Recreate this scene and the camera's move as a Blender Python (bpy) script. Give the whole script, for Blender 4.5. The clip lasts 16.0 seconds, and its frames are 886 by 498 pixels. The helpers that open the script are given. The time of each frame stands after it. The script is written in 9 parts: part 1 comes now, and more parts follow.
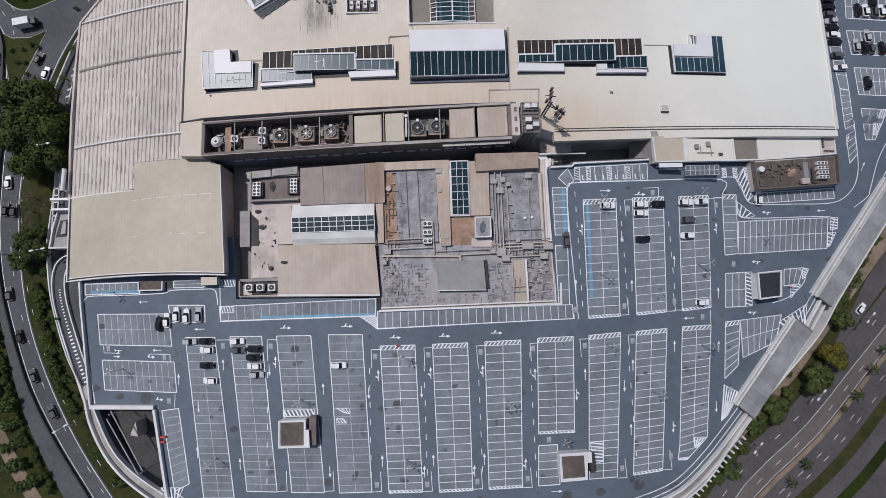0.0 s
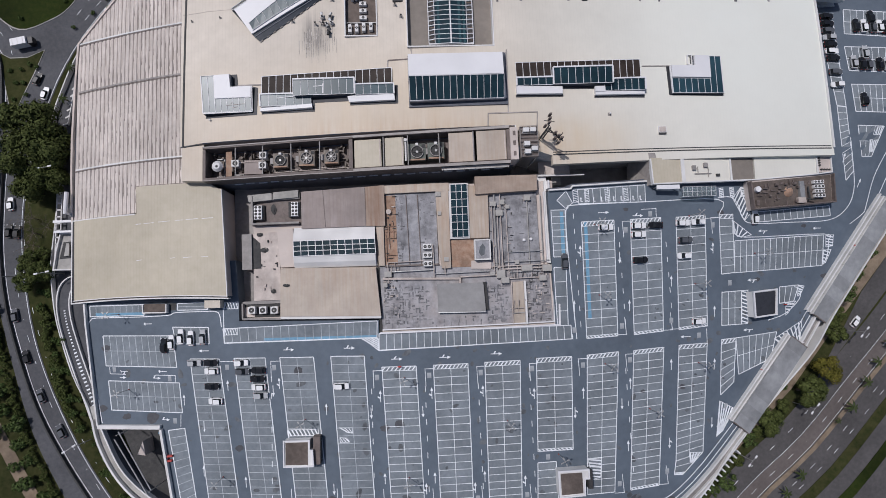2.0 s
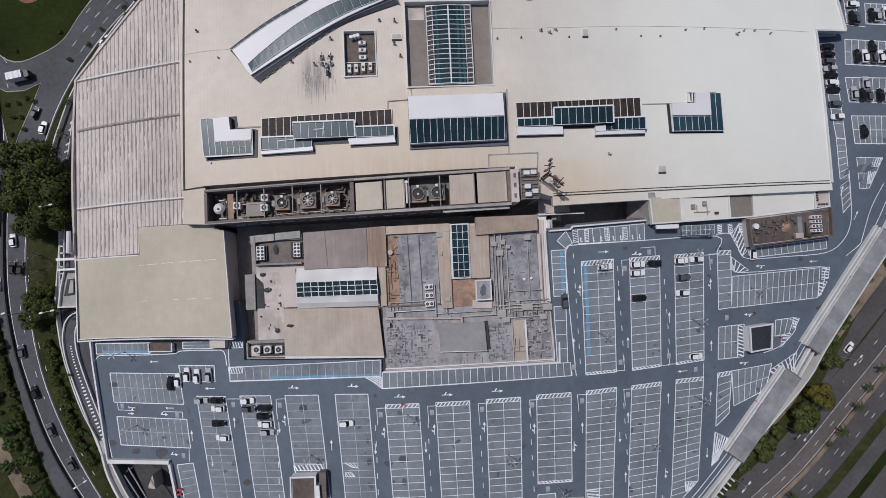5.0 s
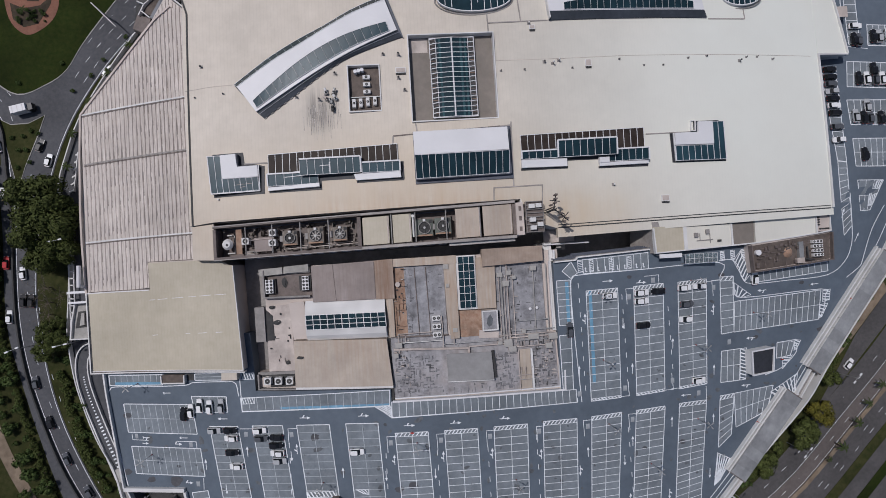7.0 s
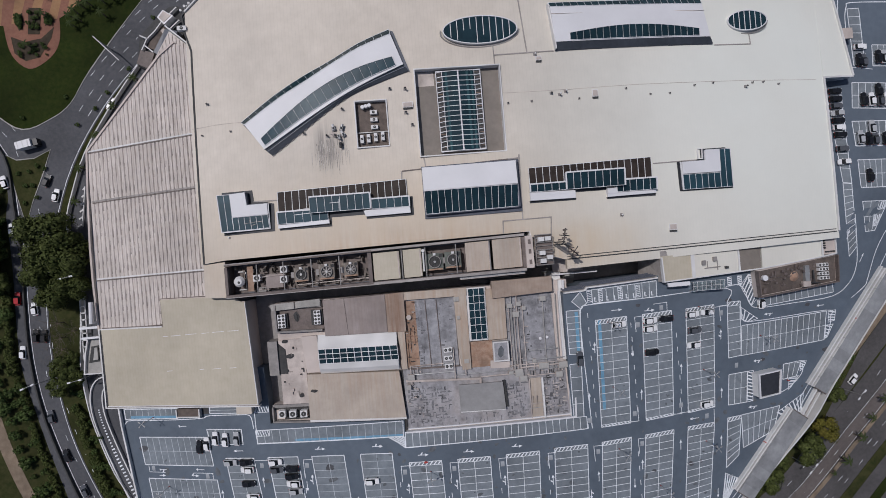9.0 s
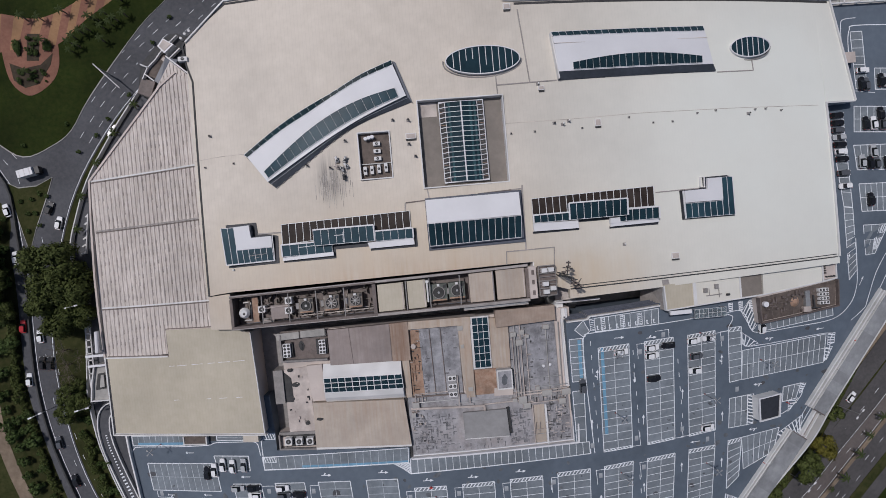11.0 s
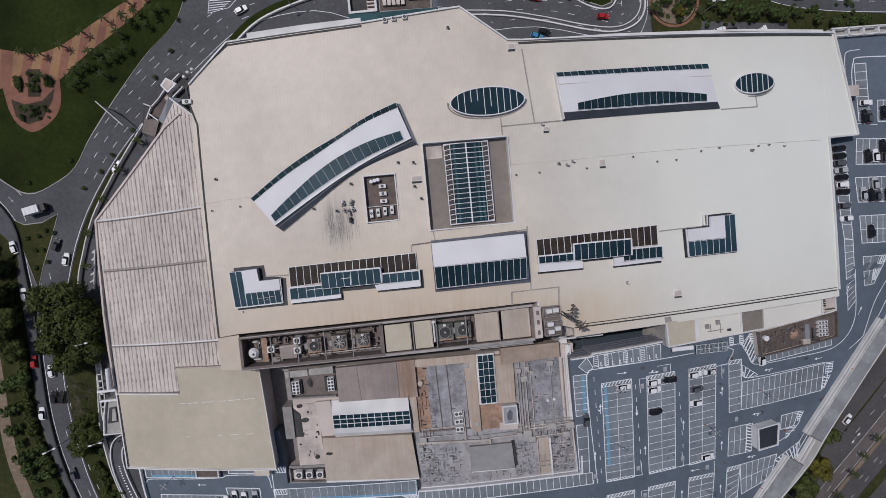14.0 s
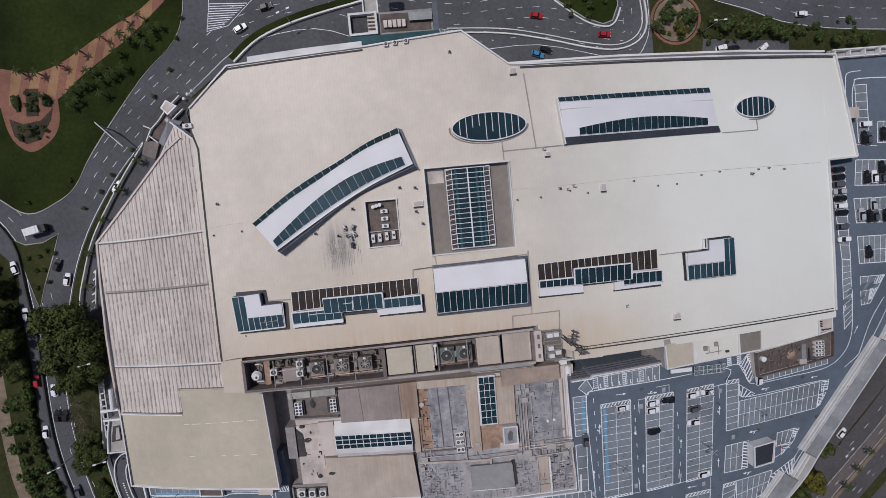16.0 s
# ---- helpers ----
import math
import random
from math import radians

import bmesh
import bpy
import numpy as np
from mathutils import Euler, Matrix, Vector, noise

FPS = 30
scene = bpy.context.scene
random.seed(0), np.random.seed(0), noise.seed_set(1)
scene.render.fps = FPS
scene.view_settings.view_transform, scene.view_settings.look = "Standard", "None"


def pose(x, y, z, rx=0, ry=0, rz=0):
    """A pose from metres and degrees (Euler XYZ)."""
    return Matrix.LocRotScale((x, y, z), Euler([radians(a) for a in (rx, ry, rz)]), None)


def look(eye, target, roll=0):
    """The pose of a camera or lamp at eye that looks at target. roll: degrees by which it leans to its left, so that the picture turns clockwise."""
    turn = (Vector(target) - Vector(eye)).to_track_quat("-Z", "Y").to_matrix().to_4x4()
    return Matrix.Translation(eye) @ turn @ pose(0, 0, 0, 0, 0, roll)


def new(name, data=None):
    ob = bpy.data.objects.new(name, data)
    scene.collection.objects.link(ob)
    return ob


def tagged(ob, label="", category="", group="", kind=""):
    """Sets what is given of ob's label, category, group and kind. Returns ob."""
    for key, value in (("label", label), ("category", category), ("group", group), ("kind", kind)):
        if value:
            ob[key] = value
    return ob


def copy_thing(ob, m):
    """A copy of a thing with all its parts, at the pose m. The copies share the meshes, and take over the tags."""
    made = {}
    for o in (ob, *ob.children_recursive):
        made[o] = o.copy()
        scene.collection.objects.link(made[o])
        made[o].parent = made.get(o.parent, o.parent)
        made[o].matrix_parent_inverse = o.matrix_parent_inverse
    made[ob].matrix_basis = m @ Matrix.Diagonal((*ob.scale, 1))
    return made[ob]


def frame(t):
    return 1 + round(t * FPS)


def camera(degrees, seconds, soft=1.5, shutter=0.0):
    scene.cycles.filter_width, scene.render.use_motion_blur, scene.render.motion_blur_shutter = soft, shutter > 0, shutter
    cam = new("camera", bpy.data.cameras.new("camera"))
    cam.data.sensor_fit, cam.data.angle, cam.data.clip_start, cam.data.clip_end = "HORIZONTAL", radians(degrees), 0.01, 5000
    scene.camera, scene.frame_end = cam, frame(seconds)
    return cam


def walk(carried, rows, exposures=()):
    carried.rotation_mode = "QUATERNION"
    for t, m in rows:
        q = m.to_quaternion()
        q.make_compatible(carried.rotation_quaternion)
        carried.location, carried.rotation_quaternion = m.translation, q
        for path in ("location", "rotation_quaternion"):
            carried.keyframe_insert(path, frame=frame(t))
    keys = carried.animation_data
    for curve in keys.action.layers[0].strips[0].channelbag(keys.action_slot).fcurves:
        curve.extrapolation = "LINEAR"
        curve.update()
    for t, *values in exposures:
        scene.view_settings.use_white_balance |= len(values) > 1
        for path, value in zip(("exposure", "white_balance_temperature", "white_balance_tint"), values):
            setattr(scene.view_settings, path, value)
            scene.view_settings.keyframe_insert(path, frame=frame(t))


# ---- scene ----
# A drone looks down on a shopping centre and slides north over it.
cam = camera(86.05, 16.0, soft=0.45)
ROWS = [  # seconds, x, y, z, turn about x, y and z
    (0.0, -0.00, -0.00, 129.74, 6.74, -2.70, -2.00),
    (0.5, -0.17, 2.09, 130.33, 6.42, -2.72, -2.12),
    (1.0, -0.19, 4.31, 130.95, 6.07, -2.73, -2.23),
    (1.5, -0.12, 6.55, 131.58, 5.72, -2.74, -2.32),
    (2.0, 0.06, 8.81, 132.19, 5.41, -2.73, -2.39),
    (2.5, 0.25, 11.20, 132.62, 5.07, -2.73, -2.42),
    (3.0, 0.39, 13.71, 133.12, 4.71, -2.72, -2.48),
    (3.5, 0.34, 16.35, 133.49, 4.34, -2.77, -2.52),
    (4.0, 0.16, 18.98, 133.80, 3.97, -2.85, -2.58),
    (6.5, -1.14, 33.32, 136.24, 2.25, -2.96, -3.33),
    (7.0, -1.66, 36.34, 136.71, 1.93, -2.98, -3.60),
    (7.5, -2.23, 39.27, 137.10, 1.66, -3.01, -3.91),
    (8.0, -2.81, 42.30, 137.41, 1.36, -3.04, -4.19),
    (8.5, -3.49, 45.39, 137.58, 1.07, -3.09, -4.45),
    (9.0, -4.04, 48.51, 137.73, 0.71, -3.15, -4.68),
    (11.5, -4.65, 62.40, 138.48, -0.79, -3.36, -5.06),
    (12.0, -4.78, 65.14, 138.65, -1.12, -3.39, -5.11),
    (12.5, -4.80, 67.79, 138.85, -1.42, -3.39, -5.18),
    (13.0, -5.08, 70.50, 139.02, -1.78, -3.45, -5.26),
    (13.5, -5.27, 72.95, 139.17, -2.06, -3.51, -5.35),
    (14.0, -5.31, 75.32, 139.24, -2.34, -3.55, -5.41),
    (14.5, -5.37, 77.76, 139.28, -2.63, -3.61, -5.42),
    (15.0, -5.46, 80.24, 139.35, -2.94, -3.68, -5.43),
    (15.5, -5.57, 82.68, 139.35, -3.26, -3.78, -5.43),
    (16.0, -5.52, 84.81, 139.29, -3.52, -3.85, -5.40),
]
EXPOSURES = [(0.0, 0.05, 6150, 15), (3.5, 0.04, 6150, 15), (4.2, 0.0, 6150, 15), (6.5, -0.16, 6150, 15), (9.0, -0.21, 6150, 15), (13.0, -0.21, 6150, 15), (15.5, -0.18, 6150, 16), (16.0, -0.17, 6150, 16)]  # stops, kelvin, tint
walk(cam, [(t, pose(x, y, z, a, b, c)) for t, x, y, z, a, b, c in ROWS], EXPOSURES)

# ---- light ----
SUN_FROM = Vector((-0.80, 0.60, 1.85)).normalized()
world = bpy.data.worlds.new("sky")
scene.world = world
world.use_nodes = True
sky = world.node_tree.nodes.new("ShaderNodeTexSky")
sky.sky_type, sky.sun_disc = "NISHITA", False
sky.sun_elevation = math.asin(SUN_FROM.z)
sky.sun_rotation = math.atan2(SUN_FROM.x, SUN_FROM.y)
sky.dust_density = 2.0
backing = world.node_tree.nodes["Background"]
backing.inputs["Strength"].default_value = 0.06
world.node_tree.links.new(sky.outputs["Color"], backing.inputs["Color"])
sun_data = bpy.data.lights.new("sun", "SUN")
sun_data.energy, sun_data.angle, sun_data.color = 2.7, radians(1.0), (1.0, 0.965, 0.91)
sun = new("sun", sun_data)
sun.matrix_world = look(SUN_FROM * 200, (0, 0, 0))


# ---- materials ----
def mat(name, a, b, rough=0.8, grain=1.5, stain=0.06, stained=0.25, bump=0.15, metal=0.0, island=0.0, seams=None, vary=0.0):
    """Colours a and b mixed by fine grain, darkened by large stains. seams: (axis, pitch in m, depth of tone) of ribs
    drawn as darker lines in the colour.
    """
    m = bpy.data.materials.new(name)
    m.use_nodes = True
    n, ln = m.node_tree.nodes, m.node_tree.links
    bsdf = n["Principled BSDF"]
    at = n.new("ShaderNodeTexCoord")

    def add(kind, **kw):
        node = n.new(kind)
        for k, v in kw.items():
            node.inputs[k].default_value = v
        return node

    fine = add("ShaderNodeTexNoise", Scale=grain, Detail=6.0, Roughness=0.65)
    big = add("ShaderNodeTexNoise", Scale=stain, Detail=5.0, Roughness=0.6)
    for t in (fine, big):
        ln.new(at.outputs["Object"], t.inputs["Vector"])
    mix = n.new("ShaderNodeMix")
    mix.data_type = "RGBA"
    mix.inputs["A"].default_value, mix.inputs["B"].default_value = (*a, 1), (*b, 1)
    ramp = n.new("ShaderNodeMapRange")
    ramp.inputs["From Min"].default_value, ramp.inputs["From Max"].default_value = 0.3, 0.7
    ln.new(fine.outputs["Fac"], ramp.inputs["Value"])
    ln.new(ramp.outputs["Result"], mix.inputs["Factor"])
    dirt = n.new("ShaderNodeMapRange")
    dirt.inputs["From Min"].default_value, dirt.inputs["From Max"].default_value = 0.38, 0.68
    dirt.inputs["To Min"].default_value, dirt.inputs["To Max"].default_value = 1.0, 1.0 - stained
    ln.new(big.outputs["Fac"], dirt.inputs["Value"])
    scale = n.new("ShaderNodeVectorMath")
    scale.operation = "SCALE"
    ln.new(mix.outputs["Result"], scale.inputs[0])
    factor = dirt.outputs["Result"]
    if island or vary:
        who = n.new("ShaderNodeNewGeometry" if island else "ShaderNodeObjectInfo")
        each = n.new("ShaderNodeMapRange")
        w = island or vary
        each.inputs["To Min"].default_value, each.inputs["To Max"].default_value = 1 - w, 1 + w
        ln.new(who.outputs["Random Per Island" if island else "Random"], each.inputs["Value"])
        both = n.new("ShaderNodeMath")
        both.operation = "MULTIPLY"
        ln.new(factor, both.inputs[0]), ln.new(each.outputs["Result"], both.inputs[1])
        factor = both.outputs["Value"]
    height = fine.outputs["Fac"]
    if seams:
        axis, pitch, depth = seams
        part_of = n.new("ShaderNodeSeparateXYZ")
        ln.new(at.outputs["Object"], part_of.inputs["Vector"])
        turn = add("ShaderNodeMath")
        turn.operation = "MULTIPLY"
        turn.inputs[1].default_value = 2 * math.pi / pitch
        ln.new(part_of.outputs[axis], turn.inputs[0])
        wave = add("ShaderNodeMath")
        wave.operation = "SINE"
        ln.new(turn.outputs["Value"], wave.inputs[0])
        shade = n.new("ShaderNodeMapRange")
        shade.inputs["From Min"].default_value, shade.inputs["From Max"].default_value = 0.75, 1.0
        shade.inputs["To Min"].default_value, shade.inputs["To Max"].default_value = 1.0, 1.0 - depth
        ln.new(wave.outputs["Value"], shade.inputs["Value"])
        both = n.new("ShaderNodeMath")
        both.operation = "MULTIPLY"
        ln.new(factor, both.inputs[0]), ln.new(shade.outputs["Result"], both.inputs[1])
        factor = both.outputs["Value"]
    ln.new(factor, scale.inputs["Scale"])
    ln.new(scale.outputs["Vector"], bsdf.inputs["Base Color"])
    if bump:
        b_ = add("ShaderNodeBump", Strength=bump, Distance=0.05)
        ln.new(height, b_.inputs["Height"])
        ln.new(b_.outputs["Normal"], bsdf.inputs["Normal"])
    bsdf.inputs["Roughness"].default_value, bsdf.inputs["Metallic"].default_value = rough, metal
    return m


def dull(m, level=0.12):
    """Leaves, grass and grime with hardly any sheen."""
    m.node_tree.nodes["Principled BSDF"].inputs["Specular IOR Level"].default_value = level


def stained(m, colour, centre, size, amount, grain=(0.5, 0.08, 1.0), least=0.0):
    """A stain or tint of its own shape on material m: an uneven patch of that colour round a place, streaked along y.
    """
    n, ln = m.node_tree.nodes, m.node_tree.links
    bsdf = n["Principled BSDF"]
    old = bsdf.inputs["Base Color"].links[0].from_socket
    at = n.new("ShaderNodeTexCoord")
    place = n.new("ShaderNodeMapping")
    place.vector_type = "POINT"
    place.inputs["Scale"].default_value = [1 / s for s in size]
    place.inputs["Location"].default_value = [-c / s for c, s in zip(centre, size)]
    ln.new(at.outputs["Object"], place.inputs["Vector"])
    length = n.new("ShaderNodeVectorMath")
    length.operation = "LENGTH"
    ln.new(place.outputs["Vector"], length.inputs[0])
    fall = n.new("ShaderNodeMapRange")
    fall.interpolation_type = "SMOOTHSTEP"
    fall.inputs["From Min"].default_value, fall.inputs["From Max"].default_value = 1.0, 0.1
    ln.new(length.outputs["Value"], fall.inputs["Value"])
    streak = n.new("ShaderNodeMapping")
    streak.inputs["Scale"].default_value = grain
    ln.new(at.outputs["Object"], streak.inputs["Vector"])
    noise_ = n.new("ShaderNodeTexNoise")
    noise_.inputs["Scale"].default_value, noise_.inputs["Detail"].default_value = 1.0, 6.0
    ln.new(streak.outputs["Vector"], noise_.inputs["Vector"])
    spread = n.new("ShaderNodeMapRange")
    spread.inputs["From Min"].default_value, spread.inputs["From Max"].default_value = 0.3, 0.7
    spread.inputs["To Min"].default_value, spread.inputs["To Max"].default_value = least, amount
    ln.new(noise_.outputs["Fac"], spread.inputs["Value"])
    much = n.new("ShaderNodeMath")
    much.operation = "MULTIPLY"
    ln.new(fall.outputs["Result"], much.inputs[0]), ln.new(spread.outputs["Result"], much.inputs[1])
    mix = n.new("ShaderNodeMix")
    mix.data_type = "RGBA"
    ln.new(much.outputs["Value"], mix.inputs["Factor"])
    ln.new(old, mix.inputs["A"])
    mix.inputs["B"].default_value = (*colour, 1)
    ln.new(mix.outputs["Result"], bsdf.inputs["Base Color"])


GRASS = mat("grass", (0.014, 0.026, 0.004), (0.034, 0.044, 0.009), 0.95, 0.8, 0.05, 0.5, 0.6)
VERGE = mat("dry_verge", (0.024, 0.033, 0.009), (0.058, 0.056, 0.022), 0.95, 0.7, 0.06, 0.4, 0.6)
EAST_ASPHALT = mat("worn_brownish_asphalt", (0.062, 0.058, 0.058), (0.092, 0.086, 0.084), 0.9, 0.9, 0.07, 0.35, 0.2)
ROAD = mat("asphalt", (0.066, 0.069, 0.077), (0.102, 0.102, 0.109), 0.9, 0.9, 0.07, 0.3, 0.2)
LANE = mat("painted_deck", (0.093, 0.118, 0.148), (0.117, 0.144, 0.177), 0.75, 0.5, 0.06, 0.22, 0.1)
GRIMY = mat("oily_deck", (0.085, 0.095, 0.108), (0.15, 0.16, 0.17), 0.7, 0.9, 0.3, 0.5, 0.0)
BAY = mat("bay_concrete", (0.166, 0.193, 0.215), (0.229, 0.256, 0.279), 0.85, 0.8, 0.08, 0.35, 0.1)
BAY_TILE = mat("pale_worn_paint", (0.30, 0.32, 0.34), (0.44, 0.46, 0.48), 0.8, 1.6, 0.5, 0.35, 0.0)
PAINT = mat("white_line_paint", (0.72, 0.75, 0.78), (0.84, 0.86, 0.88), 0.6, 1.5, 0.3, 0.25, 0.0)
# The line paint in a dimmer tone, for blocks west of x = -14.
PAINT_DIM = mat("dim_white_line_paint", (0.44, 0.47, 0.50), (0.58, 0.61, 0.64), 0.65, 1.5, 0.3, 0.4, 0.0)
BLUE = mat("blue_line_paint", (0.12, 0.28, 0.41), (0.19, 0.36, 0.49), 0.6, 1.5, 0.3, 0.2, 0.0)
CONCRETE = mat("concrete", (0.33, 0.32, 0.30), (0.45, 0.43, 0.40), 0.9, 0.7, 0.12, 0.35, 0.2)
WHITE_WALL = mat("white_wall_paint", (0.62, 0.61, 0.6), (0.74, 0.73, 0.71), 0.7, 0.6, 0.15, 0.25, 0.1)
PINK_WALL = mat("pinkish_wall_paint", (0.50, 0.43, 0.39), (0.6, 0.53, 0.48), 0.8, 0.6, 0.15, 0.25, 0.1)
CREAM = mat("cream_roof_sheet", (0.565, 0.503, 0.422), (0.632, 0.567, 0.482), 0.55, 0.35, 0.035, 0.19, 0.04, seams=("X", 0.95, 0.055))
stained(CREAM, (0.52, 0.42, 0.30), (-10, 54, 9), (95, 30, 40), 0.7, (0.25, 0.05, 1.0), 0.35)
stained(CREAM, (0.42, 0.27, 0.15), (-5, 46, 9), (75, 14, 30), 0.85, (0.9, 0.07, 1.0))
stained(CREAM, (0.50, 0.35, 0.19), (46, 48, 9), (20, 10, 30), 0.8, (0.4, 0.1, 1.0), 0.25)
stained(CREAM, (0.10, 0.09, 0.085), (-25.6, 80.0, 8), (5.5, 9, 30), 1.0, (1.2, 0.06, 1.0))
stained(CREAM, (0.3, 0.28, 0.27), (113, 97, 5), (5, 9, 30), 0.45, (0.7, 0.1, 1.0))
# Whiter towards the east: haze and glare put into the sheet colour.
stained(CREAM, (0.735, 0.752, 0.688), (108, 83, 6), (110, 97, 80), 0.95, (0.05, 0.05, 0.05), 0.8)
TROUGH_WALL = mat("blue_grey_wall_cladding", (0.12, 0.135, 0.175), (0.17, 0.185, 0.23), 0.45, 0.8, 0.15, 0.3, 0.05)
BEIGE = mat("beige_roof_sheet", (0.447, 0.397, 0.302), (0.502, 0.452, 0.355), 0.6, 0.4, 0.04, 0.15, 0.04, seams=("X", 0.95, 0.05))
TAN = mat("tan_roof_sheet", (0.446, 0.384, 0.322), (0.515, 0.449, 0.377), 0.65, 0.4, 0.06, 0.25, 0.04, seams=("X", 0.95, 0.05))
stained(TAN, (0.33, 0.19, 0.1), (0, 28, 5), (70, 42, 40), 0.45, (1.3, 0.09, 1.0))
PALE = mat("pale_roof_membrane", (0.53, 0.46, 0.415), (0.67, 0.595, 0.535), 0.75, 0.5, 0.12, 0.4, 0.08)
BROWN = mat("brown_grey_roof_sheet", (0.28, 0.235, 0.22), (0.35, 0.3, 0.28), 0.7, 0.4, 0.08, 0.3, 0.05, seams=("X", 0.95, 0.06))
RIBBED = mat("weathered_ribbed_sheet", (0.585, 0.525, 0.48), (0.715, 0.65, 0.597), 0.75, 0.9, 0.06, 0.25, 0.1)
stained(PALE, (0.24, 0.19, 0.17), (0, 20, 4), (90, 80, 40), 0.55, (0.6, 0.35, 1.0))
stained(BROWN, (0.2, 0.155, 0.13), (0, 30, 5), (90, 60, 40), 0.5, (1.3, 0.07, 1.0))
stained(RIBBED, (0.2, 0.155, 0.125), (-77, 75, 3), (60, 90, 40), 0.5, (1.9, 0.16, 1.0))
RUSTY_TAN = mat("rust_streaked_tan_sheet", (0.36, 0.27, 0.21), (0.45, 0.36, 0.29), 0.7, 0.5, 0.08, 0.3, 0.05, seams=("X", 0.95, 0.08))
stained(RUSTY_TAN, (0.2, 0.105, 0.06), (-12.2, 33, 5), (5, 22, 40), 0.95, (1.6, 0.05, 1.0), 0.1)
DIRTY = mat("stained_grey_roof", (0.19, 0.187, 0.20), (0.34, 0.336, 0.348), 0.85, 1.1, 0.35, 0.6, 0.2)
GRIME = mat("greasy_brown_casing", (0.16, 0.135, 0.115), (0.28, 0.245, 0.21), 0.8, 1.2, 0.35, 0.6, 0.2)
stained(DIRTY, (0.40, 0.34, 0.31), (14, 6, 4), (46, 15, 30), 0.6, (0.22, 0.22, 1.0))
stained(DIRTY, (0.47, 0.47, 0.49), (8, 16, 4), (60, 40, 30), 0.5, (0.4, 0.16, 1.0))
stained(TAN, (0.27, 0.16, 0.085), (25, 38, 5), (15, 7, 30), 0.95, (0.6, 0.3, 1.0), 0.25)
RUST = mat("rust_stained_roof", (0.30, 0.17, 0.11), (0.42, 0.30, 0.22), 0.85, 0.9, 0.2, 0.4, 0.2)
BED_SOIL = mat("dark_bed_soil", (0.035, 0.026, 0.014), (0.07, 0.05, 0.03), 0.95, 0.9, 0.3, 0.5, 0.4)
SOIL = mat("brown_terrace", (0.103, 0.082, 0.07), (0.165, 0.132, 0.112), 0.9, 0.7, 0.15, 0.5, 0.3)
WHITE = mat("white_sheet", (0.65, 0.645, 0.652), (0.715, 0.71, 0.717), 0.5, 0.4, 0.1, 0.1, 0.02)
STEEL = mat("galvanised_steel", (0.34, 0.34, 0.34), (0.45, 0.45, 0.44), 0.5, 1.5, 0.3, 0.3, 0.1, metal=0.5)
# Near-black for grimy parts; also stands in for shade in gaps and recesses.
DARK = mat("dark_grime_and_shade", (0.035, 0.035, 0.037), (0.07, 0.068, 0.065), 0.8, 1.0, 0.2, 0.4, 0.2)
FRAME = mat("brown_louvre", (0.12, 0.095, 0.085), (0.19, 0.155, 0.14), 0.7, 1.0, 0.2, 0.3, 0.1)
NAVY = mat("navy_wall_cladding", (0.07, 0.078, 0.1), (0.11, 0.12, 0.15), 0.5, 0.8, 0.15, 0.3, 0.05)
# Black channel round the skylights, with the shadow beside them in its colour.
BLACK_SHADE_FLASHING = mat("black_flashing_and_shade", (0.022, 0.023, 0.028), (0.04, 0.042, 0.05), 0.6, 0.8, 0.15, 0.3, 0.05)
SKIRT = mat("slate_blue_skirt_sheet", (0.04, 0.047, 0.058), (0.065, 0.074, 0.088), 0.5, 0.8, 0.15, 0.3, 0.05)
SOOT = mat("greasy_soot", (0.30, 0.275, 0.25), (0.42, 0.385, 0.345), 0.7, 0.8, 0.3, 0.4, 0.0, island=0.4)
CAPPING = mat("weathered_roof_capping", (0.30, 0.27, 0.25), (0.40, 0.37, 0.345), 0.65, 0.8, 0.15, 0.35, 0.1)
RAISED = mat("grey_curb_metal", (0.22, 0.205, 0.195), (0.31, 0.29, 0.275), 0.6, 0.8, 0.15, 0.3, 0.1)
ROOF_GREY = mat("grey_flat_sheet", (0.25, 0.245, 0.24), (0.31, 0.305, 0.30), 0.8, 0.6, 0.1, 0.2, 0.1)
SMUDGE = mat("faded_tar_marks", (0.15, 0.147, 0.155), (0.25, 0.246, 0.255), 0.9, 1.2, 0.4, 0.4, 0.0, island=0.35)
DECKING = mat("taupe_flat_roof", (0.20, 0.175, 0.15), (0.245, 0.215, 0.185), 0.8, 0.6, 0.1, 0.2, 0.1)
CANOPY = mat("grey_canopy_sheet", (0.25, 0.255, 0.26), (0.34, 0.345, 0.345), 0.6, 0.5, 0.12, 0.3, 0.05, vary=0.14)
PAVER = mat("terracotta_paving", (0.19, 0.08, 0.052), (0.265, 0.125, 0.08), 0.9, 1.2, 0.15, 0.3, 0.15)
PAVER_PALE = mat("ochre_paving", (0.26, 0.14, 0.066), (0.33, 0.19, 0.095), 0.9, 1.2, 0.15, 0.3, 0.15)
SIDEWALK = mat("worn_pavement", (0.24, 0.21, 0.185), (0.33, 0.3, 0.27), 0.9, 0.9, 0.15, 0.35, 0.15)
EARTH = mat("bare_earth", (0.17, 0.125, 0.085), (0.27, 0.21, 0.15), 0.95, 0.6, 0.12, 0.4, 0.3)
LEAF = mat("green_leaves", (0.045, 0.075, 0.02), (0.09, 0.12, 0.04), 0.75, 0.6, 0.2, 0.3, 0.0, island=0.4)
LEAF_DARK = mat("dark_green_leaves", (0.050, 0.066, 0.018), (0.092, 0.108, 0.034), 0.75, 0.6, 0.2, 0.3, 0.0, island=0.4)
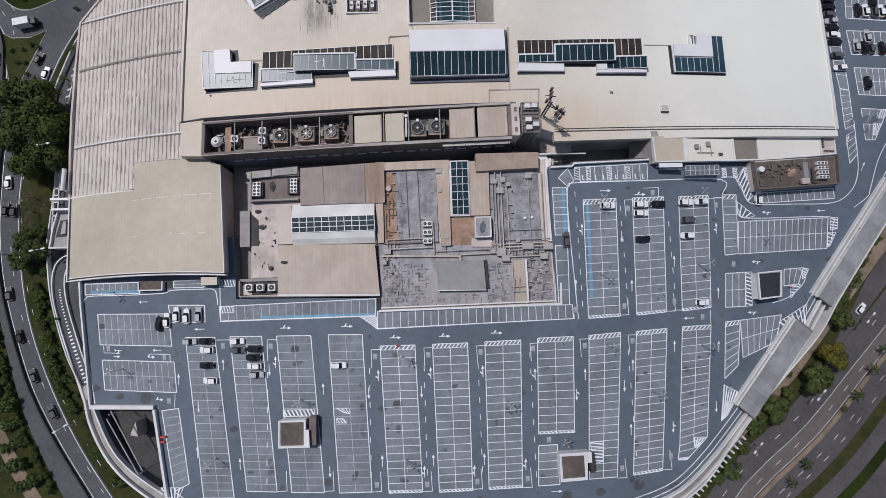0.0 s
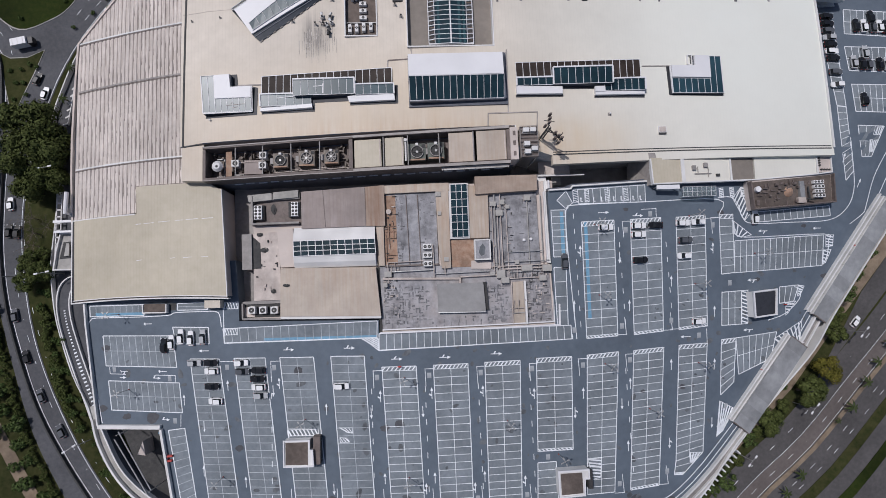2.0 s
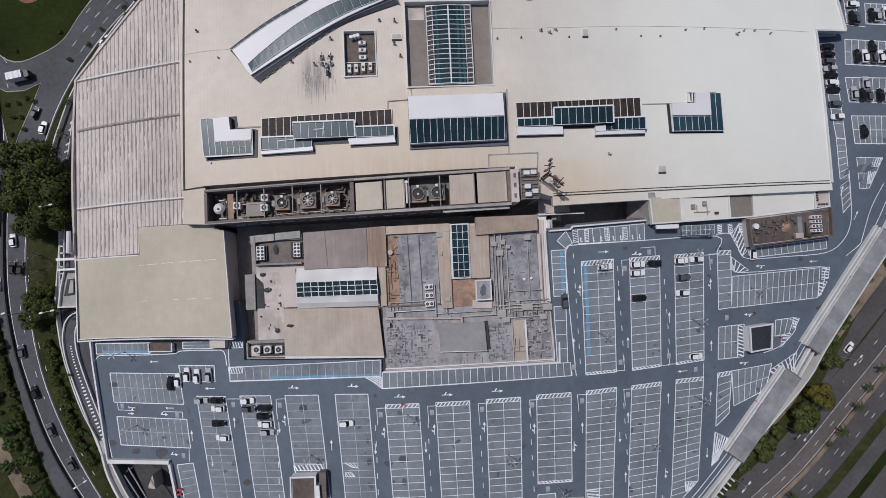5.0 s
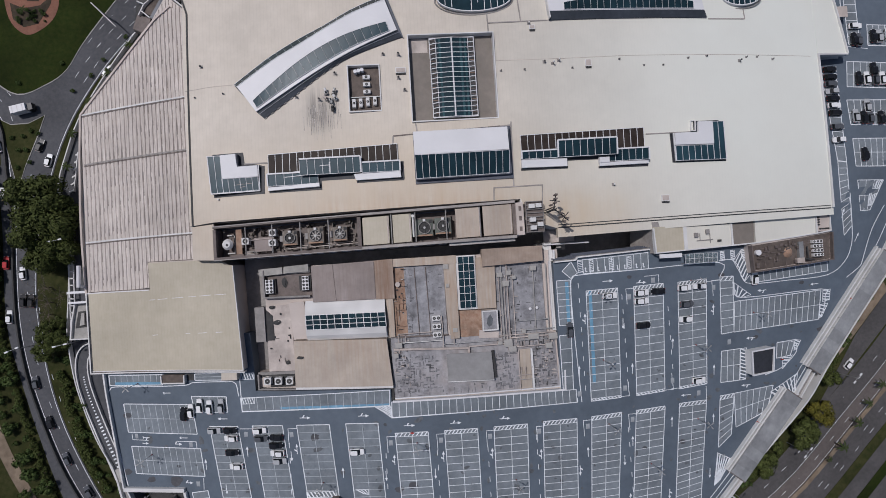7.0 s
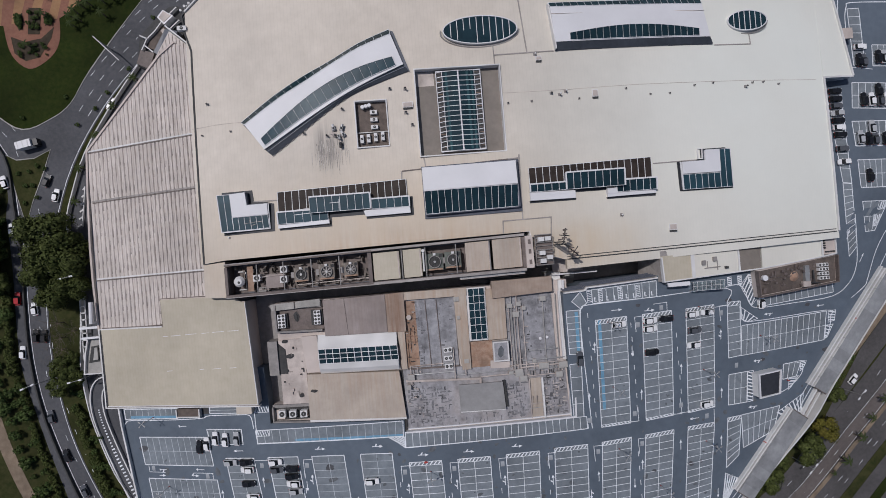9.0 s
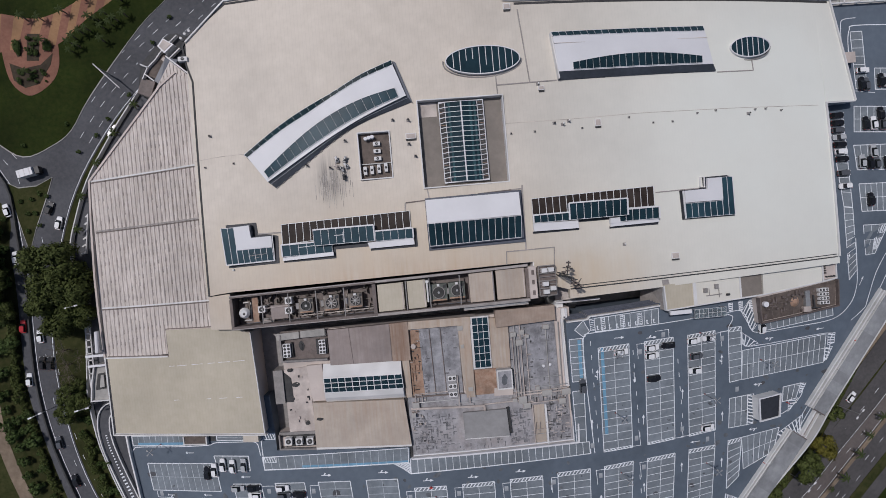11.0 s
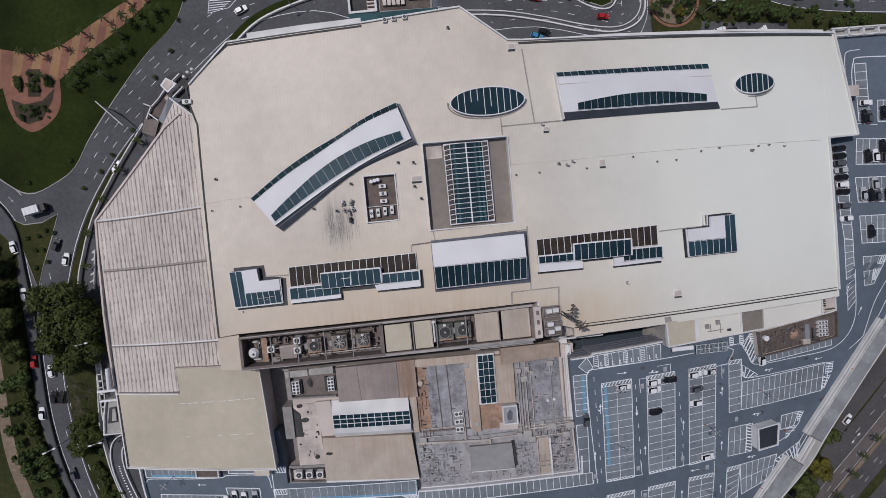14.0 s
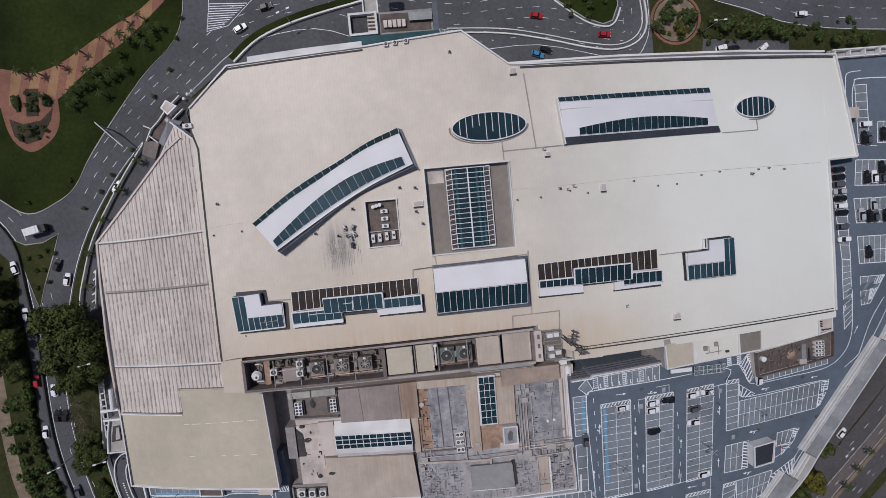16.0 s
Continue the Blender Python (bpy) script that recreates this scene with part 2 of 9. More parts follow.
PALM = mat("dark_palm_leaf", (0.022, 0.034, 0.010), (0.060, 0.078, 0.026), 0.7, 0.6, 0.2, 0.3, 0.0)
LEAF_GOLD = mat("yellow_green_leaves", (0.085, 0.085, 0.014), (0.14, 0.12, 0.025), 0.75, 0.6, 0.2, 0.3, 0.0, island=0.4)
for m_ in (GRASS, VERGE, LEAF, LEAF_DARK, LEAF_GOLD, PALM):
    dull(m_)
BARK = mat("bark", (0.10, 0.08, 0.06), (0.17, 0.14, 0.11), 0.95, 2.0, 0.5, 0.3, 0.4)
RUBBER = mat("tyre_rubber", (0.02, 0.02, 0.02), (0.03, 0.03, 0.03), 0.85, 3.0, 1.0, 0.1, 0.0)
RUST_RED = mat("faded_red_paint", (0.22, 0.05, 0.05), (0.3, 0.09, 0.08), 0.8, 2.0, 0.5, 0.3, 0.0)
RED = mat("red_paint", (0.4, 0.04, 0.035), (0.5, 0.07, 0.05), 0.6, 2.0, 0.5, 0.2, 0.0)
CAR_PAINT = {}
for shade_name, tone in (("white", (0.78, 0.78, 0.78)), ("black", (0.012, 0.012, 0.014)), ("silver", (0.42, 0.43, 0.44)), ("grey", (0.09, 0.095, 0.105)), ("red", (0.4, 0.015, 0.02)), ("blue", (0.05, 0.21, 0.38)), ("green", (0.02, 0.2, 0.16))):
    CAR_PAINT[shade_name] = mat(shade_name + "_car_paint", tone, tuple(c * 0.94 for c in tone), 0.28, 1.0, 0.5, 0.05, 0.0)


def glass_mat(name, tone, rough=0.12):
    """Tinted glazing over dark rooms: a dark teal sheet with a clear gloss."""
    m = mat(name, tone, tuple(c * 1.5 for c in tone), rough, 0.25, 0.15, 0.35, 0.0, island=0.25)
    m.node_tree.nodes["Principled BSDF"].inputs["Coat Weight"].default_value = 0.15
    dull(m, 0.3)
    m.node_tree.nodes["Principled BSDF"].inputs["Coat Roughness"].default_value = 0.05
    return m


GLASS = glass_mat("teal_glass", (0.012, 0.029, 0.037))
GLASS_PALE = glass_mat("pale_teal_glass", (0.03, 0.07, 0.078))
GLASS_BROWN = mat("brown_glass", (0.028, 0.022, 0.019), (0.062, 0.049, 0.042), 0.5, 0.3, 0.2, 0.3, 0.0, island=0.25)
CLEAR = mat("clear_canopy_glass", (0.6, 0.68, 0.68), (0.66, 0.74, 0.74), 0.15, 0.6, 0.3, 0.15, 0.0)
CLEAR.node_tree.nodes["Principled BSDF"].inputs["Transmission Weight"].default_value = 0.85
dull(GLASS_BROWN, 0.08)
GLASS_SOFT = mat("frosted_teal_glass", (0.018, 0.048, 0.063), (0.03, 0.07, 0.09), 0.34, 0.25, 0.15, 0.3, 0.0, island=0.25)
dull(GLASS_SOFT, 0.36)
MOSS = mat("mossy_green_casing", (0.10, 0.115, 0.10), (0.17, 0.18, 0.155), 0.8, 0.9, 0.2, 0.5, 0.2)
PINK_ROAD = mat("reddish_asphalt", (0.105, 0.088, 0.082), (0.14, 0.12, 0.11), 0.9, 0.9, 0.07, 0.3, 0.2)
CAR_GLASS = glass_mat("car_glass", (0.012, 0.014, 0.016))


# ---- mesh helpers ----
class Shape:
    """Collects vertices and faces of one mesh."""

    def __init__(self):
        self.v, self.f = [], []

    def face(self, *pts):
        k = len(self.v)
        self.v += [tuple(p) for p in pts]
        self.f.append(tuple(range(k, k + len(pts))))
        return self

    def prism(self, poly, z0, z1):
        """z0 and z1: numbers, or functions of x and y."""
        lo = [(x, y, z0(x, y) if callable(z0) else z0) for x, y in poly]
        hi = [(x, y, z1(x, y) if callable(z1) else z1) for x, y in poly]
        if sum(a[0] * b[1] - b[0] * a[1] for a, b in zip(poly, poly[1:] + poly[:1])) < 0:
            lo.reverse(), hi.reverse()
        k, n = len(self.v), len(poly)
        self.v += lo + hi
        self.f.append(tuple(range(k + n - 1, k - 1, -1)))
        self.f.append(tuple(range(k + n, k + 2 * n)))
        for i in range(n):
            j = (i + 1) % n
            self.f.append((k + i, k + j, k + n + j, k + n + i))
        return self

    def box(self, x0, y0, z0, x1, y1, z1):
        return self.prism([(x0, y0), (x1, y0), (x1, y1), (x0, y1)], z0, z1)

    def bar(self, a, b, wide, z0, z1):
        """An upright strip of that width from a to b, in plan."""
        a, b = Vector(a[:2]), Vector(b[:2])
        s = (b - a).orthogonal().normalized() * wide / 2
        return self.prism([tuple(a - s), tuple(b - s), tuple(b + s), tuple(a + s)], z0, z1)

    def run(self, pts, wide, z0, z1, closed=False):
        """A mitred band along a line of points."""
        left, right = offset_line(pts, wide / 2, closed), offset_line(pts, -wide / 2, closed)
        n = len(pts)
        for i in range(n if closed else n - 1):
            j = (i + 1) % n
            self.prism([left[i], right[i], right[j], left[j]], z0, z1)
        return self

    def tube(self, a, b, r0, r1=None, sides=8):
        a, b = Vector(a), Vector(b)
        r1 = r0 if r1 is None else r1
        d = (b - a).normalized()
        u = d.orthogonal().normalized()
        w = d.cross(u)
        k = len(self.v)
        for c, r in ((a, r0), (b, r1)):
            for i in range(sides):
                t = 2 * math.pi * i / sides
                self.v.append(tuple(c + (u * math.cos(t) + w * math.sin(t)) * r))
        for i in range(sides):
            j = (i + 1) % sides
            self.f.append((k + i, k + j, k + sides + j, k + sides + i))
        self.f.append(tuple(range(k + sides - 1, k - 1, -1)))
        self.f.append(tuple(range(k + sides, k + 2 * sides)))
        return self

    def mesh(self, name, material):
        me = bpy.data.meshes.new(name)
        me.from_pydata(self.v, [], self.f)
        me.materials.append(material)
        me.update()
        return me


def offset_line(pts, d, closed=False):
    pts = [Vector(p) for p in pts]
    out, n = [], len(pts)
    for i, p in enumerate(pts):
        before = pts[i - 1] if i or closed else None
        after = pts[(i + 1) % n] if i < n - 1 or closed else None
        dirs = [(q - r).normalized() for q, r in ((p, before), (after, p)) if q is not None and r is not None]
        t = sum(dirs, Vector((0, 0))).normalized()
        side = Vector((-t.y, t.x))
        cosine = max(0.4, side.dot(Vector((-dirs[0].y, dirs[0].x))))
        out.append(tuple(p + side * d / cosine))
    return out


def smooth_line(pts, steps=4):
    """A finer line through the points (Catmull-Rom)."""
    p = [Vector(q) for q in pts]
    out = []
    for i in range(len(p) - 1):
        a, b, c, d = p[max(i - 1, 0)], p[i], p[i + 1], p[min(i + 2, len(p) - 1)]
        for k in range(steps):
            t = k / steps
            out.append(tuple(0.5 * (2 * b + (c - a) * t + (2 * a - 5 * b + 4 * c - d) * t * t + (3 * b - a - 3 * c + d) * t ** 3)))
    return out + [tuple(p[-1])]


def part(name, shape, material, parent=None, label=""):
    ob = new(name, shape.mesh(name, material))
    if parent:
        ob.parent = parent
    if label:
        ob["label"] = label
    return ob


def structure(name, shape, material, label, category):
    return tagged(part(name, shape, material), label, category, kind="structure")


def thing(name, label, category, group="", at=(0, 0, 0)):
    ob = tagged(new(name), label, category, group)
    ob.location = at
    return ob


def roof_z(x, y):
    """The low camber of the main roof."""
    return 8.8 + 0.0379 * x + 0.0559 * y - 0.00069 * x * x - 0.000469 * y * y


def lift(d):
    return lambda x, y: roof_z(x, y) + d


GROUND, STREET = -18.0, -17.9

# ---- ground, roads ----
structure("ground", Shape().box(-1500, -1500, GROUND - 0.5, 1500, 1500, GROUND), VERGE, "rough green grass and earth round the shopping centre", "ground")
MEDIAN = smooth_line([(-84, -70), (-96, -51), (-105.2, -36.8), (-113.4, -22), (-119, -7.5), (-124, 9.5), (-126.6, 26.5), (-127, 45), (-126.8, 57), (-128, 73.4), (-129.8, 89.7), (-140, 104)])
INNER = smooth_line([(-76, -70), (-90.4, -50), (-100.5, -34.5), (-109.5, -16.5), (-115.8, 1), (-119.4, 20), (-120.5, 38), (-118.5, 56), (-111.5, 80.7), (-101.5, 99.0), (-87.7, 115.7), (-66.4, 134), (-52, 144), (-30, 147.5), (-10, 141), (14, 137), (41.5, 137.5), (70, 131), (78.5, 136), (80, 150), (77, 190)])
OUTER = smooth_line([(-88, -76), (-104, -49.5), (-115, -28.5), (-121.8, -8), (-126.6, 10), (-130, 27), (-130.2, 55), (-131, 70), (-132.2, 84), (-160, 112)])
PAVED = [p for p in INNER if p[1] < 134] [:42] + [(-64, 134.5), (-57, 137.5), (-45, 136.0), (-16, 137.5), (12, 137.0), (26, 128.0), (60, 128.0), (80.5, 130.5), (80, 150), (77, 190)]
structure("road_west", Shape().prism(OUTER + [(-175, 118), (-175, 230), (77, 230)] + PAVED[::-1], GROUND - 0.3, STREET), ROAD, "grey asphalt avenue curving past the building", "road")
EAST_ROAD = [(60, -110), (84.7, -61.1), (114.6, -35.5), (131.7, -18.9), (151, 0), (175, 26), (260, 110)]
structure("road_east", Shape().prism(smooth_line(EAST_ROAD) + [(330, 40), (150, -150)], GROUND - 0.3, STREET), EAST_ASPHALT, "wide asphalt avenue with several lanes", "road")
structure("road_north", Shape().prism([(88, 230), (89, 165), (96, 151), (114, 144), (131, 138), (165, 134), (260, 130), (260, 230)], GROUND - 0.3, STREET), ROAD, "dark asphalt avenue behind the planted strip", "road")


def island(name, poly, label, material=GRASS, rise=0.16, category="traffic island"):
    ob = thing(name, label, category)
    part("kerb", Shape().prism(poly, GROUND - 0.2, STREET + rise - 0.03), CONCRETE, ob, "pale concrete kerb")
    mid = Vector((sum(p[0] for p in poly) / len(poly), sum(p[1] for p in poly) / len(poly)))
    inside = [tuple(mid + (Vector(p) - mid) * (1 - 0.35 / max(1.0, (Vector(p) - mid).length))) for p in poly]
    part("lawn", Shape().prism(inside, STREET, STREET + rise), material, ob)
    return ob


PLAZA = smooth_line([(-69, 175), (-69.1, 159.5), (-73.2, 147.7), (-84.9, 136.5), (-102.3, 115.1), (-109, 105), (-115.5, 100.4), (-124.3, 97.7), (-133, 103.7), (-150, 118), (-165, 140)])
island("plaza_island", PLAZA + [(-165, 200), (-69, 200)], "large mown grass island crossed by a paved path", category="lawn")
island("gore_island", [(-130.3, 90.5), (-126.6, 88.5), (-121, 88.7), (-116, 91), (-118.8, 83.3), (-122.6, 74.6), (-125, 67.6), (-126.8, 75), (-128.9, 84.3)], "small triangular rough-grass island with shrubs", VERGE)
walk_way = tagged(new("paved_path"), "terracotta and ochre striped paved path across the lawn", "path", kind="structure")
left_side = smooth_line([(-160, 146), (-142, 144.5), (-126.4, 142.6), (-116.7, 140.5), (-108, 142.9), (-98.8, 148.3), (-89.7, 153.6), (-82.4, 157.4), (-70, 167)], 3)
right_side = smooth_line([(-160, 133), (-142, 131.5), (-128.1, 130.7), (-120, 131.6), (-111.2, 131.6), (-101.8, 139), (-92.5, 145.2), (-83, 152.3), (-72, 162)], 3)
for i in range(len(left_side) - 1):
    part("paving_band", Shape().prism([left_side[i], right_side[i], right_side[i + 1], left_side[i + 1]], STREET, STREET + 0.2), PAVER_PALE if i % 2 else PAVER, walk_way)
ring = smooth_line([(-127.4, 131), (-126.4, 124), (-124.4, 119.6), (-120.8, 116.8), (-116.9, 117.8), (-112.6, 121.3), (-110.6, 126), (-110.4, 132)], 3)
part("paving_apron", Shape().prism(ring, STREET, STREET + 0.205), PAVER, walk_way)
for bed in ([(-119.4, 136), (-115.6, 135.7), (-116.6, 127.4), (-120.2, 127.6)], [(-124.0, 132.9), (-121.4, 134.5), (-121.6, 129.3), (-122.8, 128.9)], [(-114.4, 134.8), (-111.9, 131.2), (-114.8, 130.0)],
            [(-125.4, 127.2), (-121.3, 125.3), (-116.2, 126.1), (-112.2, 129.5), (-113.2, 126), (-117, 120.2), (-121.4, 119.2), (-124.6, 121.8)]):
    part("planting_bed", Shape().prism(bed, STREET, STREET + 0.26), BED_SOIL, walk_way, "dark planted bed")
structure("road_east_bay", Shape().prism([(124, -27), (131.5, -16.5), (138, -7), (145, 3.5), (158, 18), (178, 40), (182, 33), (150, 0)], GROUND - 0.3, STREET - 0.01), EAST_ASPHALT, "asphalt bus bay along the avenue", "road")

# lane marks on the avenues
marks = Shape()


def dashes(line, shift, long=2.2, gap=3.6, wide=0.11, start=0.0):
    pts = [Vector(p) for p in offset_line(line, shift)]
    walked = start
    for a, b in zip(pts, pts[1:]):
        d, run = (b - a).length, walked
        while run < d:
            e = min(run + long, d)
            marks.bar(a.lerp(b, run / d), a.lerp(b, e / d), wide, STREET, STREET + 0.02)
            run += long + gap
        walked = run - d


dashes(MEDIAN, -3.6, 2.0, 5.0, 0.12), dashes(MEDIAN, -6.8, 2.0, 5.0, 0.12)
dashes(INNER[36:], 3.1), dashes(INNER[36:], 6.2), dashes(INNER[38:], 9.3), dashes(INNER[40:44], 11.8), dashes(INNER[48:], 12.6), dashes(INNER[52:], 15.8)
marks.run(offset_line(MEDIAN, -0.7), 0.16, STREET, STREET + 0.02)
marks.run(offset_line(INNER, 0.5), 0.16, STREET, STREET + 0.02)
EDGE = smooth_line(EAST_ROAD)
structure("road_bus_lane", Shape().prism(offset_line(EDGE, -7.2) + offset_line(EDGE, -11.8)[::-1], GROUND, STREET + 0.008), PINK_ROAD, "reddish worn asphalt lane", "road")
dashes(EDGE, -3.6, 2.2, 6.0, 0.12), dashes(EDGE, -9.4, 2.2, 6.0, 0.12), dashes(EDGE, -16.2, 2.2, 6.0, 0.12), dashes(EDGE, -18.4, 2.2, 6.0, 0.12)
marks.run(offset_line(EDGE, -7.0), 0.1, STREET, STREET + 0.02)
marks.run(offset_line(EDGE, -11.5), 0.1, STREET, STREET + 0.02)
FAR = smooth_line([(89, 165), (96, 151), (114, 144), (131, 138), (165, 134), (260, 130)])
marks.run(offset_line(FAR, 0.6), 0.16, STREET, STREET + 0.02)
dashes(FAR, 4.2), dashes(FAR, 7.6), dashes(FAR, 11)
for k in range(11):
    marks.bar((-63.0 + k * 0.12, 150.2 + k * 0.75), (-58.4 + k * 0.85, 150.6 + k * 0.66), 0.22, STREET, STREET + 0.02)
marks.run([(-63.2, 149.4), (-61.6, 158), (-61.4, 166)], 0.16, STREET, STREET + 0.02).run([(-63.2, 149.4), (-56.6, 150.7), (-49.0, 157.6), (-40, 164)], 0.16, STREET, STREET + 0.02)
structure("lane_markings", marks, PAINT, "worn white lane lines on the asphalt", "road marking")
structure("road_barrier", Shape().run(MEDIAN, 0.45, STREET, STREET + 0.9), DARK, "dark low barrier between the carriageways", "barrier")
strip_a = offset_line(EDGE, -12.0), offset_line(EDGE, -13.3)
structure("pavement_median", Shape().prism(strip_a[0] + strip_a[1][::-1], GROUND, STREET + 0.16), EARTH, "narrow earth median with small palms", "median")
strip_b = offset_line(EDGE, -20.3), offset_line(EDGE, -23.6)
structure("verge_east", Shape().prism(strip_b[0] + strip_b[1][::-1], GROUND, STREET + 0.16), VERGE, "mown grass verge between carriageways", "verge")
strip_c = offset_line(EDGE, -28.6), offset_line(EDGE, -31.6)
structure("verge_far", Shape().prism(strip_c[0] + strip_c[1][::-1], GROUND, STREET + 0.16), GRASS, "narrow grass verge beyond the avenue", "verge")

# ---- the parking deck ----
SOUTH_EDGE = smooth_line([(-65.1, -46.5), (-54, -54), (-40, -57.5), (0, -59), (36, -58), (60.6, -53.6), (73.6, -46.3), (91.4, -28), (102.6, -15.6), (112.5, -2.2), (121, 9), (130, 20.5), (138, 30), (146, 45), (150, 62), (152, 90), (152, 121.3)])
DECK = [(-91.5, 20), (-89.6, 9), (-88.8, 4), (-84.8, -22.6), (-69.0, -23.8)] + SOUTH_EDGE + [(124, 121.3), (120, 90), (120.4, 41), (66.6, 39.4), (66.5, 38.6), (44.7, 37.9), (44.1, 37.1), (37.6, 37.0), (37.5, -1.4), (-11.6, -1.2), (-11.6, 2.3), (-49.1, 3.4), (-49.2, 8.8), (-50, 20)]
structure("floor", Shape().prism(DECK, GROUND - 0.2, 0.0), LANE, "blue-grey painted lanes of a rooftop parking deck", "parking deck")
parapet = Shape()
parapet.run(SOUTH_EDGE, 0.45, -0.5, 1.1)
parapet.run([(-89.4, 12.5), (-88.6, 4), (-84.9, -22.4)], 0.4, -0.5, 1.1)
parapet.run([(-84.9, -22.7), (-69.1, -23.5)], 1.0, -1.0, 1.15)
parapet.run([(-69.0, -24.1), (-65.1, -45.5)], 0.6, -1.0, 1.15)
parapet.run(smooth_line([(-84.0, -23.2), (-80.3, -31.2), (-76.8, -36.2), (-71.7, -40.8), (-66.0, -44.8)]), 0.35, -0.6, 1.0)
parapet.run(smooth_line([(-86.6, -21.0), (-85.2, -26.5), (-82.0, -33.2), (-77.8, -38.9), (-72.0, -44.0), (-64, -49.5), (-54, -55.5), (-40, -59.5)]), 0.5, -6, 0.6)
structure("wall_parapet", parapet, WHITE_WALL, "white painted parapet round the parking deck", "wall")
outer_wall = Shape().run(offset_line(SOUTH_EDGE[18:50], -2.2), 0.35, -4.5, 0.3)
structure("wall_outer", outer_wall, WHITE_WALL, "pale outer wall along the curved deck edge", "wall")
structure("pavement_ledge", Shape().run(offset_line(SOUTH_EDGE[18:50], -1.15), 1.7, -3, -0.3), RAISED, "concrete ledge beside the deck wall", "ledge")
structure("road_ramp", Shape().run(smooth_line([(-87.0, -17.5), (-84.6, -24.8), (-81.2, -32.1), (-77.3, -37.5), (-71.9, -42.4), (-63.5, -48.4)]), 1.7, -3.0, -0.5), CONCRETE, "narrow concrete ramp curving round the light well", "ramp")
# The well's shade is put into colour: navy walls, near-black floor.
structure("wall_well", Shape().run(smooth_line([(-83.9, -23.3), (-80.2, -31.3), (-76.7, -36.3), (-71.6, -40.9), (-65.9, -44.9)]), 0.3, -6.9, -0.6), NAVY, "inner wall of the light well, coloured dark for its shade", "wall")
structure("floor_well", Shape().prism([(-91, -22.5), (-71, -22.5), (-66, -50), (-73, -50), (-82, -43)], GROUND, -16), DARK, "floor of an open light well, coloured near-black for its shade", "light well")
structure("wall_well", Shape().bar((-66.9, -24), (-63.6, -45), 3.4, -13, -0.3), NAVY, "inner wall of the light well, coloured dark for its shade", "wall")

# ---- painted bays ----
def bay_block(quad, n, double=True, hatched=(False, False), blue=False, shade=BAY, narrow=0.0):
    """A block of n parking bays inside four corners, with a hatched strip before or behind them; narrow: how much the bays grow shorter on the way."""
    tl, tr, br, bl = [Vector(p) for p in quad]
    ob = tagged(new("bay_block"), "grey parking bays with white painted lines", "parking bays", kind="structure")
    part("bay_surface", Shape().prism([tuple(p) for p in (tl, tr, br, bl)], -0.1, 0.012), shade, ob)
    s, inner = Shape(), Shape()
    z0, z1 = 0.0, 0.024
    # Blocks west of x = -14 take dimmer paint and thinner dividers.
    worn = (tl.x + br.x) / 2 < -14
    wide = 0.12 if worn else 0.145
    for a, b in ((tl, tr), (tr, br), (br, bl), (bl, tl)):
        s.bar(a, b, 0.22, z0, z1)
    first, last = 0.55 if hatched[0] else 0.0, 0.28 if hatched[1] else 0.0
    whole = n + first + last
    steps = [(first + n * (i / n + narrow * (i / n) * (1 - i / n))) / whole for i in range(n + 1)]
    left, right = [tl.lerp(bl, u) for u in steps], [tr.lerp(br, u) for u in steps]
    if double:
        inner.bar((left[0] + right[0]) / 2, (left[-1] + right[-1]) / 2, wide, z0, z1 - 0.003)
    for i in range(0 if first else 1, n + 1 if last else n):
        inner.bar(left[i], right[i], wide, z0, z1 - 0.002)
    m = max(3, int((tr - tl).length / 1.05))
    for on, a, b, c, d in ((first, left[0], right[0], tl, tr), (last, left[-1], right[-1], bl, br)):
        for k in range(m if on else 0):
            s.bar(a.lerp(b, k / m), c.lerp(d, min(1, (k + 0.8) / m)), 0.3, z0, z1 + 0.001)
    part("bay_lines", s, PAINT, ob, "white painted lines")
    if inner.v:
        part("bay_dividers", inner, PAINT_DIM if worn else PAINT, ob, "dimmer white lines between the bays" if worn else "white lines between the bays")
    if blue:
        inset = (tr - tl).normalized() * 1.2
        part("blue_line", Shape().bar(tl + inset, bl.lerp(tl, 0.16) + inset, 0.95, 0, 0.018), BLUE, ob, "blue painted strip")
    return ob


def hatch(quad, m, wide=0.35):
    a, b, c, d = [Vector(p) for p in quad]
    s = Shape()
    for k in range(m):
        s.bar(a.lerp(b, (k + 0.15) / m), d.lerp(c, (k + 0.85) / m), wide, 0, 0.03)
    s.run([tuple(a), tuple(b), tuple(c), tuple(d)], 0.16, 0, 0.028, closed=True)
    return structure("hatched_area", s, PAINT, "white hatched no-parking area", "road marking")


bay_block([(46.8, 27.8), (56.3, 28.0), (54.9, -5.0), (46.0, -5.3)], 13, hatched=(True, True), blue=True)
bay_block([(61.1, 28.0), (70.1, 28.2), (68.1, -4.3), (59.6, -4.9)], 13, hatched=(True, True))
bay_block([(74.6, 28.1), (83.3, 28.3), (80.9, -3.5), (72.6, -4.2)], 13, hatched=(True, True))
bay_block([(87.5, 28.4), (91.6, 28.3), (90.4, 11.3), (86.5, 11.0)], 7, double=False, hatched=(True, False))
bay_block([(90.4, 11.2), (91.4, 20.5), (118.3, 21.0), (116.7, 12.1)], 15)
bay_block([(85.1, -3.6), (86.1, 5.8), (91.9, 6.0), (90.9, -3.5)], 3)
bay_block([(102.7, 1.8), (103.3, 6.5), (109.0, 6.8), (107.0, 2.2)], 3, double=False)
bay_block([(-84.6, 0.7), (-83.6, -7.2), (-65.4, -8.3), (-66.5, 0.1)], 11)
